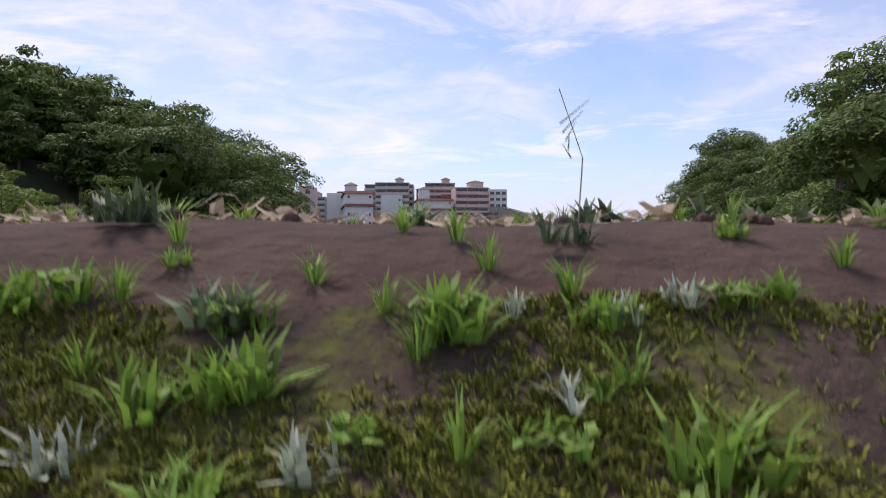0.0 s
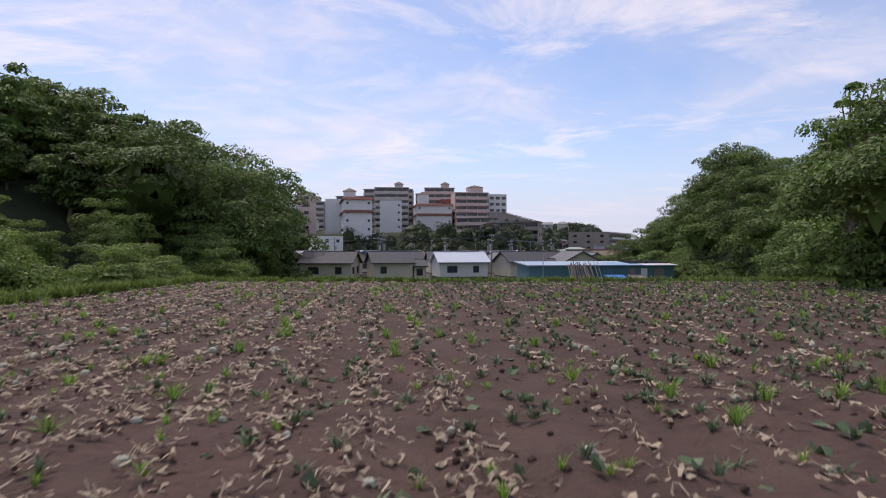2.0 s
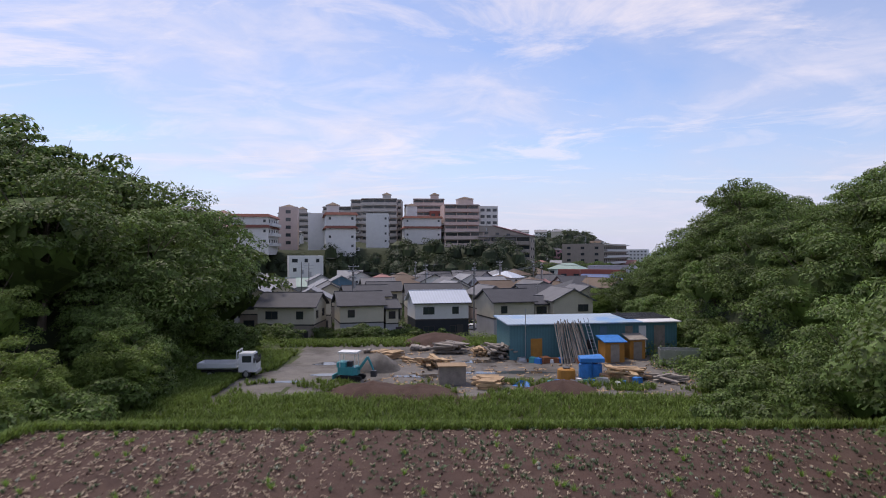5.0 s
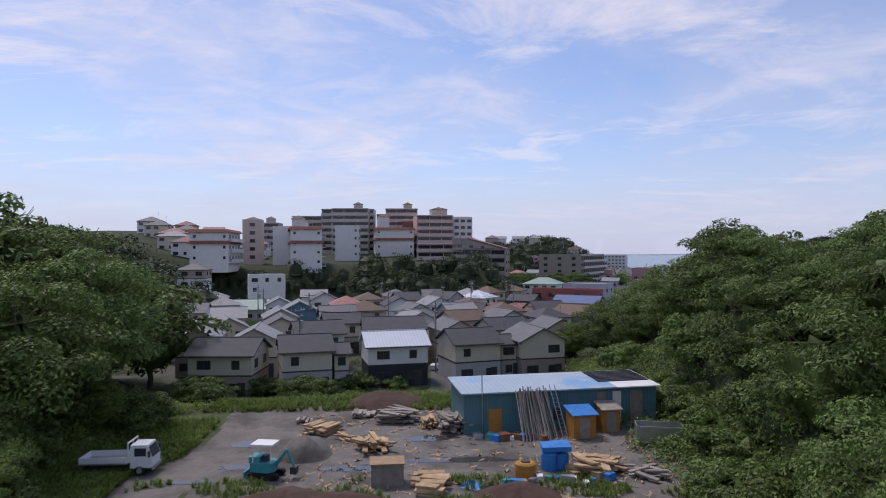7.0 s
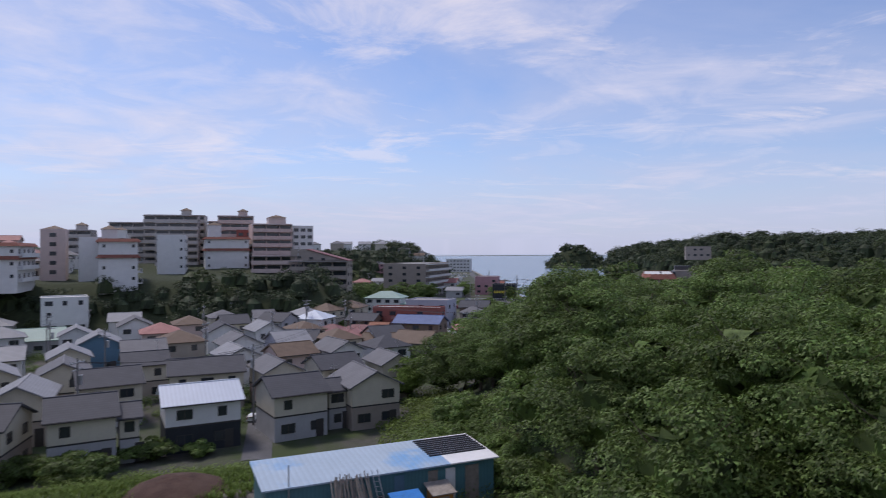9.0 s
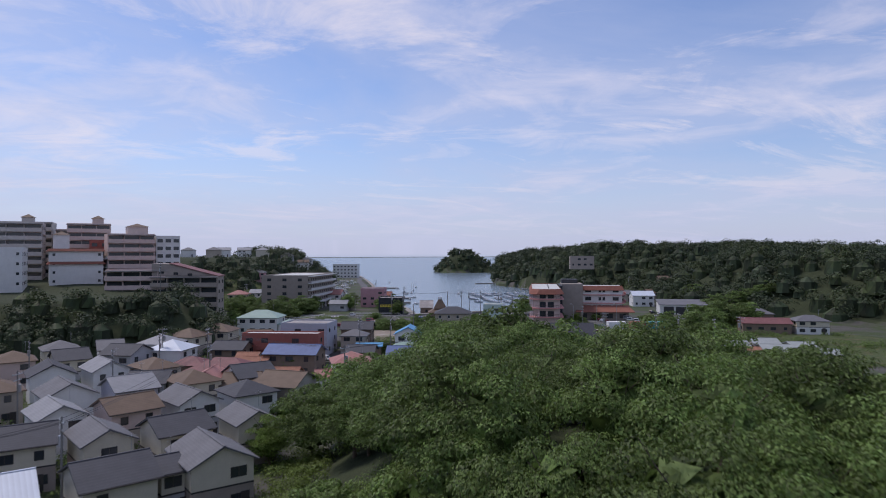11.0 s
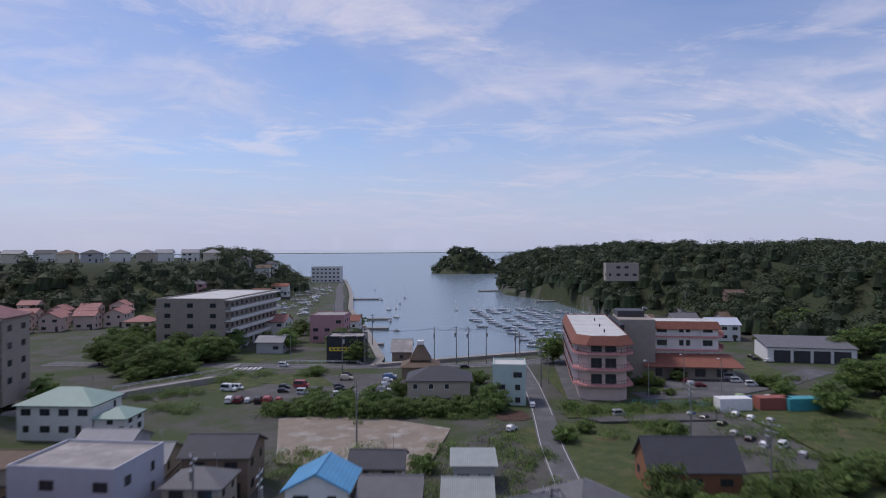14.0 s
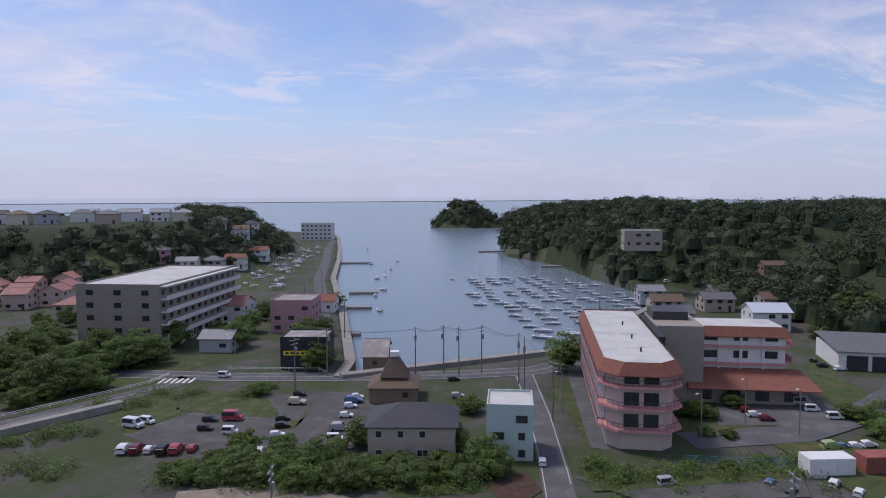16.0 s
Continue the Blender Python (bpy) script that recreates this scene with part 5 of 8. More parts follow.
# homes on the slope and the plateau beyond the inlet
PR = random.Random(12)
for k in range(13):
    x, y = 16 + (k % 4) * 11.5 + PR.uniform(-1, 1), 424 + (k // 4) * 14 + (k % 4) * 3.0
    house((x, y), (x + 7.5, y - 2.5), 7.5, "gy" if k % 2 else "gx", ("pink", "pink"), "rosy", "pink terraced house with rose tiled roof", base=ground(x + 3, y) , group="pink terrace")
for k in range(17):
    x, y = -75 + k * 13.5 + PR.uniform(-3, 3), 575 + PR.uniform(-22, 26)
    c = PR.choice(["white", "beige", "grey", "cream"])
    r = PR.choice(["grey", "slate", "brown", "light"])
    house((x, y), (x + 10, y - 2), 9, PR.choice(["hip", "gx"]), (c, c), r, c + " house on the far plateau with a tiled roof", base=ground(x + 4, y), wins=k % 4 == 0, group="plateau houses")
for x, y, c, r in ((84, 497, "rose", "grey"), (96, 492, "white", "light"), (108, 500, "grey", "grey"), (120, 512, "white", "orange"), (136, 540, "white", "orange"), (100, 478, "white", "grey"), (70, 405, "white", "light"), (58, 398, "cream", "rosy")):
    house((x, y), (x + 9, y - 3.5), 8, "hip" if c != "white" else "gx", (c, c), r, c + " house at the foot of the wooded headland", base=ground(x + 4, y), group="headland houses")


# ---- roads, quay and rails ----
def strip(pts, width, lift, off=0.0):
    """A band along a line of points, laid on the ground."""
    s = Shape()
    P = [Vector((x, y)) for x, y in pts]
    dense = []
    for p, q in zip(P[:-1], P[1:]):
        n = max(1, int((q - p).length / 2.5))
        dense += [p.lerp(q, i / n) for i in range(n)]
    dense.append(P[-1])
    rows2 = []
    for i, p in enumerate(dense):
        d = (dense[min(i + 1, len(dense) - 1)] - dense[max(i - 1, 0)]).normalized()
        nrm = Vector((-d.y, d.x))
        l, r = p + nrm * (off + width / 2), p + nrm * (off - width / 2)
        zl = max(ground(l.x, l.y), ground(r.x, r.y), ground(p.x, p.y))
        rows2.append(((l.x, l.y, zl + lift), (r.x, r.y, zl + lift)))
    for (a, b), (c, d) in zip(rows2[:-1], rows2[1:]):
        s.slab([b, d, c, a], 0.25)
    return s


def road(pts, width, label, line=True, edge=True):
    r = part("road", strip(pts, width, 0.06), M_ASPHALT)
    tagged(r, label, "road", kind="structure")
    if line:
        part("lane_line", strip(pts, 0.14, 0.075), M_LINE, r, "white centre line")
    if edge:
        for s2 in (-1, 1):
            part("edge_line", strip(pts, 0.14, 0.075, s2 * (width / 2 - 0.35)), M_LINE, r, "white edge line")
    return r


COAST = [(40, 345), (62, 332), (82, 322), (99, 311.5), (116, 303.5), (131, 297), (146, 291.5), (161, 288), (180, 292), (205, 300), (225, 300)]
road(COAST, 6.5, "grey asphalt coast road behind the harbour wall")
road([(40, 283), (60, 295.5), (74, 302.5), (86, 309), (92, 314)], 5.5, "curving asphalt road with white rail", edge=False)
road([(157, 286), (146, 263), (135, 242), (124, 222), (117, 208), (108, 196), (100, 190)], 4.2, "narrow asphalt lane beside the pink building", line=False)
road([(116, 312), (126, 340), (137, 380), (157, 467), (183, 555), (206, 640), (238, 740)], 5.0, "asphalt quay road along the boats", line=False, edge=False)
road([(14, 182), (30, 178), (46, 176), (66, 190), (72, 200), (78, 214)], 4.0, "narrow asphalt lane between houses", line=False, edge=False)
road([(9.5, 104), (10, 124), (10.5, 152), (12, 190), (30, 206)], 3.2, "narrow asphalt lane between houses", line=False, edge=False)
road([(160, 243), (178, 238), (200, 240), (222, 246)], 7.0, "asphalt drive beside the pink building", line=False, edge=False)


def pad(name, pts, material, label, lift=0.03):
    zs = max(ground(x, y) for x, y in pts)
    p = part(name, Shape().prism(pts, zs - 0.3, zs + lift), material)
    return tagged(p, label, "paving", kind="structure")


pad("pavement", [(80, 283), (90, 268), (118, 262), (122, 276), (121, 290), (100, 296)], mat("lot_gravel", (0.088, 0.085, 0.082), 0.9, 0.25, 0.3, 0.5, 20, second=(0.13, 0.125, 0.12), sfac=0.4, sscale=0.2), "worn gravel car park")
pad("pavement", [(170, 246), (192, 236), (200, 243), (178, 254)], M_ASPHALT, "asphalt car park beside the pink building", 0.05)
pad("pavement", [(150.4, 229.8), (180.5, 225.6), (183.3, 206.1), (171.8, 191.2), (139.0, 200.9)], MATS["lot_gravel"], "worn gravel parking ground in the grass", 0.06)
pad("pavement", [(136, 240), (150, 232), (160, 236), (170, 232), (160, 222), (140, 230)], MATS["lot_gravel"], "bare gravel yard with puddles")
pad("pavement", [(82.0, 232.0), (87.1, 257.3), (101.7, 253.6), (113.3, 237.6), (100.4, 219.1)], mat("court_sand", (0.24, 0.20, 0.16), 0.95, 0.2, 0.3, 0.5, 20, second=(0.36, 0.34, 0.31), sfac=0.4, sscale=0.25), "dusty sand court", 0.04)
pad("lawn", [(88, 160), (104, 178), (121, 186), (124, 182), (138, 168), (128, 152), (112, 146)], mat("dry_lawn", (0.145, 0.155, 0.05), 0.95, 0.2, 0.2, 0.6, 25, second=(0.21, 0.175, 0.08), sfac=0.45, sscale=0.12), "mown yellow-green playing field")

road([(84, 168), (98, 182), (119, 190), (126, 184), (141, 168), (160, 146)], 2.2, "narrow concrete path round the playing field", line=False, edge=False)
for p, q in (((86, 164), (103, 181)), ((103, 181), (120, 188))):
    tagged(part("field_fence", strip([p, q], 0.3, 1.1), M_WOODG), "low weathered fence along the playing field", "fence", "field fences")
for pts in [[(156.2, 274.7), (160.3, 273.6), (148.7, 249.7), (144.8, 247.7), (150.0, 259.4)], [(161.8, 247.8), (172.7, 253.7), (173.5, 242.4), (164.3, 238.6)], [(88.3, 293.1), (92.8, 304.3), (104.4, 294.8), (104.9, 280.4), (94.4, 286.9)], [(59.2, 308.5), (63.2, 318.2), (83.7, 333.2), (98.1, 326.5), (83.7, 308.6), (65.8, 298.6)], [(138.4, 240.4), (149.8, 234.2), (169.5, 230.3), (164.3, 226.4), (147.6, 230.9), (136.1, 234.8)], [(101.4, 276.0), (108.5, 278.7), (113.3, 290.7), (105.6, 274.0)], [(110.7, 248.4), (127.1, 245.7), (124.8, 240.0), (112.2, 243.8)], [(76.5, 293.6), (87.7, 306.7), (89.1, 291.0), (81.1, 282.6)], [(221.9, 268.2), (211.7, 248.7), (193.2, 233.2), (192.9, 239.4), (202.8, 252.9)], [(41.6, 559.3), (103.9, 692.6), (99.1, 504.6), (70.3, 495.6)], [(172.5, 241.4), (193.7, 213.8), (179.7, 193.6), (156.4, 194.2), (164.2, 213.2)], [(70.6, 204.3), (77.3, 195.6), (77.2, 204.2), (73.3, 209.2)]]:
    zs = [ground(x, y) for x, y in pts]
    if max(zs) - min(zs) < 0.6:
        pad("lawn", pts, M_GRASS, "rough green grass verge", 0.045)
pad("pavement", [(170.2, 290.3), (174.2, 288.4), (146.7, 244.8), (144.8, 247.0)], M_ASPHALT, "dark asphalt drive beside the pink building", 0.075)
for pts in [[(124.3, 242.1), (131.3, 243.7), (130.1, 237.6), (127.8, 236.6), (123.9, 238.4)]]:
    pad("bare_earth", pts, M_SOIL, "patch of bare brown earth", 0.05)
quay_m = mat("quay_concrete", (0.27, 0.255, 0.235), 0.9, 0.25, 0.4, 0.5, 12, wear=(0.15, 0.14, 0.125))
qw = tagged(new("quay_wall", None), "weathered concrete quay wall above the water", "quay", kind="structure")
for p, q in zip(SHORE[:8], SHORE[1:8]):
    a, b = Vector(p), Vector(q)
    d = (b - a).normalized()
    n = Vector((-d.y, d.x))
    part("wall_segment", Shape().prism([tuple(a + n * 1.6), tuple(a - n * 0.9), tuple(b - n * 0.9), tuple(b + n * 1.6)], -9, -4.25), quay_m, qw)
for p, q in (((121, 301), (172, 300.5)), ((172, 300.5), (188, 306)), ((188, 306), (205, 318)), ((205, 318), (236, 337))):
    a, b = Vector(p), Vector(q)
    d = (b - a).normalized()
    n = Vector((-d.y, d.x))
    part("wall_segment", Shape().prism([tuple(a + n * 1.0), tuple(a - n * 1.4), tuple(b - n * 1.4), tuple(b + n * 1.0)], -9, -3.7), quay_m, qw)
for x0, y0, x1, y1, w in ((190, 548, 207, 541, 2.2), (160, 428, 171, 424, 3.0), (146, 395, 157, 390, 3.0), (136, 350, 140, 348, 2.0), (300, 475, 285, 478, 3.0), (318, 578, 300, 582, 3.0)):
    d = Vector((x1 - x0, y1 - y0)).normalized()
    n = Vector((-d.y, d.x)) * w / 2
    a, b = Vector((x0, y0)), Vector((x1, y1))
    tagged(part("jetty", Shape().prism([tuple(a - n), tuple(b - n), tuple(b + n), tuple(a + n)], -9, -5.6), quay_m), "low concrete jetty in the harbour", "jetty", "jetties")


def guard_rail(pts, label, lift=0.0):
    P = [Vector((x, y, ground(x, y) + lift)) for x, y in pts]
    g = empty("guard_rail", Matrix(), label, "guard rail", "guard rails")
    for p, q in zip(P[:-1], P[1:]):
        n = max(1, int((q - p).length / 3.0))
        for z in (0.85, 0.55):
            part("rail", Shape().rod(p + Vector((0, 0, z)), q + Vector((0, 0, z)), 0.06, n=5), M_WHITE, g)
        for i in range(n):
            r = p.lerp(q, i / n)
            part("post", Shape().rod(r - Vector((0, 0, 0.4)), r + Vector((0, 0, 0.9)), 0.05, n=5), M_WHITE, g)
    return g


guard_rail([(58, 299), (74, 306.5), (84, 312), (88, 317)], "white steel guard rail on the curving road")
guard_rail([(44, 279), (64, 292), (79, 299)], "white steel guard rail along the road wall")
guard_rail([(100, 316.5), (118, 307.5), (128, 302.6)], "white guard rail along the coast road")
guard_rail([(134, 302), (171, 302)], "white guard rail on the harbour wall")
tagged(part("retaining_wall", Shape().prism([(40, 277), (64, 290.5), (80, 297.5), (79, 299), (63, 292), (39, 279)], -5, -3.2), quay_m), "dark stone retaining wall beside the road", "wall", kind="structure")


# ---- vehicles ----
PAINT = {n: mat("car_" + n, c, 0.28, 0.03, 1.0, spec=0.5) for n, c in dict(white=(0.70, 0.71, 0.72), black=(0.018, 0.018, 0.022), maroon=(0.14, 0.02, 0.03), red=(0.36, 0.06, 0.07), silver=(0.36, 0.37, 0.39),
                                                                               blue=(0.07, 0.14, 0.27), beige=(0.47, 0.42, 0.33), green=(0.28, 0.38, 0.16)).items()}
M_TYRE = mat("tyre", (0.02, 0.02, 0.02), 0.9, 0.1, 4)
M_LAMP = mat("lamp_glass", (0.75, 0.75, 0.72), 0.2, 0.05, 4)
M_TAIL = mat("tail_lamp", (0.35, 0.02, 0.02), 0.3, 0.05, 4)


def car_template(kind, colour):
    """Length along x, wheels on z = 0."""
    L, W, H = (4.6, 1.95, 2.25) if kind == "van" else (4.5, 1.95, 1.75)
    e = empty("car", pose(0, 0, -60), f"parked {colour} {'minivan' if kind == 'van' else 'hatchback car'} with dark windows", "car", "parked vehicles")
    if kind == "van":
        prof = [(-L / 2, 0.35), (L / 2, 0.35), (L / 2 + 0.02, 0.95), (L / 2 - 0.5, 1.15), (L / 2 - 1.15, H - 0.1), (L / 2 - 1.5, H), (-L / 2 + 0.25, H), (-L / 2, H - 0.25)]
        g = [(L / 2 - 0.65, 1.18), (L / 2 - 1.2, H - 0.22), (-L / 2 + 0.2, H - 0.22), (-L / 2 + 0.1, 1.2)]
    else:
        prof = [(-L / 2, 0.32), (L / 2, 0.32), (L / 2 + 0.03, 0.8), (L / 2 - 1.05, 1.02), (L / 2 - 1.85, H - 0.06), (L / 2 - 2.3, H), (-L / 2 + 0.7, H - 0.05), (-L / 2 + 0.05, 1.1)]
        g = [(L / 2 - 1.2, 1.04), (L / 2 - 1.9, H - 0.18), (-L / 2 + 0.75, H - 0.18), (-L / 2 + 0.25, 1.1)]
    s = Shape()
    n = len(prof)
    cw = [W / 2 if z < 1.2 else W / 2 - 0.16 for x, z in prof]
    s.add([(x, -c, z) for (x, z), c in zip(prof, cw)] + [(x, c, z) for (x, z), c in zip(prof, cw)],
          [tuple(range(n)), tuple(range(2 * n - 1, n - 1, -1))] + [(i, n + i, n + (i + 1) % n, (i + 1) % n) for i in range(n)])
    part("body", s, PAINT[colour], e)
    for sd in (-1, 1):
        part("side_window", Shape().add([(x, sd * (W / 2 - (0.02 if z < 1.25 else 0.13)), z) for x, z in g] + [(x, sd * (W / 2 - 0.3), z) for x, z in g],
                                        [(0, 1, 2, 3), (7, 6, 5, 4), (0, 4, 5, 1), (1, 5, 6, 2), (2, 6, 7, 3), (3, 7, 4, 0)]), M_GLASS, e)
    (ax, az), (bx, bz) = prof[3], prof[4]
    nx, nz = (az - bz), (bx - ax)
    k = math.hypot(nx, nz)
    nx, nz = -nx / k * 0.015, -nz / k * 0.015
    p, q = (ax + (bx - ax) * 0.12, az + (bz - az) * 0.12), (ax + (bx - ax) * 0.9, az + (bz - az) * 0.9)
    part("windscreen", Shape().add([(p[0] + nx, -W / 2 + 0.2, p[1] + nz), (p[0] + nx, W / 2 - 0.2, p[1] + nz), (q[0] + nx, W / 2 - 0.28, q[1] + nz), (q[0] + nx, -W / 2 + 0.28, q[1] + nz)]
                                   + [(p[0] - 0.1, -W / 2 + 0.2, p[1]), (p[0] - 0.1, W / 2 - 0.2, p[1]), (q[0] - 0.1, W / 2 - 0.28, q[1] - 0.05), (q[0] - 0.1, -W / 2 + 0.28, q[1] - 0.05)],
                                   [(0, 1, 2, 3), (7, 6, 5, 4), (0, 4, 5, 1), (1, 5, 6, 2), (2, 6, 7, 3), (3, 7, 4, 0)]), M_GLASS, e)
    part("rear_window", Shape().box(-L / 2 - 0.02, -L / 2 + 0.3, -W / 2 + 0.25, W / 2 - 0.25, 1.2, H - 0.32), M_GLASS, e)
    for x in (-L / 2 + 0.85, L / 2 - 0.85):
        for sd in (-1, 1):
            w = part("wheel", Shape().rod((x, sd * (W / 2 - 0.22), 0.34), (x, sd * (W / 2 + 0.01), 0.34), 0.34, n=12), M_TYRE, e)
            if kind == "van":
                part("rim", Shape().rod((x, sd * (W / 2), 0.34), (x, sd * (W / 2 + 0.025), 0.34), 0.2, n=8), M_STEEL, w)
    for sd in (-1, 1):
        part("headlight", Shape().box(L / 2 - 0.25, L / 2 + 0.035, sd * 0.72 - 0.16, sd * 0.72 + 0.16, 0.66, 0.82), M_LAMP, e)
        part("tail_light", Shape().box(-L / 2 - 0.03, -L / 2 + 0.1, sd * 0.82 - 0.09, sd * 0.82 + 0.09, 0.8, 1.15), M_TAIL, e)
    return e


CARS = {}
CRNG = random.Random(9)


def car(x, y, heading, kind, colour, z=None):
    key = (kind, colour)
    zz = (ground(x, y) if z is None else z) + 0.07
    m = pose(x, y, zz, 0, 0, heading) @ Matrix.Scale(0.74, 4)
    if key not in CARS:
        CARS[key] = car_template(kind, colour)
        CARS[key].matrix_basis = m
        return CARS[key]
    return copy_thing(CARS[key], m)


for x, y, hd, k, c in [(80.5, 275.1, 66.0, 'hatch', 'white'), (82.2, 274.3, 66.0, 'hatch', 'maroon'), (83.9, 273.5, 66.0, 'hatch', 'white'), (85.8, 272.2, 66.0, 'hatch', 'black'), (87.6, 271.8, 66.0, 'hatch', 'red'), (89.8, 271.3, 66.0, 'hatch', 'red'), (81.5, 286.1, -40.0, 'van', 'white'), (83.6, 287.2, -40.0, 'van', 'white'), (93.4, 283.8, -24.0, 'hatch', 'black'), (92.3, 279.6, -24.0, 'hatch', 'black'), (97.0, 282.8, -24.0, 'van', 'red'), (95.8, 276.3, -24.0, 'van', 'white'), (97.1, 266.9, 66.0, 'hatch', 'white'), (99.0, 266.0, 66.0, 'hatch', 'white'), (102.4, 271.6, -10.0, 'hatch', 'white'), (104.0, 275.6, -10.0, 'hatch', 'black'), (104.7, 278.9, -10.0, 'hatch', 'black'), (108.7, 286.8, -24.0, 'hatch', 'beige')] + [(110.4, 291.6, -24.0, 'hatch', 'black'), (110.3, 266.0, -20.0, 'van', 'white'), (112.3, 270.3, -20.0, 'hatch', 'silver'), (115.0, 276.0, -20.0, 'hatch', 'white'), (117.1, 280.7, -20.0, 'hatch', 'white'), (118.5, 283.3, -20.0, 'hatch', 'blue'), (119.8, 285.3, -20.0, 'hatch', 'white'), (98.6, 311.5, -24.0, 'van', 'white'), (141.5, 288.5, -15.0, 'hatch', 'black'), (137.3, 277.9, -20.0, 'hatch', 'silver'), (134.8, 244.9, 60.0, 'hatch', 'white'), (179.0, 246.5, -30.0, 'hatch', 'white'), (179.2, 244.2, -30.0, 'hatch', 'maroon'), (179.8, 248.7, -30.0, 'hatch', 'maroon'), (192.1, 247.5, -30.0, 'van', 'silver'), (190.6, 244.3, -30.0, 'van', 'white'), (190.3, 239.9, -30.0, 'van', 'white'), (178.0, 231.8, -20.0, 'hatch', 'green')] + [(179.5, 231.1, -20.0, 'hatch', 'blue'), (181.7, 230.5, -20.0, 'hatch', 'white'), (184.1, 230.2, -20.0, 'hatch', 'white'), (146.3, 232.6, -10.0, 'van', 'silver'), (220.2, 263.5, -20.0, 'hatch', 'black'), (221.0, 260.0, -20.0, 'hatch', 'white'), (92.2, 351.5, 60.0, 'van', 'white'), (95.0, 355.5, 60.0, 'van', 'white'), (230.0, 264.4, 20.0, 'hatch', 'maroon'), (223.0, 267.7, 20.0, 'hatch', 'black'), (132.8, 378.0, 60.0, 'van', 'white'), (135.7, 383.7, 60.0, 'van', 'white'), (279.3, 374.3, -10.0, 'van', 'white'), (159.2, 224.0, 20.0, 'hatch', 'black'), (159.0, 219.8, 20.0, 'hatch', 'black'), (166.7, 223.5, 20.0, 'hatch', 'white'), (167.0, 220.3, 20.0, 'hatch', 'white'), (168.6, 217.4, 20.0, 'hatch', 'silver')] + [(156.1, 214.4, 20.0, 'hatch', 'silver'), (155.6, 210.9, 20.0, 'hatch', 'black'), (155.0, 207.6, 20.0, 'hatch', 'white'), (157.2, 206.0, 20.0, 'van', 'white'), (156.0, 201.5, 20.0, 'hatch', 'silver'), (159.1, 227.1, 20.0, 'hatch', 'blue'), (59.1, 205.5, -60.0, 'van', 'white'), (66.2, 199.0, -25.0, 'van', 'white'), (122.8, 232.8, 30.0, 'hatch', 'white'), (140.6, 218.0, 30.0, 'hatch', 'black'), (22.6, 182.9, -20.0, 'van', 'white'), (48.1, 170.8, 40.0, 'hatch', 'white'), (9.6, 129.2, 70.0, 'hatch', 'black'), (9.0, 121.4, 70.0, 'hatch', 'white'), (87.5, 170.1, 40.0, 'hatch', 'blue')]:
    car(x, y, hd, k, c)


# ---- boats ----
M_HULL = mat("boat_white", (0.74, 0.75, 0.76), 0.35, 0.06, 0.6, spec=0.5)
M_COVER = mat("boat_blue", (0.05, 0.12, 0.30), 0.7, 0.15, 1.0)
M_MAST = mat("mast", (0.55, 0.56, 0.57), 0.4, 0.05, 1, metal=0.5)


def hull(L, W, H):
    s = Shape()
    st = [(-0.5, 0.72, 0.0), (-0.25, 1.0, 0.0), (0.1, 0.95, 0.05), (0.35, 0.6, 0.14), (0.5, 0.06, 0.25)]
    vs, f = [], []
    for x, w, lift in st:
        vs += [(x * L, -w * W / 2, H + lift * H), (x * L, -w * W * 0.38, H * 0.35), (x * L, 0, -H * 0.35), (x * L, w * W * 0.38, H * 0.35), (x * L, w * W / 2, H + lift * H)]
    for i in range(len(st) - 1):
        for j in range(4):
            a = i * 5 + j
            f.append((a, a + 1, a + 6, a + 5))
        f.append((i * 5 + 4, i * 5, i * 5 + 5, i * 5 + 9))
    f += [(0, 1, 2, 3, 4), (24, 23, 22, 21, 20)]
    return s.add(vs, f)


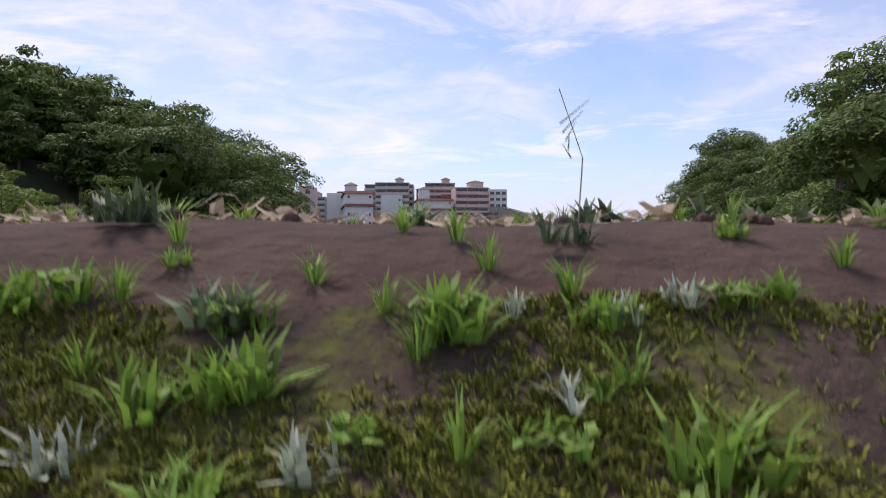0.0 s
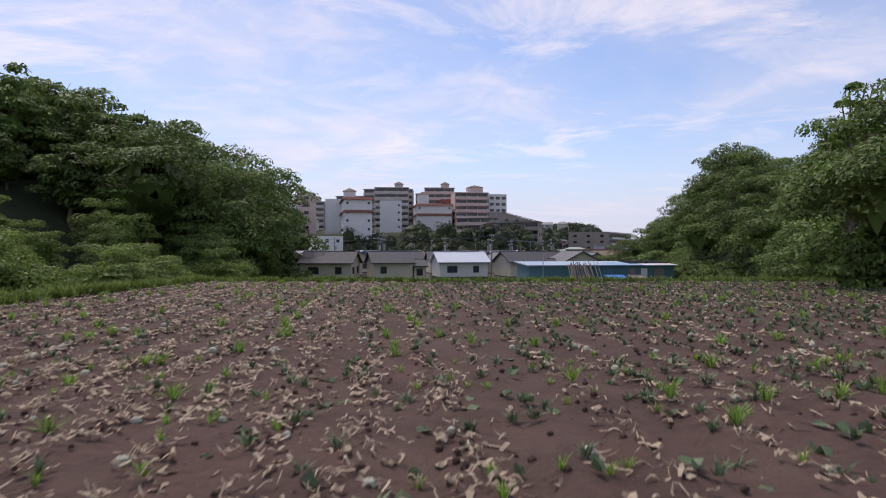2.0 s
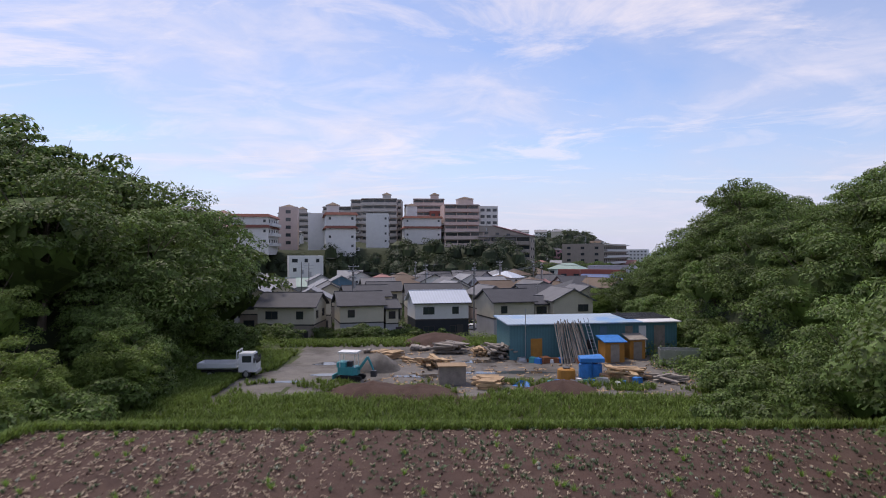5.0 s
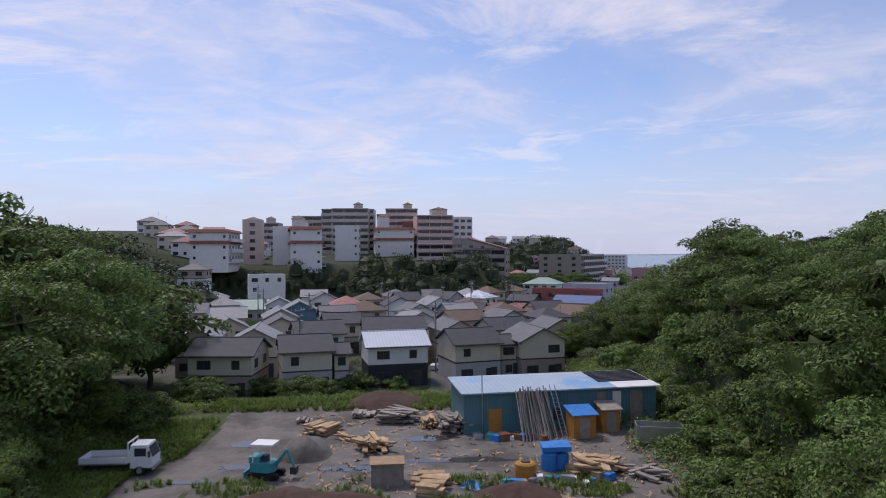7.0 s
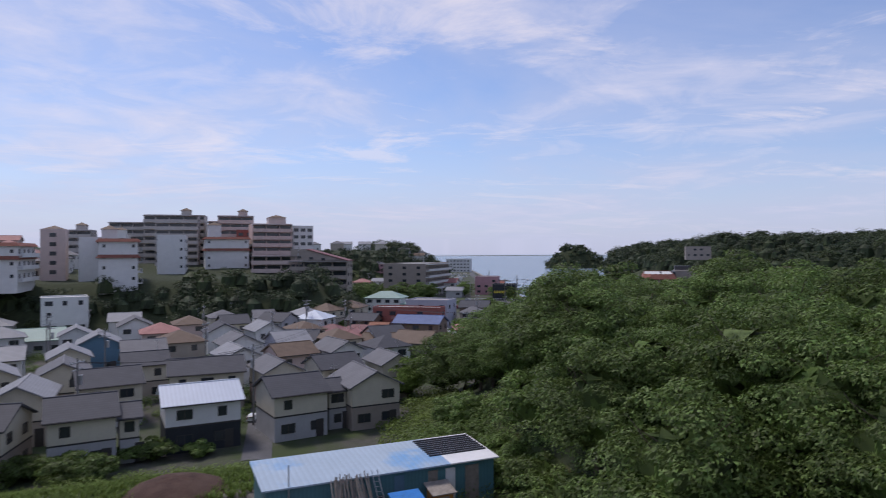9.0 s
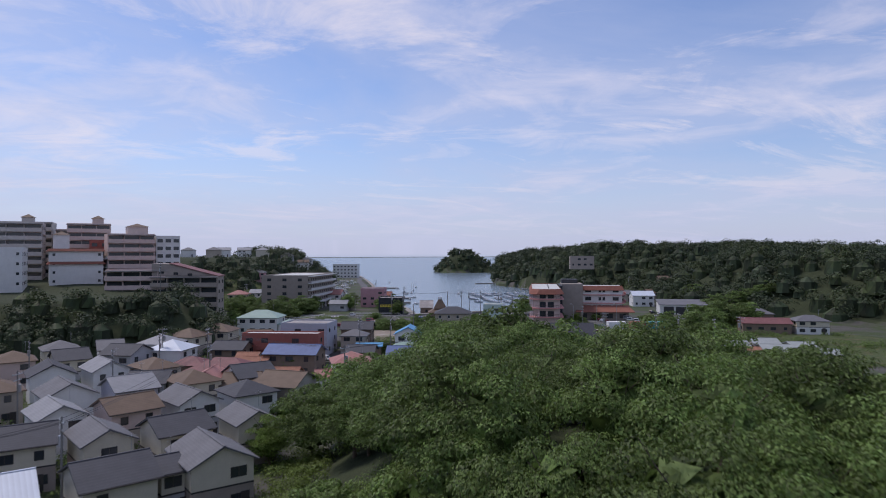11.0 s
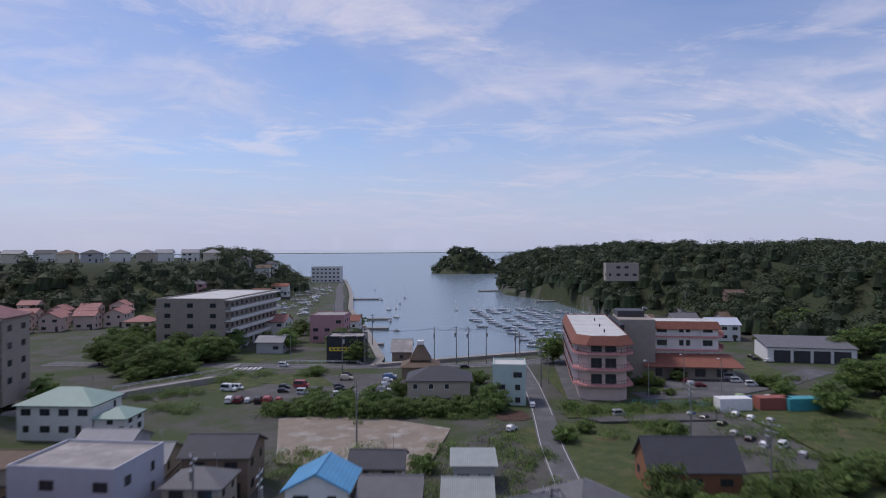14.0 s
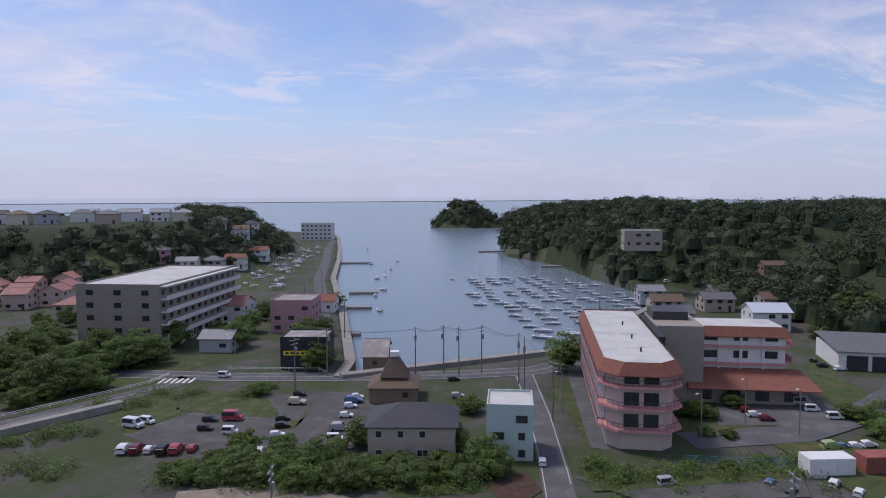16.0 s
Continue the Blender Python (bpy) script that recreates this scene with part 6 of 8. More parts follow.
def yacht_template(L, mast, cover, label):
    e = empty("sailing_boat" if mast else "motor_boat", pose(0, 0, -60), label, "boat", "moored boats")
    part("hull", hull(L, L * 0.31, L * 0.10), M_HULL, e)
    h = L * 0.10
    part("cabin", Shape().add([(-L * 0.1, -L * 0.09, h * 0.9), (L * 0.2, -L * 0.06, h), (L * 0.2, L * 0.06, h), (-L * 0.1, L * 0.09, h * 0.9), (-L * 0.1, -L * 0.07, h * 1.75), (L * 0.13, -L * 0.05, h * 1.6), (L * 0.13, L * 0.05, h * 1.6), (-L * 0.1, L * 0.07, h * 1.75)],
                              [(0, 3, 2, 1), (4, 5, 6, 7), (0, 1, 5, 4), (1, 2, 6, 5), (2, 3, 7, 6), (3, 0, 4, 7)]), M_HULL, e)
    part("cockpit", Shape().box(-L * 0.42, -L * 0.12, -L * 0.08, L * 0.08, h * 1.0, h * 1.04), M_WOODG, e)
    part("keel_stripe", Shape().box(-L * 0.46, L * 0.2, -L * 0.158, -L * 0.150, h * 0.72, h * 0.86), M_COVER, e, "dark blue stripe")
    if mast:
        part("mast", Shape().rod((L * 0.05, 0, h), (L * 0.05, 0, mast), 0.09, 0.05, 5), M_MAST, e)
        part("boom", Shape().rod((L * 0.03, 0, h * 2.6), (-L * 0.38, 0, h * 2.5), 0.06, n=5), M_MAST, e)
        part("sail_cover", Shape().rod((L * 0.02, 0, h * 2.85), (-L * 0.36, 0, h * 2.65), 0.17, 0.10, 6), M_COVER if cover else M_WHITE, e, "furled sail in its cover")
        part("forestay", Shape().rod((L * 0.49, 0, h * 1.2), (L * 0.05, 0, mast * 0.97), 0.025, n=3), M_MAST, e)
    else:
        part("canopy", Shape().box(-L * 0.15, L * 0.1, -L * 0.09, L * 0.09, h * 2.5, h * 2.6), M_COVER if cover else M_WHITE, e)
        part("outboard", Shape().box(-L * 0.55, -L * 0.5, -0.2, 0.2, h * 0.3, h * 1.5), M_DARK, e)
    return e


YACHTS = [yacht_template(7.2, 9.5, True, "white sailing yacht with blue sail cover"), yacht_template(8.2, 11.0, False, "white sailing yacht with bare mast"), yacht_template(6.2, 8.0, False, "small white sailing yacht at its mooring"),
          yacht_template(6.0, 0, True, "small white motor boat with blue canopy"), yacht_template(7.0, 0, False, "white open motor boat")]
USED = set()


def boat(i, x, y, z, hd):
    m = pose(x, y, z, 0, 0, hd) @ Matrix.Scale(0.84, 4)
    if i not in USED:
        USED.add(i)
        YACHTS[i].matrix_basis = m
    else:
        copy_thing(YACHTS[i], m)


BR = random.Random(4)
MOORING = [(182, 320), (190, 354), (197, 389), (224, 450), (262, 444), (266, 405), (252, 352), (233, 340), (224, 331), (200, 316)]


def moored(x, y):
    c = False
    for (x0, y0), (x1, y1) in zip(MOORING, MOORING[1:] + MOORING[:1]):
        if (y0 > y) != (y1 > y) and x < (x1 - x0) * (y - y0) / (y1 - y0) + x0:
            c = not c
    return c


for row in range(-2, 18):
    for col in range(-4, 13):
        x, y = 184 + col * 8.4 + row * 2.6 + BR.uniform(-1.5, 1.5), 314 + row * 8.2 - col * 1.2 + BR.uniform(-1.6, 1.6)
        if moored(x, y) and BR.random() < 0.88:
            boat(BR.choice([0, 1, 1, 2, 2, 0, 4]), x, y, SEA + 0.15, -40 + BR.uniform(-14, 14))
for x, y, i in ((193, 477, 1), (206, 505, 0), (225, 546, 1), (218, 452, 2), (176, 432, 4), (168, 418, 3), (205, 537, 3), (186, 470, 4), (236, 640, 2), (158, 384, 3)):
    boat(i, x, y, SEA + 0.15, BR.uniform(60, 110))
for k in range(46):
    t = k / 46
    x, y = 140 + t * 74 - BR.uniform(6, 27), 440 + t * 205 + BR.uniform(-4, 4)
    boat(BR.choice([0, 1, 2, 3, 4, 4]), x, y, ground(x, y) + 0.75, BR.choice([20, 110]) + BR.uniform(-12, 12))


# ---- poles and lamps ----
def pole_template():
    e = empty("utility_pole", pose(0, 0, -60), "grey concrete utility pole with crossarms and wires", "utility pole", "utility poles")
    part("shaft", Shape().rod((0, 0, -1), (0, 0, 10.5), 0.16, 0.09, 8), M_POLE, e)
    for z, w in ((9.9, 1.1), (9.1, 0.9)):
        part("crossarm", Shape().box(-w, w, -0.06, 0.06, z, z + 0.12), M_STEEL, e)
        for x in (-w + 0.1, 0.35, w - 0.1) if z > 9.5 else (0.5,):
            part("insulator", Shape().rod((x, 0, z + 0.12), (x, 0, z + 0.32), 0.05, n=5), M_WHITE, e)
    part("transformer", Shape().rod((0.42, 0, 7.4), (0.42, 0, 8.5), 0.26, n=8), M_STEEL, e)
    return e


def lamp_template():
    e = empty("street_lamp", pose(0, 0, -60), "tall pale street lamp with curved arm", "street lamp", "street lamps")
    part("shaft", Shape().rod((0, 0, -0.5), (0, 0, 7.0), 0.10, 0.07, 7), M_STEEL, e)
    part("arm", Shape().rod((0, 0, 7.0), (0.5, 0, 7.6), 0.06, n=6).rod((0.5, 0, 7.6), (1.6, 0, 7.8), 0.05, n=6), M_STEEL, e)
    part("lamp_head", Shape().box(1.4, 2.1, -0.12, 0.12, 7.72, 7.86), M_WHITE, e)
    return e


pt, lt = pole_template(), lamp_template()
POLES = [(110.4, 296.1), (136.0, 295.9), (142.2, 295.0), (149.6, 291.5), (151.4, 276.9), (146.4, 259.5), (118.8, 303.5), (152.4, 280.7), (144.4, 292.0), (193.6, 308.0), (284.7, 354.3), (77.6, 362.9), (68.2, 404.4), (129.9, 374.9), (146.9, 420.8), (132.2, 337.1), (30.2, 198.7), (22.4, 270.5), (49.8, 157.0), (74.5, 199.8), (97.7, 183.3), (21.0, 203.0), (95.5, 235.6), (159.5, 165.5), (148.9, 164.5), (144.0, 212.4), (68.9, 208.1), (101.2, 174.9), (102.5, 172.3), (115.7, 166.1), (130.7, 165.7), (151.8, 179.4), (135.5, 190.8), (143.6, 179.6), (-10.0, 113.0), (9.0, 119.0), (-14.0, 145.0), (0.5, 152.0), (12.0, 170.0), (-26.0, 160.0)] + [(28.0, 170.0), (-3.0, 190.0), (-31.0, 176.0), (20.0, 190.0)]
for i, (x, y) in enumerate(POLES):
    m = pose(x, y, ground(x, y), 0, 0, 25 + 40 * (i % 3))
    if i == 0:
        pt.matrix_basis = m
    else:
        copy_thing(pt, m)
for i, (x, y) in enumerate([(101.8, 318.1), (118.3, 308.7), (162.2, 242.2), (178.2, 237.4), (44.1, 415.8), (150.0, 262.0), (175.0, 245.0)]):
    m = pose(x, y, ground(x, y), 0, 0, 200)
    if i == 0:
        lt.matrix_basis = m
    else:
        copy_thing(lt, m)


def cables(run, label):
    e = empty("overhead_cable", Matrix(), label, "cable", "overhead cables")
    for (x0, y0), (x1, y1) in zip(run[:-1], run[1:]):
        z0, z1 = ground(x0, y0) + 10, ground(x1, y1) + 10
        for o in (-0.9, 0.3, 0.9):
            pts = []
            for i in range(9):
                t = i / 8
                pts.append((x0 + (x1 - x0) * t + o, y0 + (y1 - y0) * t, z0 + (z1 - z0) * t - 2.4 * t * (1 - t) * 1.2))
            n = len(pts)
            vs = [(px + a, py, pz + b) for px, py, pz in pts for a, b in ((0, 0.025), (-0.022, -0.013), (0.022, -0.013))]
            fs = [(3 * i + k, 3 * i + (k + 1) % 3, 3 * i + 3 + (k + 1) % 3, 3 * i + 3 + k) for i in range(n - 1) for k in range(3)]
            part("wire", Shape().add(vs, fs), M_DARK, e)


cables([(-10.0, 113.0), (9.0, 119.0), (28.0, 170.0)], 'thin dark overhead cables above the roofs')
cables([(110.4, 296.1), (118.8, 303.5), (136.0, 295.9), (142.2, 295.0), (149.6, 291.5), (152.4, 280.7), (151.4, 276.9), (146.4, 259.5)], 'thin dark overhead cables along the coast road')
cables([(30.2, 198.7), (49.8, 157.0), (97.7, 183.3)], 'thin dark overhead cables across the quarter')


# ---- trees, hedges and shrubs of the town ----
for x, y, k, s in [(70.0, 331.4, 'broad', 0.75), (77.0, 325.6, 'broad', 0.8), (81.4, 328.7, 'broad', 0.8), (65.7, 330.9, 'round', 0.7), (75.0, 312.7, 'low', 0.8), (63.8, 313.8, 'low', 0.8), (62.0, 307.1, 'low', 0.8), (67.0, 310.4, 'low', 0.8), (107.4, 348.8, 'round', 0.8), (167.6, 285.6, 'round', 1.1), (167.4, 257.9, 'low', 0.7), (169.3, 250.4, 'light', 0.5), (171.5, 249.3, 'low', 0.5), (180.3, 251.9, 'low', 0.6), (113.5, 262.2, 'round', 0.6), (100.9, 258.9, 'low', 0.8), (105.5, 254.7, 'round', 0.7), (107.3, 250.0, 'low', 0.8), (114.6, 250.4, 'low', 0.7), (98.1, 256.1, 'low', 0.7), (102.6, 252.2, 'low', 0.8), (126.0, 256.4, 'round', 0.6)] + [(122.3, 244.9, 'low', 0.5), (92.4, 265.0, 'low', 0.5), (96.1, 263.3, 'low', 0.6), (78.5, 384.1, 'tall', 0.55), (83.1, 377.2, 'tall', 0.5), (68.4, 388.8, 'tall', 0.6), (59.9, 379.4, 'low', 0.6), (168.6, 252.3, 'shrub', 1.2), (164.8, 243.6, 'shrub', 1.0), (167.1, 241.2, 'shrub', 1.0), (162.8, 260.1, 'round', 0.6), (140.4, 240.6, 'low', 0.4), (141.6, 236.0, 'low', 0.4), (152.6, 234.9, 'low', 0.35), (157.6, 232.6, 'low', 0.4), (163.5, 232.0, 'low', 0.4), (193.6, 236.0, 'low', 0.7), (192.9, 239.4, 'low', 0.6), (190.0, 231.9, 'low', 0.7), (100.4, 389.0, 'shrub', 2.0)] + [(246.3, 283.1, 'low', 0.8), (267.4, 289.7, 'round', 0.8), (265.5, 282.0, 'round', 0.9), (121.9, 315.3, 'low', 0.5), (143.8, 216.5, 'low', 0.8), (111.9, 187.9, 'low', 0.8), (121.8, 193.5, 'round', 0.8), (116.1, 189.2, 'low', 0.7), (113.2, 193.9, 'low', 0.6), (122.8, 189.4, 'low', 0.7), (126.8, 187.5, 'low', 0.8), (129.2, 183.0, 'low', 0.8), (128.5, 180.2, 'light', 0.5), (129.6, 186.2, 'low', 0.7), (210.8, 223.2, 'broad', 1.0), (208.2, 215.3, 'broad', 1.1), (220.1, 218.8, 'round', 1.1), (205.6, 225.7, 'round', 0.9), (190.9, 207.5, 'round', 0.8), (82.1, 212.1, 'low', 0.6), (85.4, 210.5, 'low', 0.7), (77.2, 210.8, 'low', 0.7), (87.6, 205.9, 'low', 0.7), (92.0, 207.4, 'low', 0.6)] + [(71.3, 217.2, 'low', 0.5), (106.1, 200.8, 'low', 0.5), (100.7, 220.4, 'low', 0.6), (127.9, 224.0, 'low', 0.6), (134.4, 227.3, 'low', 0.5), (126.4, 245.7, 'round', 0.7), (124.9, 254.7, 'low', 0.6), (135.6, 269.1, 'low', 0.7), (109.7, 261.9, 'low', 0.5), (97.0, 267.9, 'low', 0.7), (102.1, 265.5, 'low', 0.6), (103.2, 295.9, 'low', 0.6), (104.9, 338.8, 'broad', 0.8), (90.5, 345.7, 'broad', 0.8), (81.2, 333.6, 'broad', 0.9), (74.5, 336.8, 'broad', 0.9), (65.9, 313.6, 'broad', 0.9), (61.0, 343.3, 'round', 0.9), (117.5, 373.6, 'round', 0.8), (125.8, 369.6, 'round', 0.8), (143.6, 386.8, 'round', 0.7), (46.3, 283.5, 'tall', 0.7)] + [(39.6, 295.1, 'low', 0.9), (34.1, 289.3, 'low', 0.9), (149.3, 173.6, 'low', 0.7), (158.8, 176.1, 'low', 0.6), (147.6, 189.3, 'low', 0.7), (159.2, 192.8, 'low', 0.7), (139.1, 185.3, 'low', 0.6), (64.9, 176.3, 'low', 0.9), (64.4, 166.1, 'low', 0.9), (70.8, 173.5, 'round', 0.8), (72.0, 185.5, 'low', 0.7), (63.3, 177.0, 'low', 0.7), (74.2, 179.9, 'low', 0.9), (34.1, 183.7, 'low', 0.5), (33.3, 225.5, 'low', 0.5), (183.8, 215.7, 'round', 0.9), (176.2, 197.1, 'broad', 1.0), (188.2, 201.9, 'broad', 1.0), (150.6, 191.2, 'low', 0.9), (139.5, 188.7, 'low', 0.9), (155.5, 188.9, 'low', 0.8), (134.9, 190.9, 'low', 0.8), (123.8, 189.0, 'low', 0.9), (114.7, 186.8, 'low', 0.8)] + [(106.4, 184.7, 'low', 0.9), (101.3, 187.1, 'low', 0.9), (-16.4, 104.9, 'low', 0.6), (-13.5, 103.1, 'low', 0.6), (-7.0, 99.7, 'low', 0.75), (-5.9, 101.2, 'low', 0.7), (-8.9, 102.9, 'low', 0.6), (-19.3, 99.0, 'low', 0.8), (-16.1, 94.8, 'low', 0.6), (-3.2, 107.6, 'shrub', 1.5), (-1.0, 107.5, 'shrub', 1.5), (3.4, 107.2, 'shrub', 1.2), (-12.8, 104.7, 'low', 0.5), (31.3, 127.9, 'light', 0.9), (38.1, 147.4, 'low', 0.9), (47.0, 188.5, 'light', 0.8), (42.5, 155.5, 'light', 0.9), (36.7, 155.9, 'shrub', 2.0), (87.1, 134.6, 'round', 1.02), (94.2, 130.2, 'low', 0.75), (105.1, 137.4, 'broad', 0.81), (101.5, 130.6, 'low', 0.89), (99.2, 138.5, 'low', 0.8), (107.8, 132.1, 'broad', 0.95)] + [(81.9, 132.4, 'low', 0.76), (103.4, 127.8, 'round', 0.89), (101.6, 131.2, 'low', 0.99), (92.8, 128.7, 'low', 0.88), (108.1, 131.2, 'broad', 0.76), (94.8, 133.4, 'low', 0.88), (98.8, 137.0, 'low', 1.0), (97.2, 130.7, 'round', 0.93), (107.1, 133.2, 'broad', 1.01), (109.7, 129.3, 'broad', 0.96)]:
    tree(k, x, y, s, (x * 37 + y * 11) % 360, "green garden tree among the houses" if k not in ("shrub", "shrublight") else "rounded green garden shrub beside the road", "tree" if k not in ("shrub", "shrublight") else "shrub",
         "town trees" if k not in ("shrub", "shrublight") else "shrubs", sink=0.3)


for x, y, k, s in [(55.5, 390.8, 'round', 0.63), (54.5, 358.3, 'round', 0.8), (53.2, 337.0, 'broad', 0.87), (58.5, 376.0, 'round', 0.69), (59.5, 358.2, 'broad', 0.81), (58.6, 336.0, 'round', 0.65), (63.0, 388.1, 'round', 0.76), (63.7, 352.2, 'round', 0.88), (60.5, 327.2, 'round', 0.75), (68.5, 375.3, 'round', 0.66), (66.4, 327.8, 'round', 0.86), (73.2, 381.8, 'round', 0.7), (72.5, 343.8, 'round', 0.77), (71.7, 331.1, 'broad', 0.69), (77.8, 365.2, 'round', 0.67), (75.1, 345.8, 'broad', 0.68), (81.5, 364.9, 'round', 0.85), (83.3, 351.1, 'round', 0.74), (79.2, 327.6, 'broad', 0.63), (90.0, 365.6, 'broad', 0.85), (85.3, 335.7, 'broad', 0.67), (96.0, 371.5, 'round', 0.72), (101.2, 351.4, 'round', 0.65)] + [(110.2, 357.1, 'round', 0.85), (104.2, 342.8, 'broad', 0.65), (119.2, 356.7, 'round', 0.87), (122.4, 341.5, 'round', 0.8), (118.4, 330.0, 'round', 0.86), (127.8, 344.5, 'round', 0.72), (122.3, 325.6, 'broad', 0.7), (118.0, 309.4, 'round', 0.84), (56.3, 334.4, 'round', 0.8), (58.4, 316.6, 'round', 0.66), (57.0, 340.1, 'round', 0.66), (60.7, 340.2, 'broad', 0.8), (63.6, 315.2, 'round', 0.83), (65.8, 315.1, 'broad', 0.62), (65.9, 338.9, 'low', 0.62), (68.7, 314.1, 'round', 0.8)] + [(70.1, 312.0, 'broad', 0.8), (72.4, 316.0, 'round', 0.84), (75.2, 326.4, 'low', 0.69), (76.8, 331.8, 'broad', 0.62), (79.3, 326.6, 'broad', 0.84), (85.6, 329.4, 'broad', 0.78), (244.9, 255.6, 'round', 1.06), (205.6, 225.7, 'broad', 0.89), (249.5, 253.4, 'round', 1.05), (209.3, 224.0, 'round', 0.95), (254.2, 251.2, 'round', 1.04), (212.9, 222.2, 'round', 1.03), (258.8, 248.9, 'round', 0.99), (216.6, 220.5, 'broad', 0.89), (263.4, 246.7, 'broad', 0.81), (220.3, 218.7, 'round', 0.95), (268.0, 244.5, 'round', 0.9), (224.0, 217.0, 'broad', 0.99), (88.0, 260.0, 'low', 0.52), (90.1, 259.8, 'low', 0.54), (93.2, 259.4, 'low', 0.69)] + [(95.6, 260.6, 'low', 0.8), (96.2, 256.8, 'low', 0.7), (99.6, 256.9, 'low', 0.78), (101.2, 255.4, 'low', 0.55), (102.9, 255.3, 'low', 0.6), (104.5, 251.6, 'low', 0.61), (108.2, 255.2, 'low', 0.54), (108.8, 249.0, 'low', 0.59), (111.4, 252.3, 'low', 0.61), (113.2, 249.2, 'low', 0.59), (115.1, 246.8, 'low', 0.73), (117.7, 247.0, 'low', 0.58), (120.7, 247.6, 'low', 0.76), (121.4, 244.9, 'low', 0.65), (124.5, 245.5, 'low', 0.67), (126.7, 244.3, 'low', 0.68), (86.6, 261.8, 'low', 0.57), (88.9, 261.1, 'low', 0.59), (90.7, 258.6, 'low', 0.49), (93.4, 260.2, 'low', 0.66), (95.7, 259.4, 'low', 0.65), (97.1, 255.3, 'low', 0.5), (99.3, 254.8, 'low', 0.51), (101.2, 252.7, 'low', 0.5)] + [(104.4, 255.1, 'low', 0.46), (105.6, 251.4, 'low', 0.5), (108.4, 252.2, 'low', 0.69), (109.9, 249.3, 'low', 0.63), (112.3, 249.0, 'low', 0.61), (115.5, 250.4, 'low', 0.65)]:
    o = tree(k, x, y, s, (x * 53 + y * 17) % 360, "green park tree near the harbour road", "tree", "park trees", sink=0.3)
    o.name = "bush" if k == "low" else "park_tree"

GR = random.Random(77)
for k in range(60):
    x, y = GR.uniform(74, 150), GR.uniform(134, 147)
    s = GR.uniform(0.5, 0.85)
    if math.hypot((x - 99) / 31, (y - 112) / 26) > 1 and y < 145 + max(0.0, abs(x - 110) - 8) * 0.35:
        o = tree(GR.choice(("round", "low", "broad")), x, y, s, GR.uniform(0, 360), "dark green tree on the slope below the ploughed plot", "tree", "slope trees", sink=0.4)
        o.name = "slope_tree"


TR = random.Random(61)


def thicket(name, seed, spots, R, label, leaf=None, per=130, size=0.085):
    """Undergrowth too dense to count: spots of (x, y, spread, number)."""
    rng = np.random.RandomState(seed)
    C = np.concatenate([np.stack([x + rng.normal(size=n) * sp, y + rng.normal(size=n) * sp], -1) for x, y, sp, n in spots])
    Z = land(C[:, 0], C[:, 1])
    ok = ~in_water(C[:, 0], C[:, 1])
    C = np.concatenate([C, Z[:, None] + R * 0.2], 1)[ok]
    return tagged(new(name, quad_mesh(name, clumps(C, R * rng.uniform(0.5, 1.3, len(C)), per, R * size, rng, 0.8, True), [leaf or M_LEAF])), label, "undergrowth", kind="stuff")


thicket("undergrowth", 51, [(TR.uniform(-45, 40), TR.uniform(118, 222), 1.2, 4) for k in range(150)] + [(TR.uniform(55, 120), TR.uniform(150, 235), 1.6, 5) for k in range(95)] + [q for q in [(TR.uniform(95, 225), TR.uniform(140, 232), 2.2, 6) for k in range(120)] if math.hypot((q[0] - 113) / 30, (q[1] - 166) / 24) > 1] + [(x, y, 1.3, 9) for x, y in [(86.3, 261.6), (89.2, 262.2), (91.9, 259.0), (94.6, 257.7), (97.1, 254.7), (100.2, 255.2), (102.2, 250.5), (105.7, 252.6), (108.0, 249.6), (111.3, 250.0), (114.0, 248.8), (116.1, 245.9), (119.5, 246.2), (121.5, 243.4), (118.9, 248.5), (126.4, 246.0), (64.6, 285.0), (67.4, 286.2), (70.3, 287.6), (73.6, 286.0), (67.6, 274.3), (71.5, 270.5), (76.1, 300.5), (80.8, 298.3), (85.6, 303.6), (141.1, 240.2), (142.8, 237.4), (145.6, 235.1), (149.8, 234.2), (153.6, 232.8), (157.5, 231.6), (161.9, 230.6), (166.3, 229.6), (139.8, 234.9), (195.5, 238.2), (204.2, 240.7), (100.5, 296.7), (105.1, 298.6), (90.6, 301.3)]], 1.6, "tangled green undergrowth and hedges between gardens")
thicket("undergrowth", 54, [(27 + (k % 7) * 2.2, 58 + (k // 7) * 3.0, 1.2, 6) for k in range(98)], 1.5, "dense green undergrowth on the slope beside the shed", M_LEAF)
thicket("undergrowth", 52, [(x, 96 + 0.4 * math.sin(x), 0.9, 7) for x in range(-8, 40, 2)] + [(x, 93.5, 0.6, 2) for x in range(8, 34, 2)], 1.1, "bright green creeper on the bank behind the yard", M_LEAF2)
thicket("undergrowth", 55, [(-26 + k * 0.9, 67.5 - k * 0.35, 1.0, 5) for k in range(8)] + [(-22.5 + k * 0.8, 85 + k * 0.5, 0.9, 5) for k in range(8)] + [(-22.5, 72 + k * 1.5, 0.8, 5) for k in range(8)], 1.1, "bright green shrubs at the edge of the yard", M_LEAF2)
thicket("undergrowth", 53, [(24 + k * 1.0, 99 + k * 2.2, 2.0, 9) for k in range(14)], 1.5, "bright green creeper beside the houses", M_LEAF2)

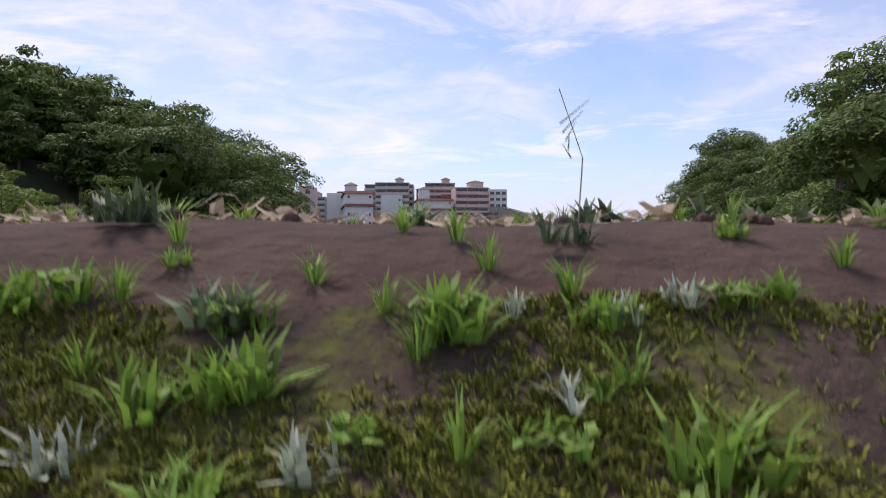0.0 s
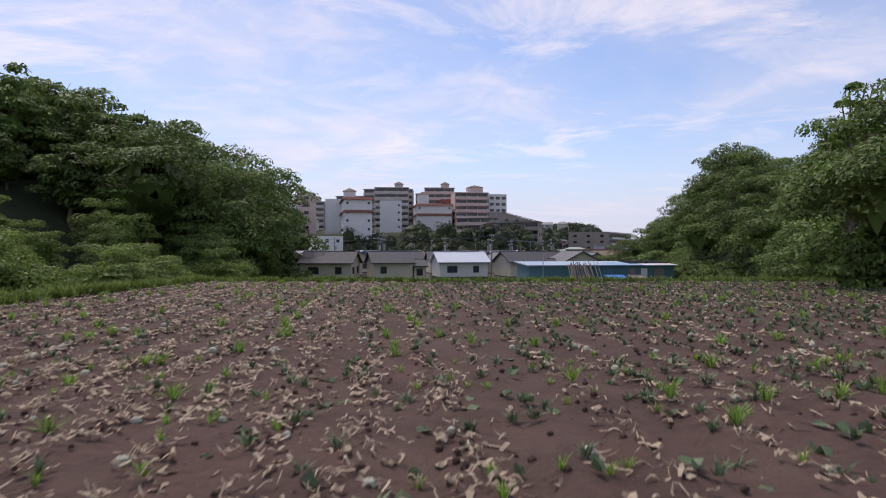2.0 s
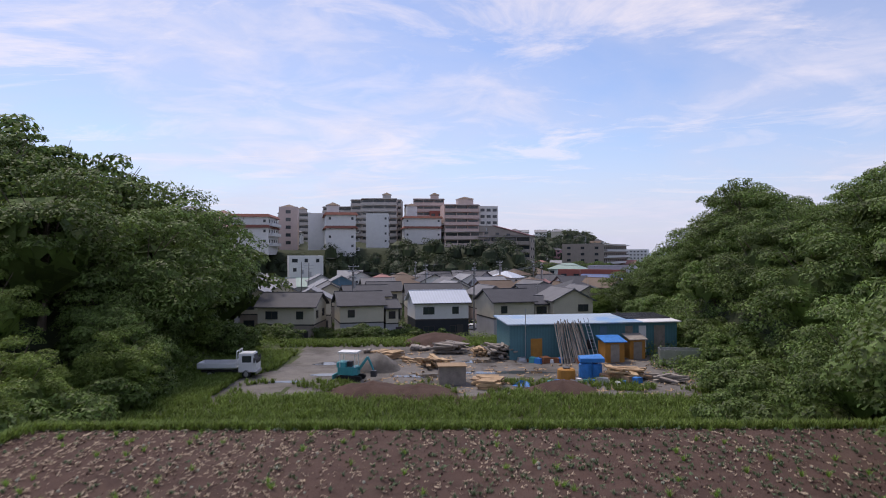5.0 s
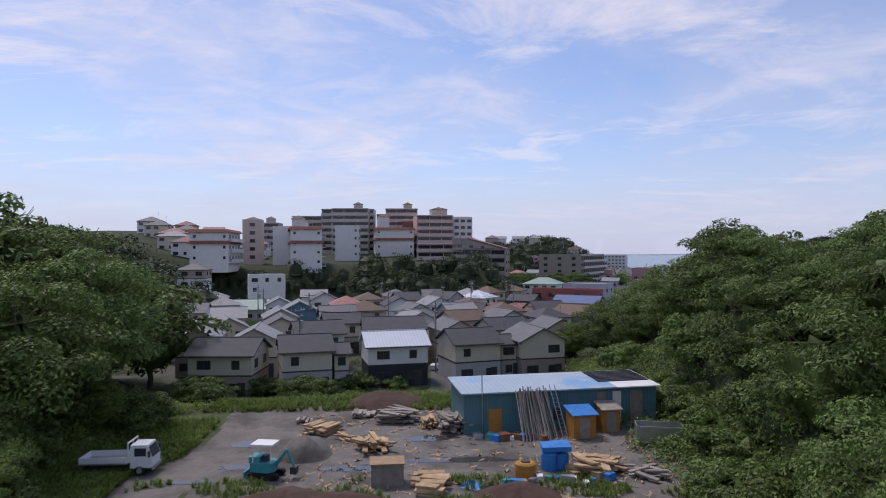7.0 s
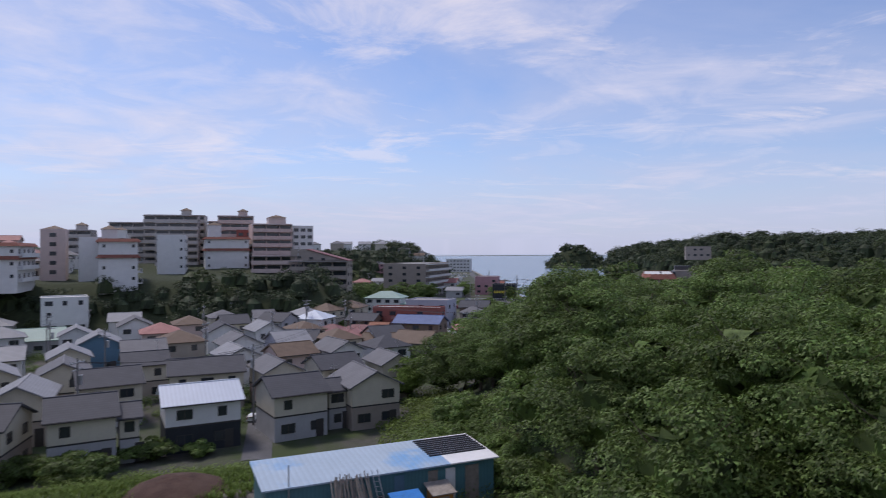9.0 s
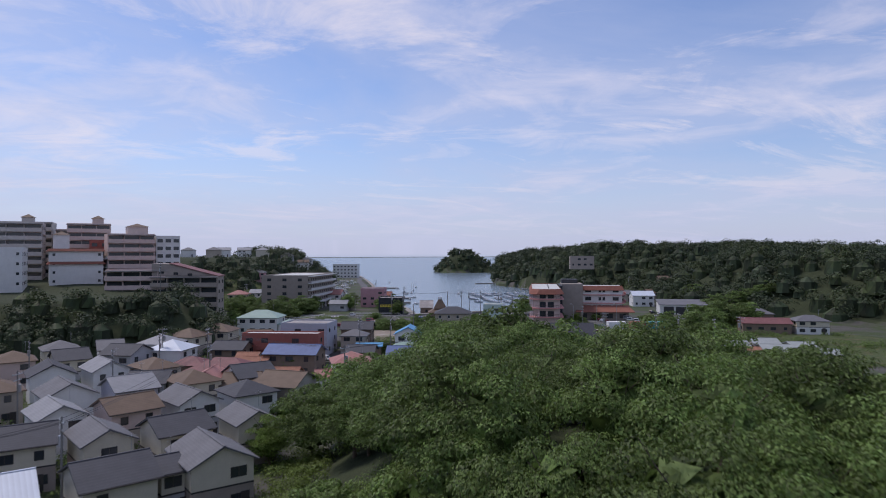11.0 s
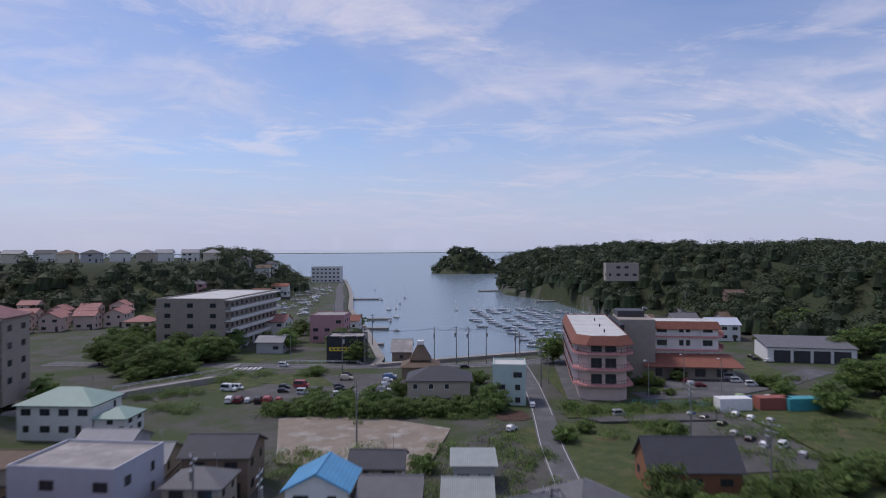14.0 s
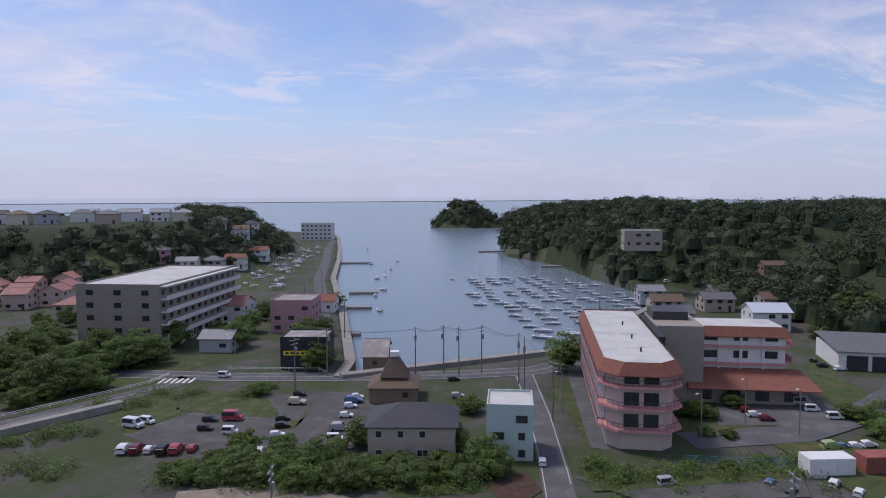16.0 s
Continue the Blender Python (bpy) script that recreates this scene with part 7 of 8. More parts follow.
# ---- the field: stalks, heads and weeds ----
def strips(P, length, width, rise, rng, seg=5):
    """Curled dry leaves lying at P: strips of seg quads."""
    n = len(P)
    a = rng.uniform(0, 2 * math.pi, n)
    d, w = np.stack([np.cos(a), np.sin(a), 0 * a], -1), np.stack([-np.sin(a), np.cos(a), 0 * a], -1)
    L, R, C = length * rng.uniform(0.5, 1.4, n), rise * rng.uniform(0.1, 1.4, n), length * rng.normal(size=n) * 0.30
    tilt = rng.uniform(-0.6, 0.6, n)
    wd = (width * rng.uniform(0.5, 1.4, n))[:, None]
    rail = []
    for i in range(seg + 1):
        s = i / seg
        q = P + d * ((s - 0.5) * L)[:, None] + w * (C * math.sin(math.pi * s * 1.3))[:, None]
        q[:, 2] += R * abs(math.sin(math.pi * (s * 1.35 + 0.1))) + 0.01
        side = (w + d * (C / L * 1.5 * math.cos(math.pi * s * 1.3))[:, None] * -1 + np.array([0, 0, 1]) * tilt[:, None]) * wd * (0.35 + math.sin(math.pi * (0.12 + s * 0.76))) * 0.5
        rail.append((q - side, q + side))
    return np.concatenate([np.stack([rail[i][0], rail[i][1], rail[i + 1][1], rail[i + 1][0]], 1) for i in range(seg)])


def blades(P, count, height, spread, rng, width=0.012):
    """Tufts of grass blades at P, each blade of two quads."""
    P = np.repeat(P, count, axis=0)
    n = len(P)
    a = rng.uniform(0, 2 * math.pi, n)
    o = np.stack([np.cos(a), np.sin(a), 0 * a], -1)
    t = np.stack([-np.sin(a), np.cos(a), 0 * a], -1)
    h = height * rng.uniform(0.4, 1.3, n)[:, None]
    sp = spread * rng.uniform(0.2, 1.3, n)[:, None]
    w = width * rng.uniform(0.6, 1.4, n)[:, None]
    b = P + o * sp * 0.25
    m = b + o * sp * 0.35 + np.array([0, 0, 0.62]) * h
    e = b + o * sp * 1.0 + np.array([0, 0, 0.95]) * h
    return np.concatenate([np.stack([b - t * w, b + t * w, m + t * w, m - t * w], 1), np.stack([m - t * w, m + t * w, e + t * w * 0.15, e - t * w * 0.15], 1)])


def balls(P, r, rng):
    """Small uneven heads of 18 quads."""
    n = len(P)
    R = (r * rng.uniform(0.6, 1.3, n))[:, None]
    k, Q = 6, []
    lv = [(-0.5, 0.75), (0.1, 1.0), (0.62, 0.75), (0.95, 0.2)]
    ph = rng.uniform(0, 6.28, n)[:, None]
    def ring(l, j):
        z, q = lv[l]
        a = ph + 2 * math.pi * j / k
        return P + R * np.concatenate([np.cos(a) * q, np.sin(a) * q, z + 0 * a], 1)
    for l in range(3):
        for j in range(k):
            Q.append(np.stack([ring(l, j), ring(l, j + 1), ring(l + 1, j + 1), ring(l + 1, j)], 1))
    return np.concatenate(Q)


M_STRAW = mat("dry_leaf", (0.41, 0.325, 0.235), 0.85, 0.25, 4, island=0.4, translucent=0.2)
M_HEAD = mat("pale_head", (0.36, 0.37, 0.28), 0.7, 0.25, 6, island=0.3)
M_WEED = mat("weed", (0.20, 0.33, 0.06), 0.6, 0.25, 3, island=0.4, translucent=0.35)
M_WEEDB = mat("crop_leaf", (0.105, 0.15, 0.075), 0.6, 0.25, 3, island=0.4, translucent=0.2)
M_TALLG = mat("tall_grass", (0.15, 0.215, 0.045), 0.7, 0.3, 0.6, island=0.4, translucent=0.3)
FR = np.random.RandomState(91)


def spots(n, x0, x1, y0, y1, keep=None):
    X, Y = FR.uniform(x0, x1, n), FR.uniform(y0, y1, n)
    if keep is not None:
        k = keep(X, Y)
        X, Y = X[k], Y[k]
    return np.stack([X, Y, land(X, Y)], -1)


def off_track(X, Y):
    c = 1.6 + (Y - 12) * -0.045
    wheel = (np.abs(np.abs(X - c) - 0.55) < 0.20)
    rowp = np.abs(((X + 0.10 * Y) / 0.9) % 1.0 - 0.25) < 0.34
    patch = 0.62 - 0.35 * np.tanh((X + 1) / 4) + 0.25 * np.sin(X * 0.7 + 1) * np.sin(Y * 0.31)
    return ~wheel & (FR.uniform(size=len(X)) < np.clip(patch, 0.25, 1)) & (rowp | (FR.uniform(size=len(X)) < 0.30))


def stuff(name, V, material, label, category):
    return tagged(new(name, quad_mesh(name, V, [material])), label, category, kind="stuff")


stuff("dry_leaves", np.concatenate([strips(spots(38000, -13.6, 30, 2.6, 39.5, off_track), 0.15, 0.034, 0.05, FR), strips(spots(3800, -9, 6, 2.5, 12, off_track), 0.22, 0.016, 0.07, FR), strips(spots(15000, -13.6, 30, 2.6, 39.5, off_track), 0.12, 0.035, 0.03, FR, 3)]), M_STRAW,
      "dry straw-coloured curled leaves on dark soil", "crop stubble")
stuff("crop_heads", balls(spots(1500, -13.6, 30, 2.6, 39.5, off_track), 0.062, FR), M_HEAD, "pale withered vegetable heads left in rows", "crop stubble")
stuff("weeds", np.concatenate([blades(spots(430, -13.6, 30, 3.4, 39.5), 34, 0.20, 0.16, FR, 0.009), blades(spots(34, -3, 3.5, 1.0, 2.7), 26, 0.10, 0.07, FR, 0.004),
                               blades(spots(130, -6, 8, 2.6, 12), 22, 0.11, 0.08, FR, 0.005)]), M_WEED, "bright green weeds sprouting in the field", "weeds")
stuff("crop_plants", np.concatenate([blades(spots(5200, -13, 30, 3, 39.5, lambda X, Y: FR.uniform(size=len(X)) < np.clip(0.5 + 0.3 * np.tanh((X - 2) / 4) + Y * 0.006, 0, 1)), 14, 0.11, 0.12, FR, 0.014),
                                     strips(spots(4200, -13, 30, 3, 39.5, lambda X, Y: FR.uniform(size=len(X)) < 0.45 + 0.35 * np.tanh((X - 3) / 5)), 0.16, 0.07, 0.10, FR, 3)]), M_WEEDB, "grey-green leafy crop remains", "crop plants")
stuff("clods", balls(spots(9000, -13.8, 30, 2.5, 39.5), 0.036, FR), M_SOIL, "dark crumbly clods of ploughed soil", "soil")
moss = mat("moss", (0.17, 0.18, 0.03), 0.95, 0.35, 5, island=0.4)
stuff("moss", blades(spots(24000, -2.6, 2.6, 0.6, 1.75, lambda X, Y: np.sin(X * 5) + np.sin(Y * 7 + X * 2) > -0.5 + 1.2 * (Y - 1.1) + FR.normal(size=len(X)) * 0.7), 5, 0.022, 0.025, FR, 0.003), moss, "low green moss on the soil bank", "moss")
stuff("grass", np.concatenate([blades(spots(3200, -17.5, -13.2, 4, 47), 14, 0.42, 0.28, FR, 0.02), blades(spots(3600, -16, 26, 39.4, 42.5), 12, 0.36, 0.25, FR, 0.02),
                               blades(spots(7500, -20, 27, 42.5, 61), 12, 0.5, 0.34, FR, 0.026), blades(spots(2200, -24, -14, 58, 69), 14, 0.5, 0.34, FR, 0.03)]), M_TALLG, "tall bright grass on the banks round the field", "grass")
for x, y, h3 in ((0.02, 1.6, 0.13), (-0.52, 1.65, 0.11), (-1.0, 1.75, 0.10), (-0.40, 0.98, 0.10), (0.42, 1.6, 0.08), (0.40, 0.95, 0.11), (-0.60, 0.92, 0.07), (0.75, 1.7, 0.07), (-0.15, 1.25, 0.05), (0.22, 1.2, 0.06)):
    tuft = empty("weed_tuft", pose(x, y, ground(x, y)), "bright green leafy weed on the soil bank", "weed", "weeds on the bank")
    part("leaves", quad_mesh("leaves", np.concatenate([blades(np.zeros((5, 3)) + FR.normal(size=(5, 3)) * np.array([0.03, 0.03, 0]), 9, h3, h3 * 0.7, FR, 0.006), strips(FR.normal(size=(10, 3)) * np.array([0.04, 0.04, 0]) + np.array([0, 0, h3 * 0.4]), h3, 0.016, h3 * 0.3, FR, 4)]), [M_WEED]), None, tuft)
M_PALE = mat("pale_leaf", (0.42, 0.47, 0.36), 0.65, 0.2, 4, island=0.3, translucent=0.2)
for x, y, h3, n3, m3, lb in ((-0.55, 1.36, 0.15, 9, M_WEED, "broad bright green weed on the soil bank"), (-0.44, 1.42, 0.16, 7, M_WEED, "broad bright green weed on the soil bank"), (0.50, 1.16, 0.15, 8, M_WEED, "tall bright grass tuft on the soil bank"),
                             (0.04, 1.58, 0.17, 8, M_WEED, "spreading bright green weed on the soil bank"), (-0.60, 1.68, 0.14, 8, M_WEEDB, "grey-green leafy plant on the soil bank"), (-1.12, 1.70, 0.13, 9, M_WEED, "leafy green weed on the soil bank"),
                             (-0.74, 1.18, 0.11, 5, M_PALE, "pale withered leaf plant on the soil bank"), (-0.27, 1.18, 0.10, 4, M_PALE, "pale withered leaf plant on the soil bank"), (0.44, 1.62, 0.09, 6, M_PALE, "pale green sprig on the soil bank"),
                             (0.26, 1.34, 0.08, 4, M_PALE, "pale green sprig on the soil bank"), (0.36, 1.36, 0.07, 4, M_WEED, "small green weed on the soil bank"), (0.62, 1.70, 0.09, 5, M_PALE, "pale green sprig on the soil bank"), (0.18, 1.66, 0.08, 4, M_PALE, "pale green sprig on the soil bank"),
                             (0.90, 1.75, 0.10, 5, M_WEED, "small green weed on the soil bank"), (-0.42, 1.12, 0.10, 6, M_WEED, "small green weed on the soil bank"), (-1.08, 2.35, 0.16, 9, M_WEEDB, "dark green leafy plant on the bank's crest"), (-0.80, 1.95, 0.08, 4, M_WEED, "small green weed on the soil bank"),
                             (0.38, 2.1, 0.12, 5, M_WEEDB, "dark green leafy plant on the bank's crest"), (0.95, 2.2, 0.10, 5, M_WEED, "small green weed on the bank's crest")):
    tuft = empty("weed_tuft", pose(x, y, ground(x, y)), lb, "weed", "weeds on the bank")
    base3 = np.zeros((n3, 3)) + FR.normal(size=(n3, 3)) * np.array([h3 * 0.35, h3 * 0.35, 0])
    part("leaves", quad_mesh("leaves", np.concatenate([blades(base3, 5, h3 * 0.8, h3 * 0.6, FR, h3 * 0.055), blades(base3, 3, h3 * 0.5, h3 * 0.7, FR, h3 * 0.085)]), [m3]), None, tuft)
weed_stalk = empty("weed_stalk", pose(0.47, 2.3, ground(0.47, 2.3)), "thin dry grass stalk with sparse seed heads", "weed")
part("stem", Shape().rod((0, 0, -0.05), (0.02, 0, 0.25), 0.003, n=4).rod((0.02, 0, 0.25), (-0.06, 0.02, 0.5), 0.002, n=4), M_STRAW, weed_stalk)
for k in range(5):
    part("seed_head", Shape().rod((-0.02 - 0.01 * k, 0, 0.25 + 0.03 * k), (-0.05 + 0.025 * k, 0.01, 0.30 + 0.04 * k), 0.004, 0.001, 4), M_WEED, weed_stalk)

# ---- the builder's yard ----
YZ = -3.0
M_TEAL = mat("shed_teal", (0.085, 0.205, 0.235), 0.55, 0.15, 0.6, bands=("X", 0.3, 0.02), wear=(0.13, 0.24, 0.26))
M_ORANGE = mat("ply_orange", (0.42, 0.20, 0.045), 0.75, 0.2, 1.2, wear=(0.32, 0.17, 0.06))
M_SHEDROOF = mat("shed_roof", (0.38, 0.47, 0.55), 0.5, 0.1, 0.4, bands=("X", 0.45, 0.02), second=(0.16, 0.36, 0.62), sfac=0.35, sscale=0.16)
M_TARP = mat("blue_tarp", (0.03, 0.20, 0.55), 0.5, 0.2, 2, 0.6, 6)
M_TEALP = mat("teal_paint", (0.05, 0.30, 0.33), 0.45, 0.15, 1.5, wear=(0.10, 0.22, 0.22))

shed = empty("workshop_shed", pose(10.4, 78.4, YZ, 0, 0, 8.8), "long teal corrugated workshop shed with pale blue roof", "shed")
part("wall", Shape().extrude_x([(0, 0), (0, 3.5), (5.4, 3.8), (5.4, 0)], 0, 18.2), M_TEAL, shed)
part("roof", Shape().slab([(-0.3, -0.4, 3.64), (14.2, -0.4, 3.64), (14.2, 5.8, 3.98), (-0.3, 5.8, 3.98)], 0.12), M_SHEDROOF, shed)
part("roof", Shape().slab([(14.2, -0.4, 3.64), (18.5, -0.4, 3.64), (18.5, 5.8, 3.98), (14.2, 5.8, 3.98)], 0.10), M_WHITE, shed, "white roof panels with bare dark battens")
for k in range(9):
    part("roof_batten", Shape().box(13.2, 18.3, 1.6 + k * 0.45, 1.75 + k * 0.45, 3.68 + k * 0.025, 3.86 + k * 0.025), M_DARK, shed)
part("door", Shape().box(2.2, 3.4, -0.09, -0.03, 0, 2.1), M_ORANGE, shed, "orange plywood door")
for x, w, m, l in ((8.2, 0.6, M_DARK, "dark window"), (12.4, 0.8, M_WOODG, "plywood panel"), (13.9, 0.8, M_WHITE, "pale panel"), (9.6, 0.8, MATS["wall_blue"], "blue panel"), (15.6, 1.2, M_WOODG, "plywood panel")):
    part("panel", Shape().box(x, x + w, -0.08, -0.02, 0.9 if w < 0.7 else 0.4, 1.9 if w < 0.7 else 3.2), m, shed, l)
part("flue", Shape().rod((1.6, -0.2, 0), (1.6, -0.2, 5.2), 0.05, n=6), M_STEEL, shed)


def lean(x, y, n, label):
    e = empty("pole_stack", pose(x, y, YZ, 0, 0, 8.8), label, "pole stack")
    r = random.Random(n)
    for k in range(n):
        a = -1.6 + 3.2 * k / n
        part("pole", Shape().rod((a * 1.05 + r.uniform(-.1, .1), -1.3 + r.uniform(-.3, .4), 0), (a * 0.8 + r.uniform(-.25, .25), 1.35, 3.6 + r.uniform(-0.6, 0.5)), 0.06, 0.05, 5), M_WOODG, e)
    return e


lean(16.7, 77.6, 30, "stack of long grey poles leaning on the shed")
ladder = empty("ladder", pose(18.8, 77.9, YZ, 0, 0, 8.8), "long aluminium ladder leaning on the shed", "ladder")
for x in (-0.22, 0.22):
    part("stile", Shape().rod((x, -1.2, 0), (x - 0.5, 0.9, 4.2), 0.035, n=5), M_STEEL, ladder)
for k in range(12):
    t = (k + 0.7) / 13
    part("rung", Shape().rod((-0.22 - 0.5 * t, -1.2 + 2.1 * t, 4.2 * t), (0.22 - 0.5 * t, -1.2 + 2.1 * t, 4.2 * t), 0.02, n=4), M_STEEL, ladder)


def hut(x, y, w, d, h, roofm, label, turn=8.8):
    e = empty("hut", pose(x, y, YZ, 0, 0, turn), label, "hut", "plywood huts")
    part("wall", Shape().box(-w / 2, w / 2, 0, d, 0, h), M_ORANGE, e)
    part("roof", Shape().slab([(-w / 2 - 0.2, -0.25, h + 0.08), (w / 2 + 0.2, -0.25, h + 0.08), (w / 2 + 0.2, d + 0.2, h + 0.5), (-w / 2 - 0.2, d + 0.2, h + 0.5)], 0.08), roofm, e)
    part("door", Shape().box(-0.45, 0.45, -0.05, 0.01, 0.05, h - 0.2), M_WOODG, e)
    return e


hut(20.6, 76.6, 2.0, 1.8, 2.0, M_TARP, "orange plywood hut with blue roof")
hut(23.4, 78.4, 1.6, 1.4, 2.0, M_WOODG, "small orange plywood hut with grey roof")


def lumber(x, y, n, w, l, turn, material, label, mess=0.0, seed=1):
    e = empty("lumber_pile", pose(x, y, YZ, 0, 0, turn), label, "lumber pile", "lumber piles")
    r = random.Random(seed)
    per = 5
    for k in range(n):
        j, i = divmod(k, per)
        z = 0.05 + j * 0.17
        m = pose((i - 2) * w / 5 + r.uniform(-0.1, 0.1) * (1 + 4 * mess), r.uniform(-0.3, 0.3) * (1 + 3 * mess), z, r.uniform(-9, 9) * mess, r.uniform(-9, 9) * mess, r.uniform(-3, 3) + r.uniform(-50, 50) * mess)
        b = Shape().box(-w / 11, w / 11, -l / 2 * r.uniform(0.7, 1), l / 2 * r.uniform(0.7, 1), 0, 0.14)
        part("plank", b, material, e, at=m)
    return e


lumber(-2.1, 79.9, 20, 2.6, 2.6, -30, M_WOOD, "stack of fresh sawn timber planks", 0.15, 1)
lumber(2.8, 74.8, 24, 2.4, 2.6, 20, M_WOOD, "heap of pale timber offcuts", 0.7, 2)
lumber(0.4, 77.5, 10, 1.2, 1.2, 60, M_WOOD, "small heap of timber offcuts", 0.7, 3)
lumber(7.8, 81.6, 22, 1.8, 2.0, 0, M_WOOD, "stack of reddish timber baulks", 0.2, 4)
lumber(4.5, 83.5, 30, 2.6, 3.0, 70, M_WOODG, "heap of weathered grey boards", 0.5, 5)
lumber(9.6, 80.2, 40, 2.4, 3.4, 10, M_WOODG, "tall heap of weathered boards beside the shed", 0.4, 6)
lumber(7.2, 65.8, 18, 3.8, 2.0, 80, M_WOOD, "low rows of timber on bearers", 0.3, 7)
lumber(19.3, 68.4, 26, 3.2, 2.2, 35, M_WOOD, "scattered heap of broken planks", 0.9, 8)
lumber(22.4, 67.6, 14, 2.0, 1.8, 80, M_WOODG, "heap of grey scrap boards", 1.0, 9)
lumber(1.2, 85.5, 12, 2.2, 2.0, 0, M_WOODG, "stack of dark weathered timber", 0.1, 10)
lumber(-4.2, 83.5, 8, 1.4, 1.4, 0, M_WOODG, "small dark timber stack", 0.1, 11)
crate = empty("timber_box", pose(4.3, 66.7, YZ, 0, 0, 4), "large square timber formwork box", "box")
for q in ((-1.1, 1.1, -0.8, -0.7), (-1.1, 1.1, 0.7, 0.8), (-1.1, -1.0, -0.7, 0.7), (1.0, 1.1, -0.7, 0.7)):
    part("panel", Shape().box(*q, 0, 1.5), M_WOODG, crate)
part("lid", Shape().box(-1.2, 1.2, -0.9, 0.9, 1.5, 1.58), M_WOOD, crate)


def drum(name, x, y, r, h, m, label, cap=None):
    e = empty(name, pose(x, y, YZ), label, "tank", "yard tanks")
    prof = [(0, r * 0.96), (h * 0.08, r), (h * 0.5, r * 1.02), (h * 0.9, r), (h, r * 0.8)]
    s = Shape()
    for (z0, r0), (z1, r1) in zip(prof[:-1], prof[1:]):
        s.rod((0, 0, z0), (0, 0, z1), r0, r1, 14)
    part("body", s, m, e)
    part("lid", Shape().rod((0, 0, h), (0, 0, h + 0.08), r * 0.45, n=10), cap or M_DARK, e)
    return e


drum("water_tank", 14.0, 67.4, 0.75, 1.1, M_ORANGE, "round yellow plastic water tank")
drum("barrel", 16.0, 69.0, 0.6, 1.3, M_TARP, "blue plastic barrel in the yard")
drum("barrel", 16.9, 69.3, 0.6, 1.2, M_TARP, "blue plastic barrel in the yard")
tagged(part("tarpaulin", Shape().slab([(15.4, 68.4, YZ + 1.75), (17.6, 68.7, YZ + 1.7), (17.5, 70.0, YZ + 1.9), (15.5, 69.8, YZ + 1.8)], 0.35), M_TARP), "blue tarpaulin over the barrels", "tarpaulin")
tagged(part("tarpaulin", Shape().add([(9.2, 65.6, YZ), (10.6, 64.9, YZ), (11.0, 66.0, YZ), (9.6, 66.6, YZ), (9.9, 65.7, YZ + 0.45), (10.4, 65.8, YZ + 0.35)], [(3, 2, 1, 0), (0, 1, 5, 4), (1, 2, 5), (2, 3, 4, 5), (3, 0, 4)]), M_TARP),
       "crumpled blue tarpaulin on the ground", "tarpaulin")
skip = empty("skip_container", pose(26.4, 75.0, YZ, 0, 0, -12), "open grey steel skip container", "skip")
for q in ((-1.9, 1.9, -0.95, -0.87), (-1.9, 1.9, 0.87, 0.95), (-1.9, -1.82, -0.87, 0.87), (1.82, 1.9, -0.87, 0.87), (-1.82, 1.82, -0.87, 0.87)):
    part("side", Shape().box(*q, 0.25, 1.6 if q != (-1.82, 1.82, -0.87, 0.87) else 0.35), M_STEEL, skip)
for x in (-1.5, -0.5, 0.5, 1.5):
    part("rib", Shape().box(x - 0.06, x + 0.06, -1.02, -0.955, 0.25, 1.55), M_STEEL, skip)
    part("foot", Shape().box(x - 0.1, x + 0.1, -0.8, 0.8, 0, 0.25), M_DARK, skip)
JR = random.Random(15)
for k in range(26):
    x, y = (11.5 + k * 0.55, 77.0 + JR.uniform(-0.6, 0.3)) if k < 12 else (12.5 + (k - 12) * 0.6, 66.2 + JR.uniform(-0.7, 0.8))
    m = JR.choice([M_STEEL, M_RUST, M_WHITE, M_TARP, M_WOOD, M_WOODG, M_TEALP])
    w = JR.uniform(0.25, 0.6)
    tagged(part("scrap_box", Shape().add([(-w, -w * .7, 0), (w, -w * .7, 0), (w, w * .7, 0), (-w, w * .7, 0), (-w * .8, -w * .5, w), (w * .9, -w * .6, w * .9), (w * .8, w * .6, w * 1.1), (-w * .9, w * .6, w)],
                                         [(0, 3, 2, 1), (4, 5, 6, 7), (0, 1, 5, 4), (1, 2, 6, 5), (2, 3, 7, 6), (3, 0, 4, 7)]), m, at=pose(x, y, YZ, 0, 0, JR.uniform(0, 180))), "battered box of scrap on the gravel", "scrap", "yard scrap")

truck = empty("tipper_truck", pose(-15.1, 69.8, YZ, 0, 0, 2), "white flatbed tipper truck parked by the wood", "truck")
part("chassis", Shape().box(-2.4, 2.3, -0.4, 0.4, 0.45, 0.65), M_DARK, truck)
part("cab", Shape().extrude_x([(-0.9, 0.55), (0.9, 0.55), (0.9, 1.3), (0.8, 2.15), (-0.8, 2.15), (-0.9, 1.3)], 0.95, 2.15).add(
    [(2.15, -0.9, 0.55), (2.45, -0.88, 0.55), (2.45, -0.88, 1.25), (2.15, -0.8, 2.1), (2.15, 0.9, 0.55), (2.45, 0.88, 0.55), (2.45, 0.88, 1.25), (2.15, 0.8, 2.1)],
    [(0, 1, 2, 3), (7, 6, 5, 4), (0, 4, 5, 1), (1, 5, 6, 2), (2, 6, 7, 3), (3, 7, 4, 0)]), PAINT["white"], truck)
part("windscreen", Shape().slab([(2.47, -0.75, 1.3), (2.47, 0.75, 1.3), (2.2, 0.7, 2.02), (2.2, -0.7, 2.02)], 0.02), M_GLASS, truck)
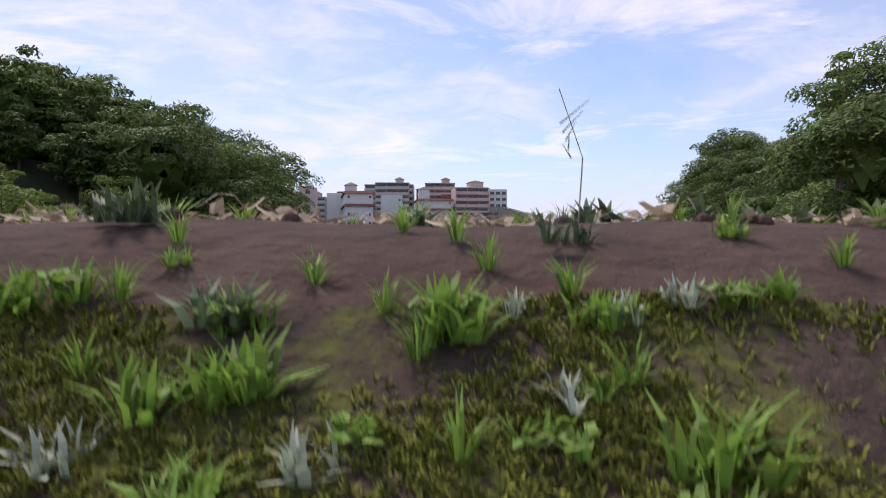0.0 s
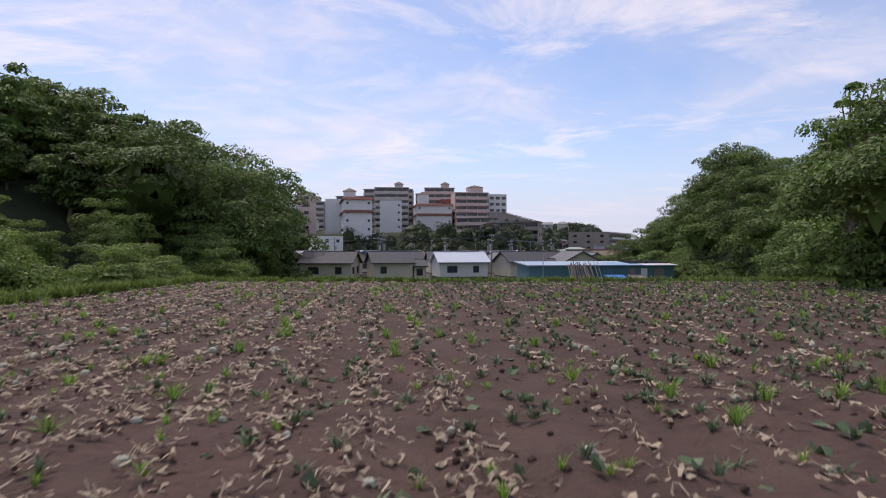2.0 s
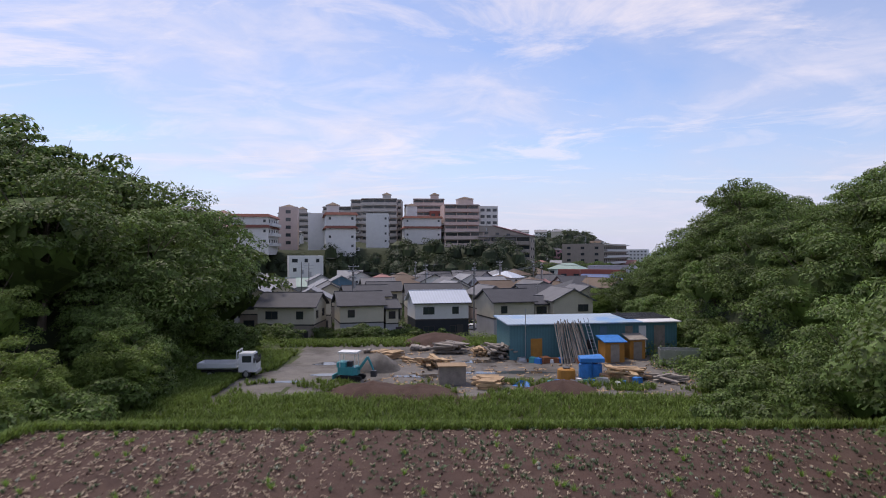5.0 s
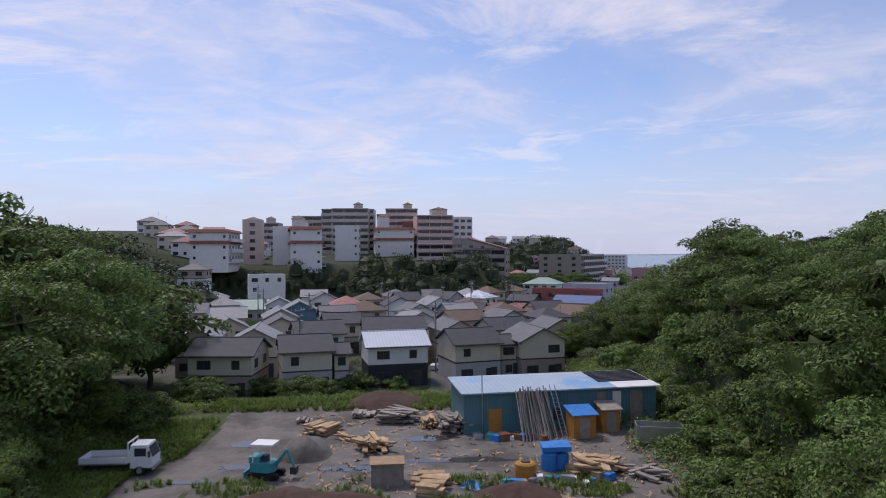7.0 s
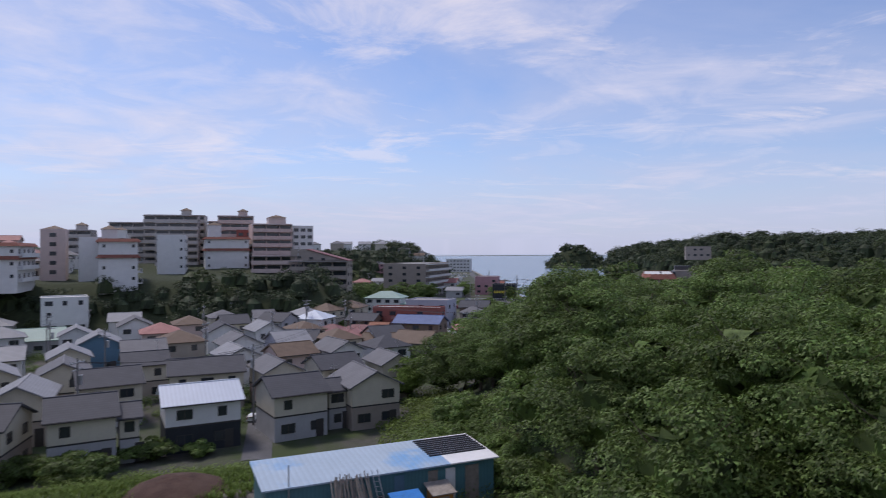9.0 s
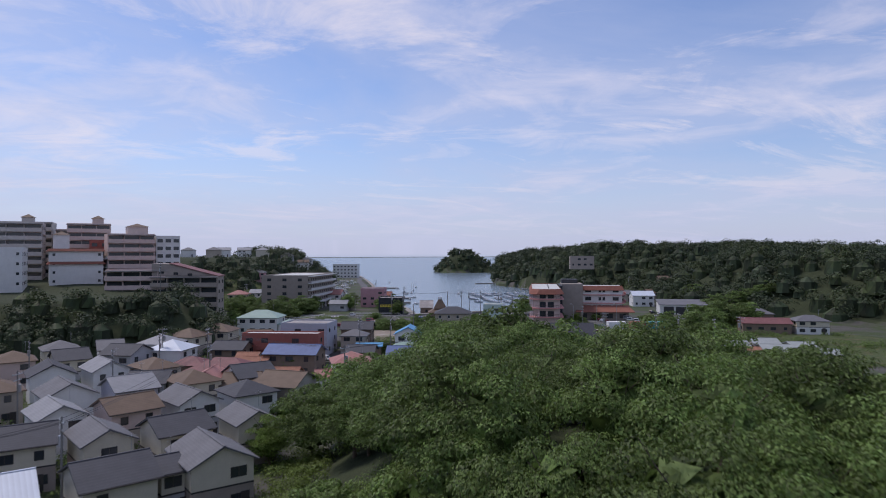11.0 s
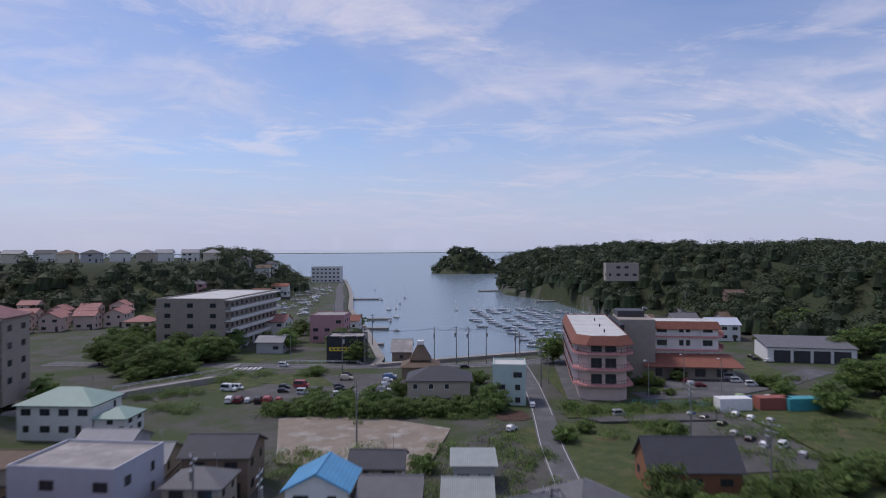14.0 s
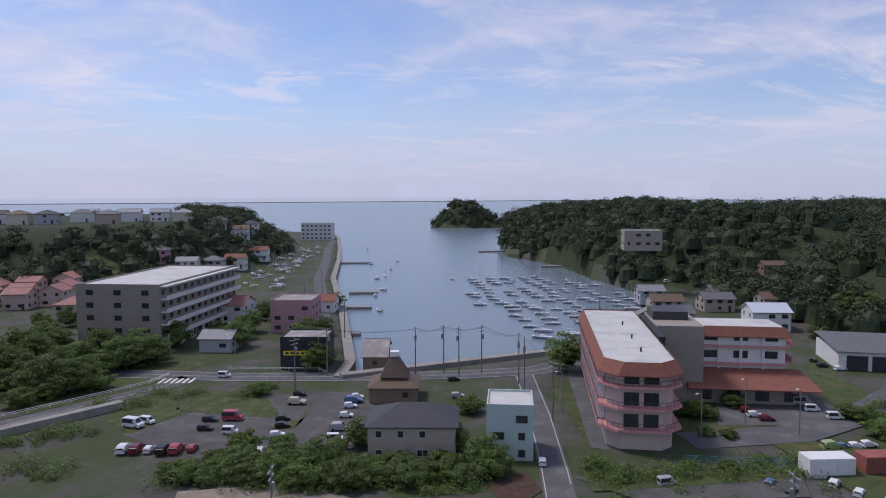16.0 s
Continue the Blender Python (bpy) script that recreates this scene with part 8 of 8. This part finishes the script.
for s4 in (-1, 1):
    part("side_window", Shape().box(1.25, 2.05, s4 * 0.86 - 0.03, s4 * 0.86 + 0.03, 1.32, 1.95), M_GLASS, truck)
    part("mirror", Shape().box(2.3, 2.42, s4 * 1.1 - 0.1, s4 * 1.1 + 0.1, 1.4, 1.8), M_DARK, truck)
    part("headlight", Shape().box(2.42, 2.48, s4 * 0.65 - 0.15, s4 * 0.65 + 0.15, 0.72, 0.9), M_LAMP, truck)
    part("bed_side", Shape().box(-2.5, 0.75, s4 * 0.95 - 0.04, s4 * 0.95 + 0.04, 0.95, 1.35), PAINT["white"], truck)
    for x in (-1.5, 1.6):
        w = part("wheel", Shape().rod((x, s4 * 0.62, 0.36), (x, s4 * 0.9, 0.36), 0.36, n=14), M_TYRE, truck)
        part("rim", Shape().rod((x, s4 * 0.9, 0.36), (x, s4 * 0.93, 0.36), 0.2, n=8), M_STEEL, w)
part("bed_floor", Shape().box(-2.5, 0.75, -0.91, 0.91, 0.82, 0.95), M_STEEL, truck)
part("tailgate", Shape().box(-2.58, -2.51, -0.95, 0.95, 0.9, 1.35), PAINT["white"], truck)
part("headboard", lattice([-0.95, -0.88, -0.03, 0.03, 0.88, 0.95], [0.95, 1.05, 1.55, 1.63, 2.3, 2.4], -0.04, 0.04), PAINT["white"], truck, at=pose(0.82, 0, 0, 0, 0, 90))
part("bumper", Shape().box(2.45, 2.55, -0.88, 0.88, 0.4, 0.62), M_STEEL, truck)

digger = empty("mini_excavator", pose(-4.3, 68.3, YZ, 0, 0, -10), "small teal excavator with white canopy", "excavator")
for s4 in (-0.6, 0.6):
    part("track", Shape().extrude_x([(-0.18, 0), (0.18, 0), (0.18, 0.45), (-0.18, 0.45)], -0.9, 0.9).rod((0.9, -0.18, 0.225), (0.9, 0.18, 0.225), 0.225, n=10).rod((-0.9, -0.18, 0.225), (-0.9, 0.18, 0.225), 0.225, n=10), M_TYRE, digger, at=pose(0, s4, 0))
part("body", Shape().prism([(-1.0, -0.6), (0.4, -0.7), (0.7, -0.4), (0.7, 0.4), (0.4, 0.7), (-1.0, 0.6), (-1.2, 0)], 0.5, 1.15), M_TEALP, digger)
part("engine_cover", Shape().box(-1.1, -0.3, -0.55, 0.55, 1.15, 1.55), M_TEALP, digger)
part("seat", Shape().box(-0.25, 0.15, -0.25, 0.25, 1.15, 1.6), M_DARK, digger)
for x, y in ((-0.8, -0.55), (-0.8, 0.55), (0.5, -0.55), (0.5, 0.55)):
    part("canopy_post", Shape().rod((x, y, 1.1), (x, y, 2.35), 0.035, n=5), M_WHITE, digger)
part("canopy", Shape().box(-0.95, 0.7, -0.7, 0.7, 2.35, 2.47), M_WHITE, digger, "white canopy roof")
part("boom", Shape().rod((0.7, 0, 0.9), (1.5, 0, 2.0), 0.14, 0.12, 6), M_TEALP, digger)
part("dipper", Shape().rod((1.5, 0, 2.0), (2.0, 0, 0.9), 0.11, 0.09, 6), M_TEALP, digger)
part("bucket", Shape().prism([(1.8, -0.25), (2.25, -0.25), (2.25, 0.25), (1.8, 0.25)], 0.35, 0.85), M_DARK, digger)
part("blade", Shape().box(-1.45, -1.35, -0.7, 0.7, 0.1, 0.5), M_TEALP, digger)

for x, y, h2, r, m, l in ((-2.5, 73.2, 1.5, 2.4, M_GRAVEL, "dark heap of gravel"), (-2.0, 62.5, 0.9, 3.6, M_SOIL, "low mound of brown earth"), (1.8, 62.0, 0.8, 3.4, M_SOIL, "low mound of brown earth"), (13, 63.5, 0.8, 3.0, M_SOIL, "low weedy mound of earth"), (3.0, 90.5, 1.2, 4.5, M_SOIL, "bank of bare brown earth")):
    s = Shape()
    rr = random.Random(int(x * 10))
    k = 16
    rings = [(1.0, -0.1), (0.75, 0.35), (0.42, 0.8), (0.12, 1.0)]
    vs = [(r * q * math.cos(2 * math.pi * j / k) * rr.uniform(0.85, 1.15), r * q * math.sin(2 * math.pi * j / k) * rr.uniform(0.85, 1.15), h2 * z * rr.uniform(0.85, 1.1)) for q, z in rings for j in range(k)]
    fs = [(a * k + j, a * k + (j + 1) % k, (a + 1) * k + (j + 1) % k, (a + 1) * k + j) for a in range(3) for j in range(k)] + [tuple(3 * k + j for j in range(k))]
    tagged(part("mound", s.add(vs, fs), m, at=pose(x, y, ground(x, y)), smooth=True), l + " in the yard", "mound", "yard mounds")
M_PUDDLE = mat("puddle", (0.06, 0.058, 0.055), 0.06, 0.1, 1.0, spec=0.6)
for x, y, rx, ry in ((-6.5, 70.5, 1.8, 0.7), (2.2, 69.8, 2.8, 0.8), (9.5, 71.5, 4.5, 0.7), (-7.5, 76.5, 1.6, 1.0), (7.5, 77.5, 2.2, 0.9), (-9.5, 67.5, 2.0, 0.5)):
    rr = random.Random(int(x * 7))
    pts = [(x + rx * math.cos(2 * math.pi * j / 18) * rr.uniform(0.7, 1.2), y + ry * math.sin(2 * math.pi * j / 18) * rr.uniform(0.7, 1.2)) for j in range(18)]
    tagged(part("puddle", Shape().prism(pts, YZ - 0.05, YZ + 0.02), M_PUDDLE), "shallow puddle on the gravel", "puddle", "puddles")
stuff("yard_litter", strips(np.stack([FR.uniform(-4, 26, 700), FR.uniform(62, 88, 700), np.full(700, YZ)], -1), 0.6, 0.10, 0.12, FR, 3), M_WOOD, "scattered wood scraps on the gravel", "litter")
stuff("grass", blades(spots(2600, -13, 30, 58, 67.5, lambda X, Y: np.sin(X * 0.8) + np.sin(Y * 1.1 + X * 0.3) > 0.2), 10, 0.4, 0.3, FR, 0.03), M_TALLG, "patchy weeds growing at the yard's edge", "grass")

stuff("grass", np.concatenate([blades(spots(3600, -15, 31, 87.5, 100), 12, 0.5, 0.36, FR, 0.035), blades(spots(3000, -25, -12, 58, 84, lambda X, Y: np.abs(X + 13.2 - 5.5 * step(62, 78, Y)) > 3.0), 12, 0.5, 0.36, FR, 0.035)]), M_TALLG,
      "rough grass on the bank behind the yard and beside the track", "grass")

# ---- containers, fence and details by the harbour ----
for x, y, m, l, tn in ((169.0, 226.3, M_WHITE, "white steel freight container", -22), (176.5, 223.5, MATS["wall_red"], "dull red steel freight container", -22), (181.0, 220.5, M_TEALP, "green waste skip by the fence", -22)):
    e = empty("container", pose(x, y, ground(x, y) + 0.05, 0, 0, tn), l, "container", "containers")
    part("body", Shape().box(-3.2, 3.2, -1.4, 1.4, 0, 2.8), m, e)
    for k in range(14):
        part("rib", Shape().box(-3.0 + k * 0.45, -2.85 + k * 0.45, -1.45, -1.402, 0.1, 2.7), m, e)
fence = empty("wire_fence", Matrix(), "green wire mesh fence along the car park", "fence")
FP = [(152.5, 236.0), (158.0, 233.0), (163.5, 230.2), (166.0, 229.0)]
for (x0, y0), (x1, y1) in zip(FP[:-1], FP[1:]):
    n = 4
    for i in range(n):
        x, y = x0 + (x1 - x0) * i / n, y0 + (y1 - y0) * i / n
        part("post", Shape().rod((x, y, ground(x, y)), (x, y, ground(x, y) + 1.7), 0.04, n=5), M_TEALP, fence)
    for z in (0.2, 0.6, 1.0, 1.4, 1.7):
        part("wire", Shape().rod((x0, y0, ground(x0, y0) + z), (x1, y1, ground(x1, y1) + z), 0.02, n=4), M_TEALP, fence)
crossing = empty("crosswalk", Matrix(), "white painted zebra crossing on the road", "road marking")
for k in range(6):
    p = Vector((86.5 + k * 1.15, 313.8 - k * 0.45))
    z = ground(p.x, p.y) + 0.10
    d, n = Vector((0.42, 0.9)), Vector((0.9, -0.42))
    part("stripe", Shape().slab([(*(p - d * 1.8 - n * 0.25), z), (*(p - d * 1.8 + n * 0.25), z), (*(p + d * 1.8 + n * 0.25), z), (*(p + d * 1.8 - n * 0.25), z)], 0.03), M_WHITE, crossing)

# ---- from plan units to metres ----
for ob in scene.objects:
    if ob.parent is None and ob.type in {"MESH", "EMPTY"}:
        ob.matrix_basis = Matrix.Scale(PLAN, 4) @ ob.matrix_basis
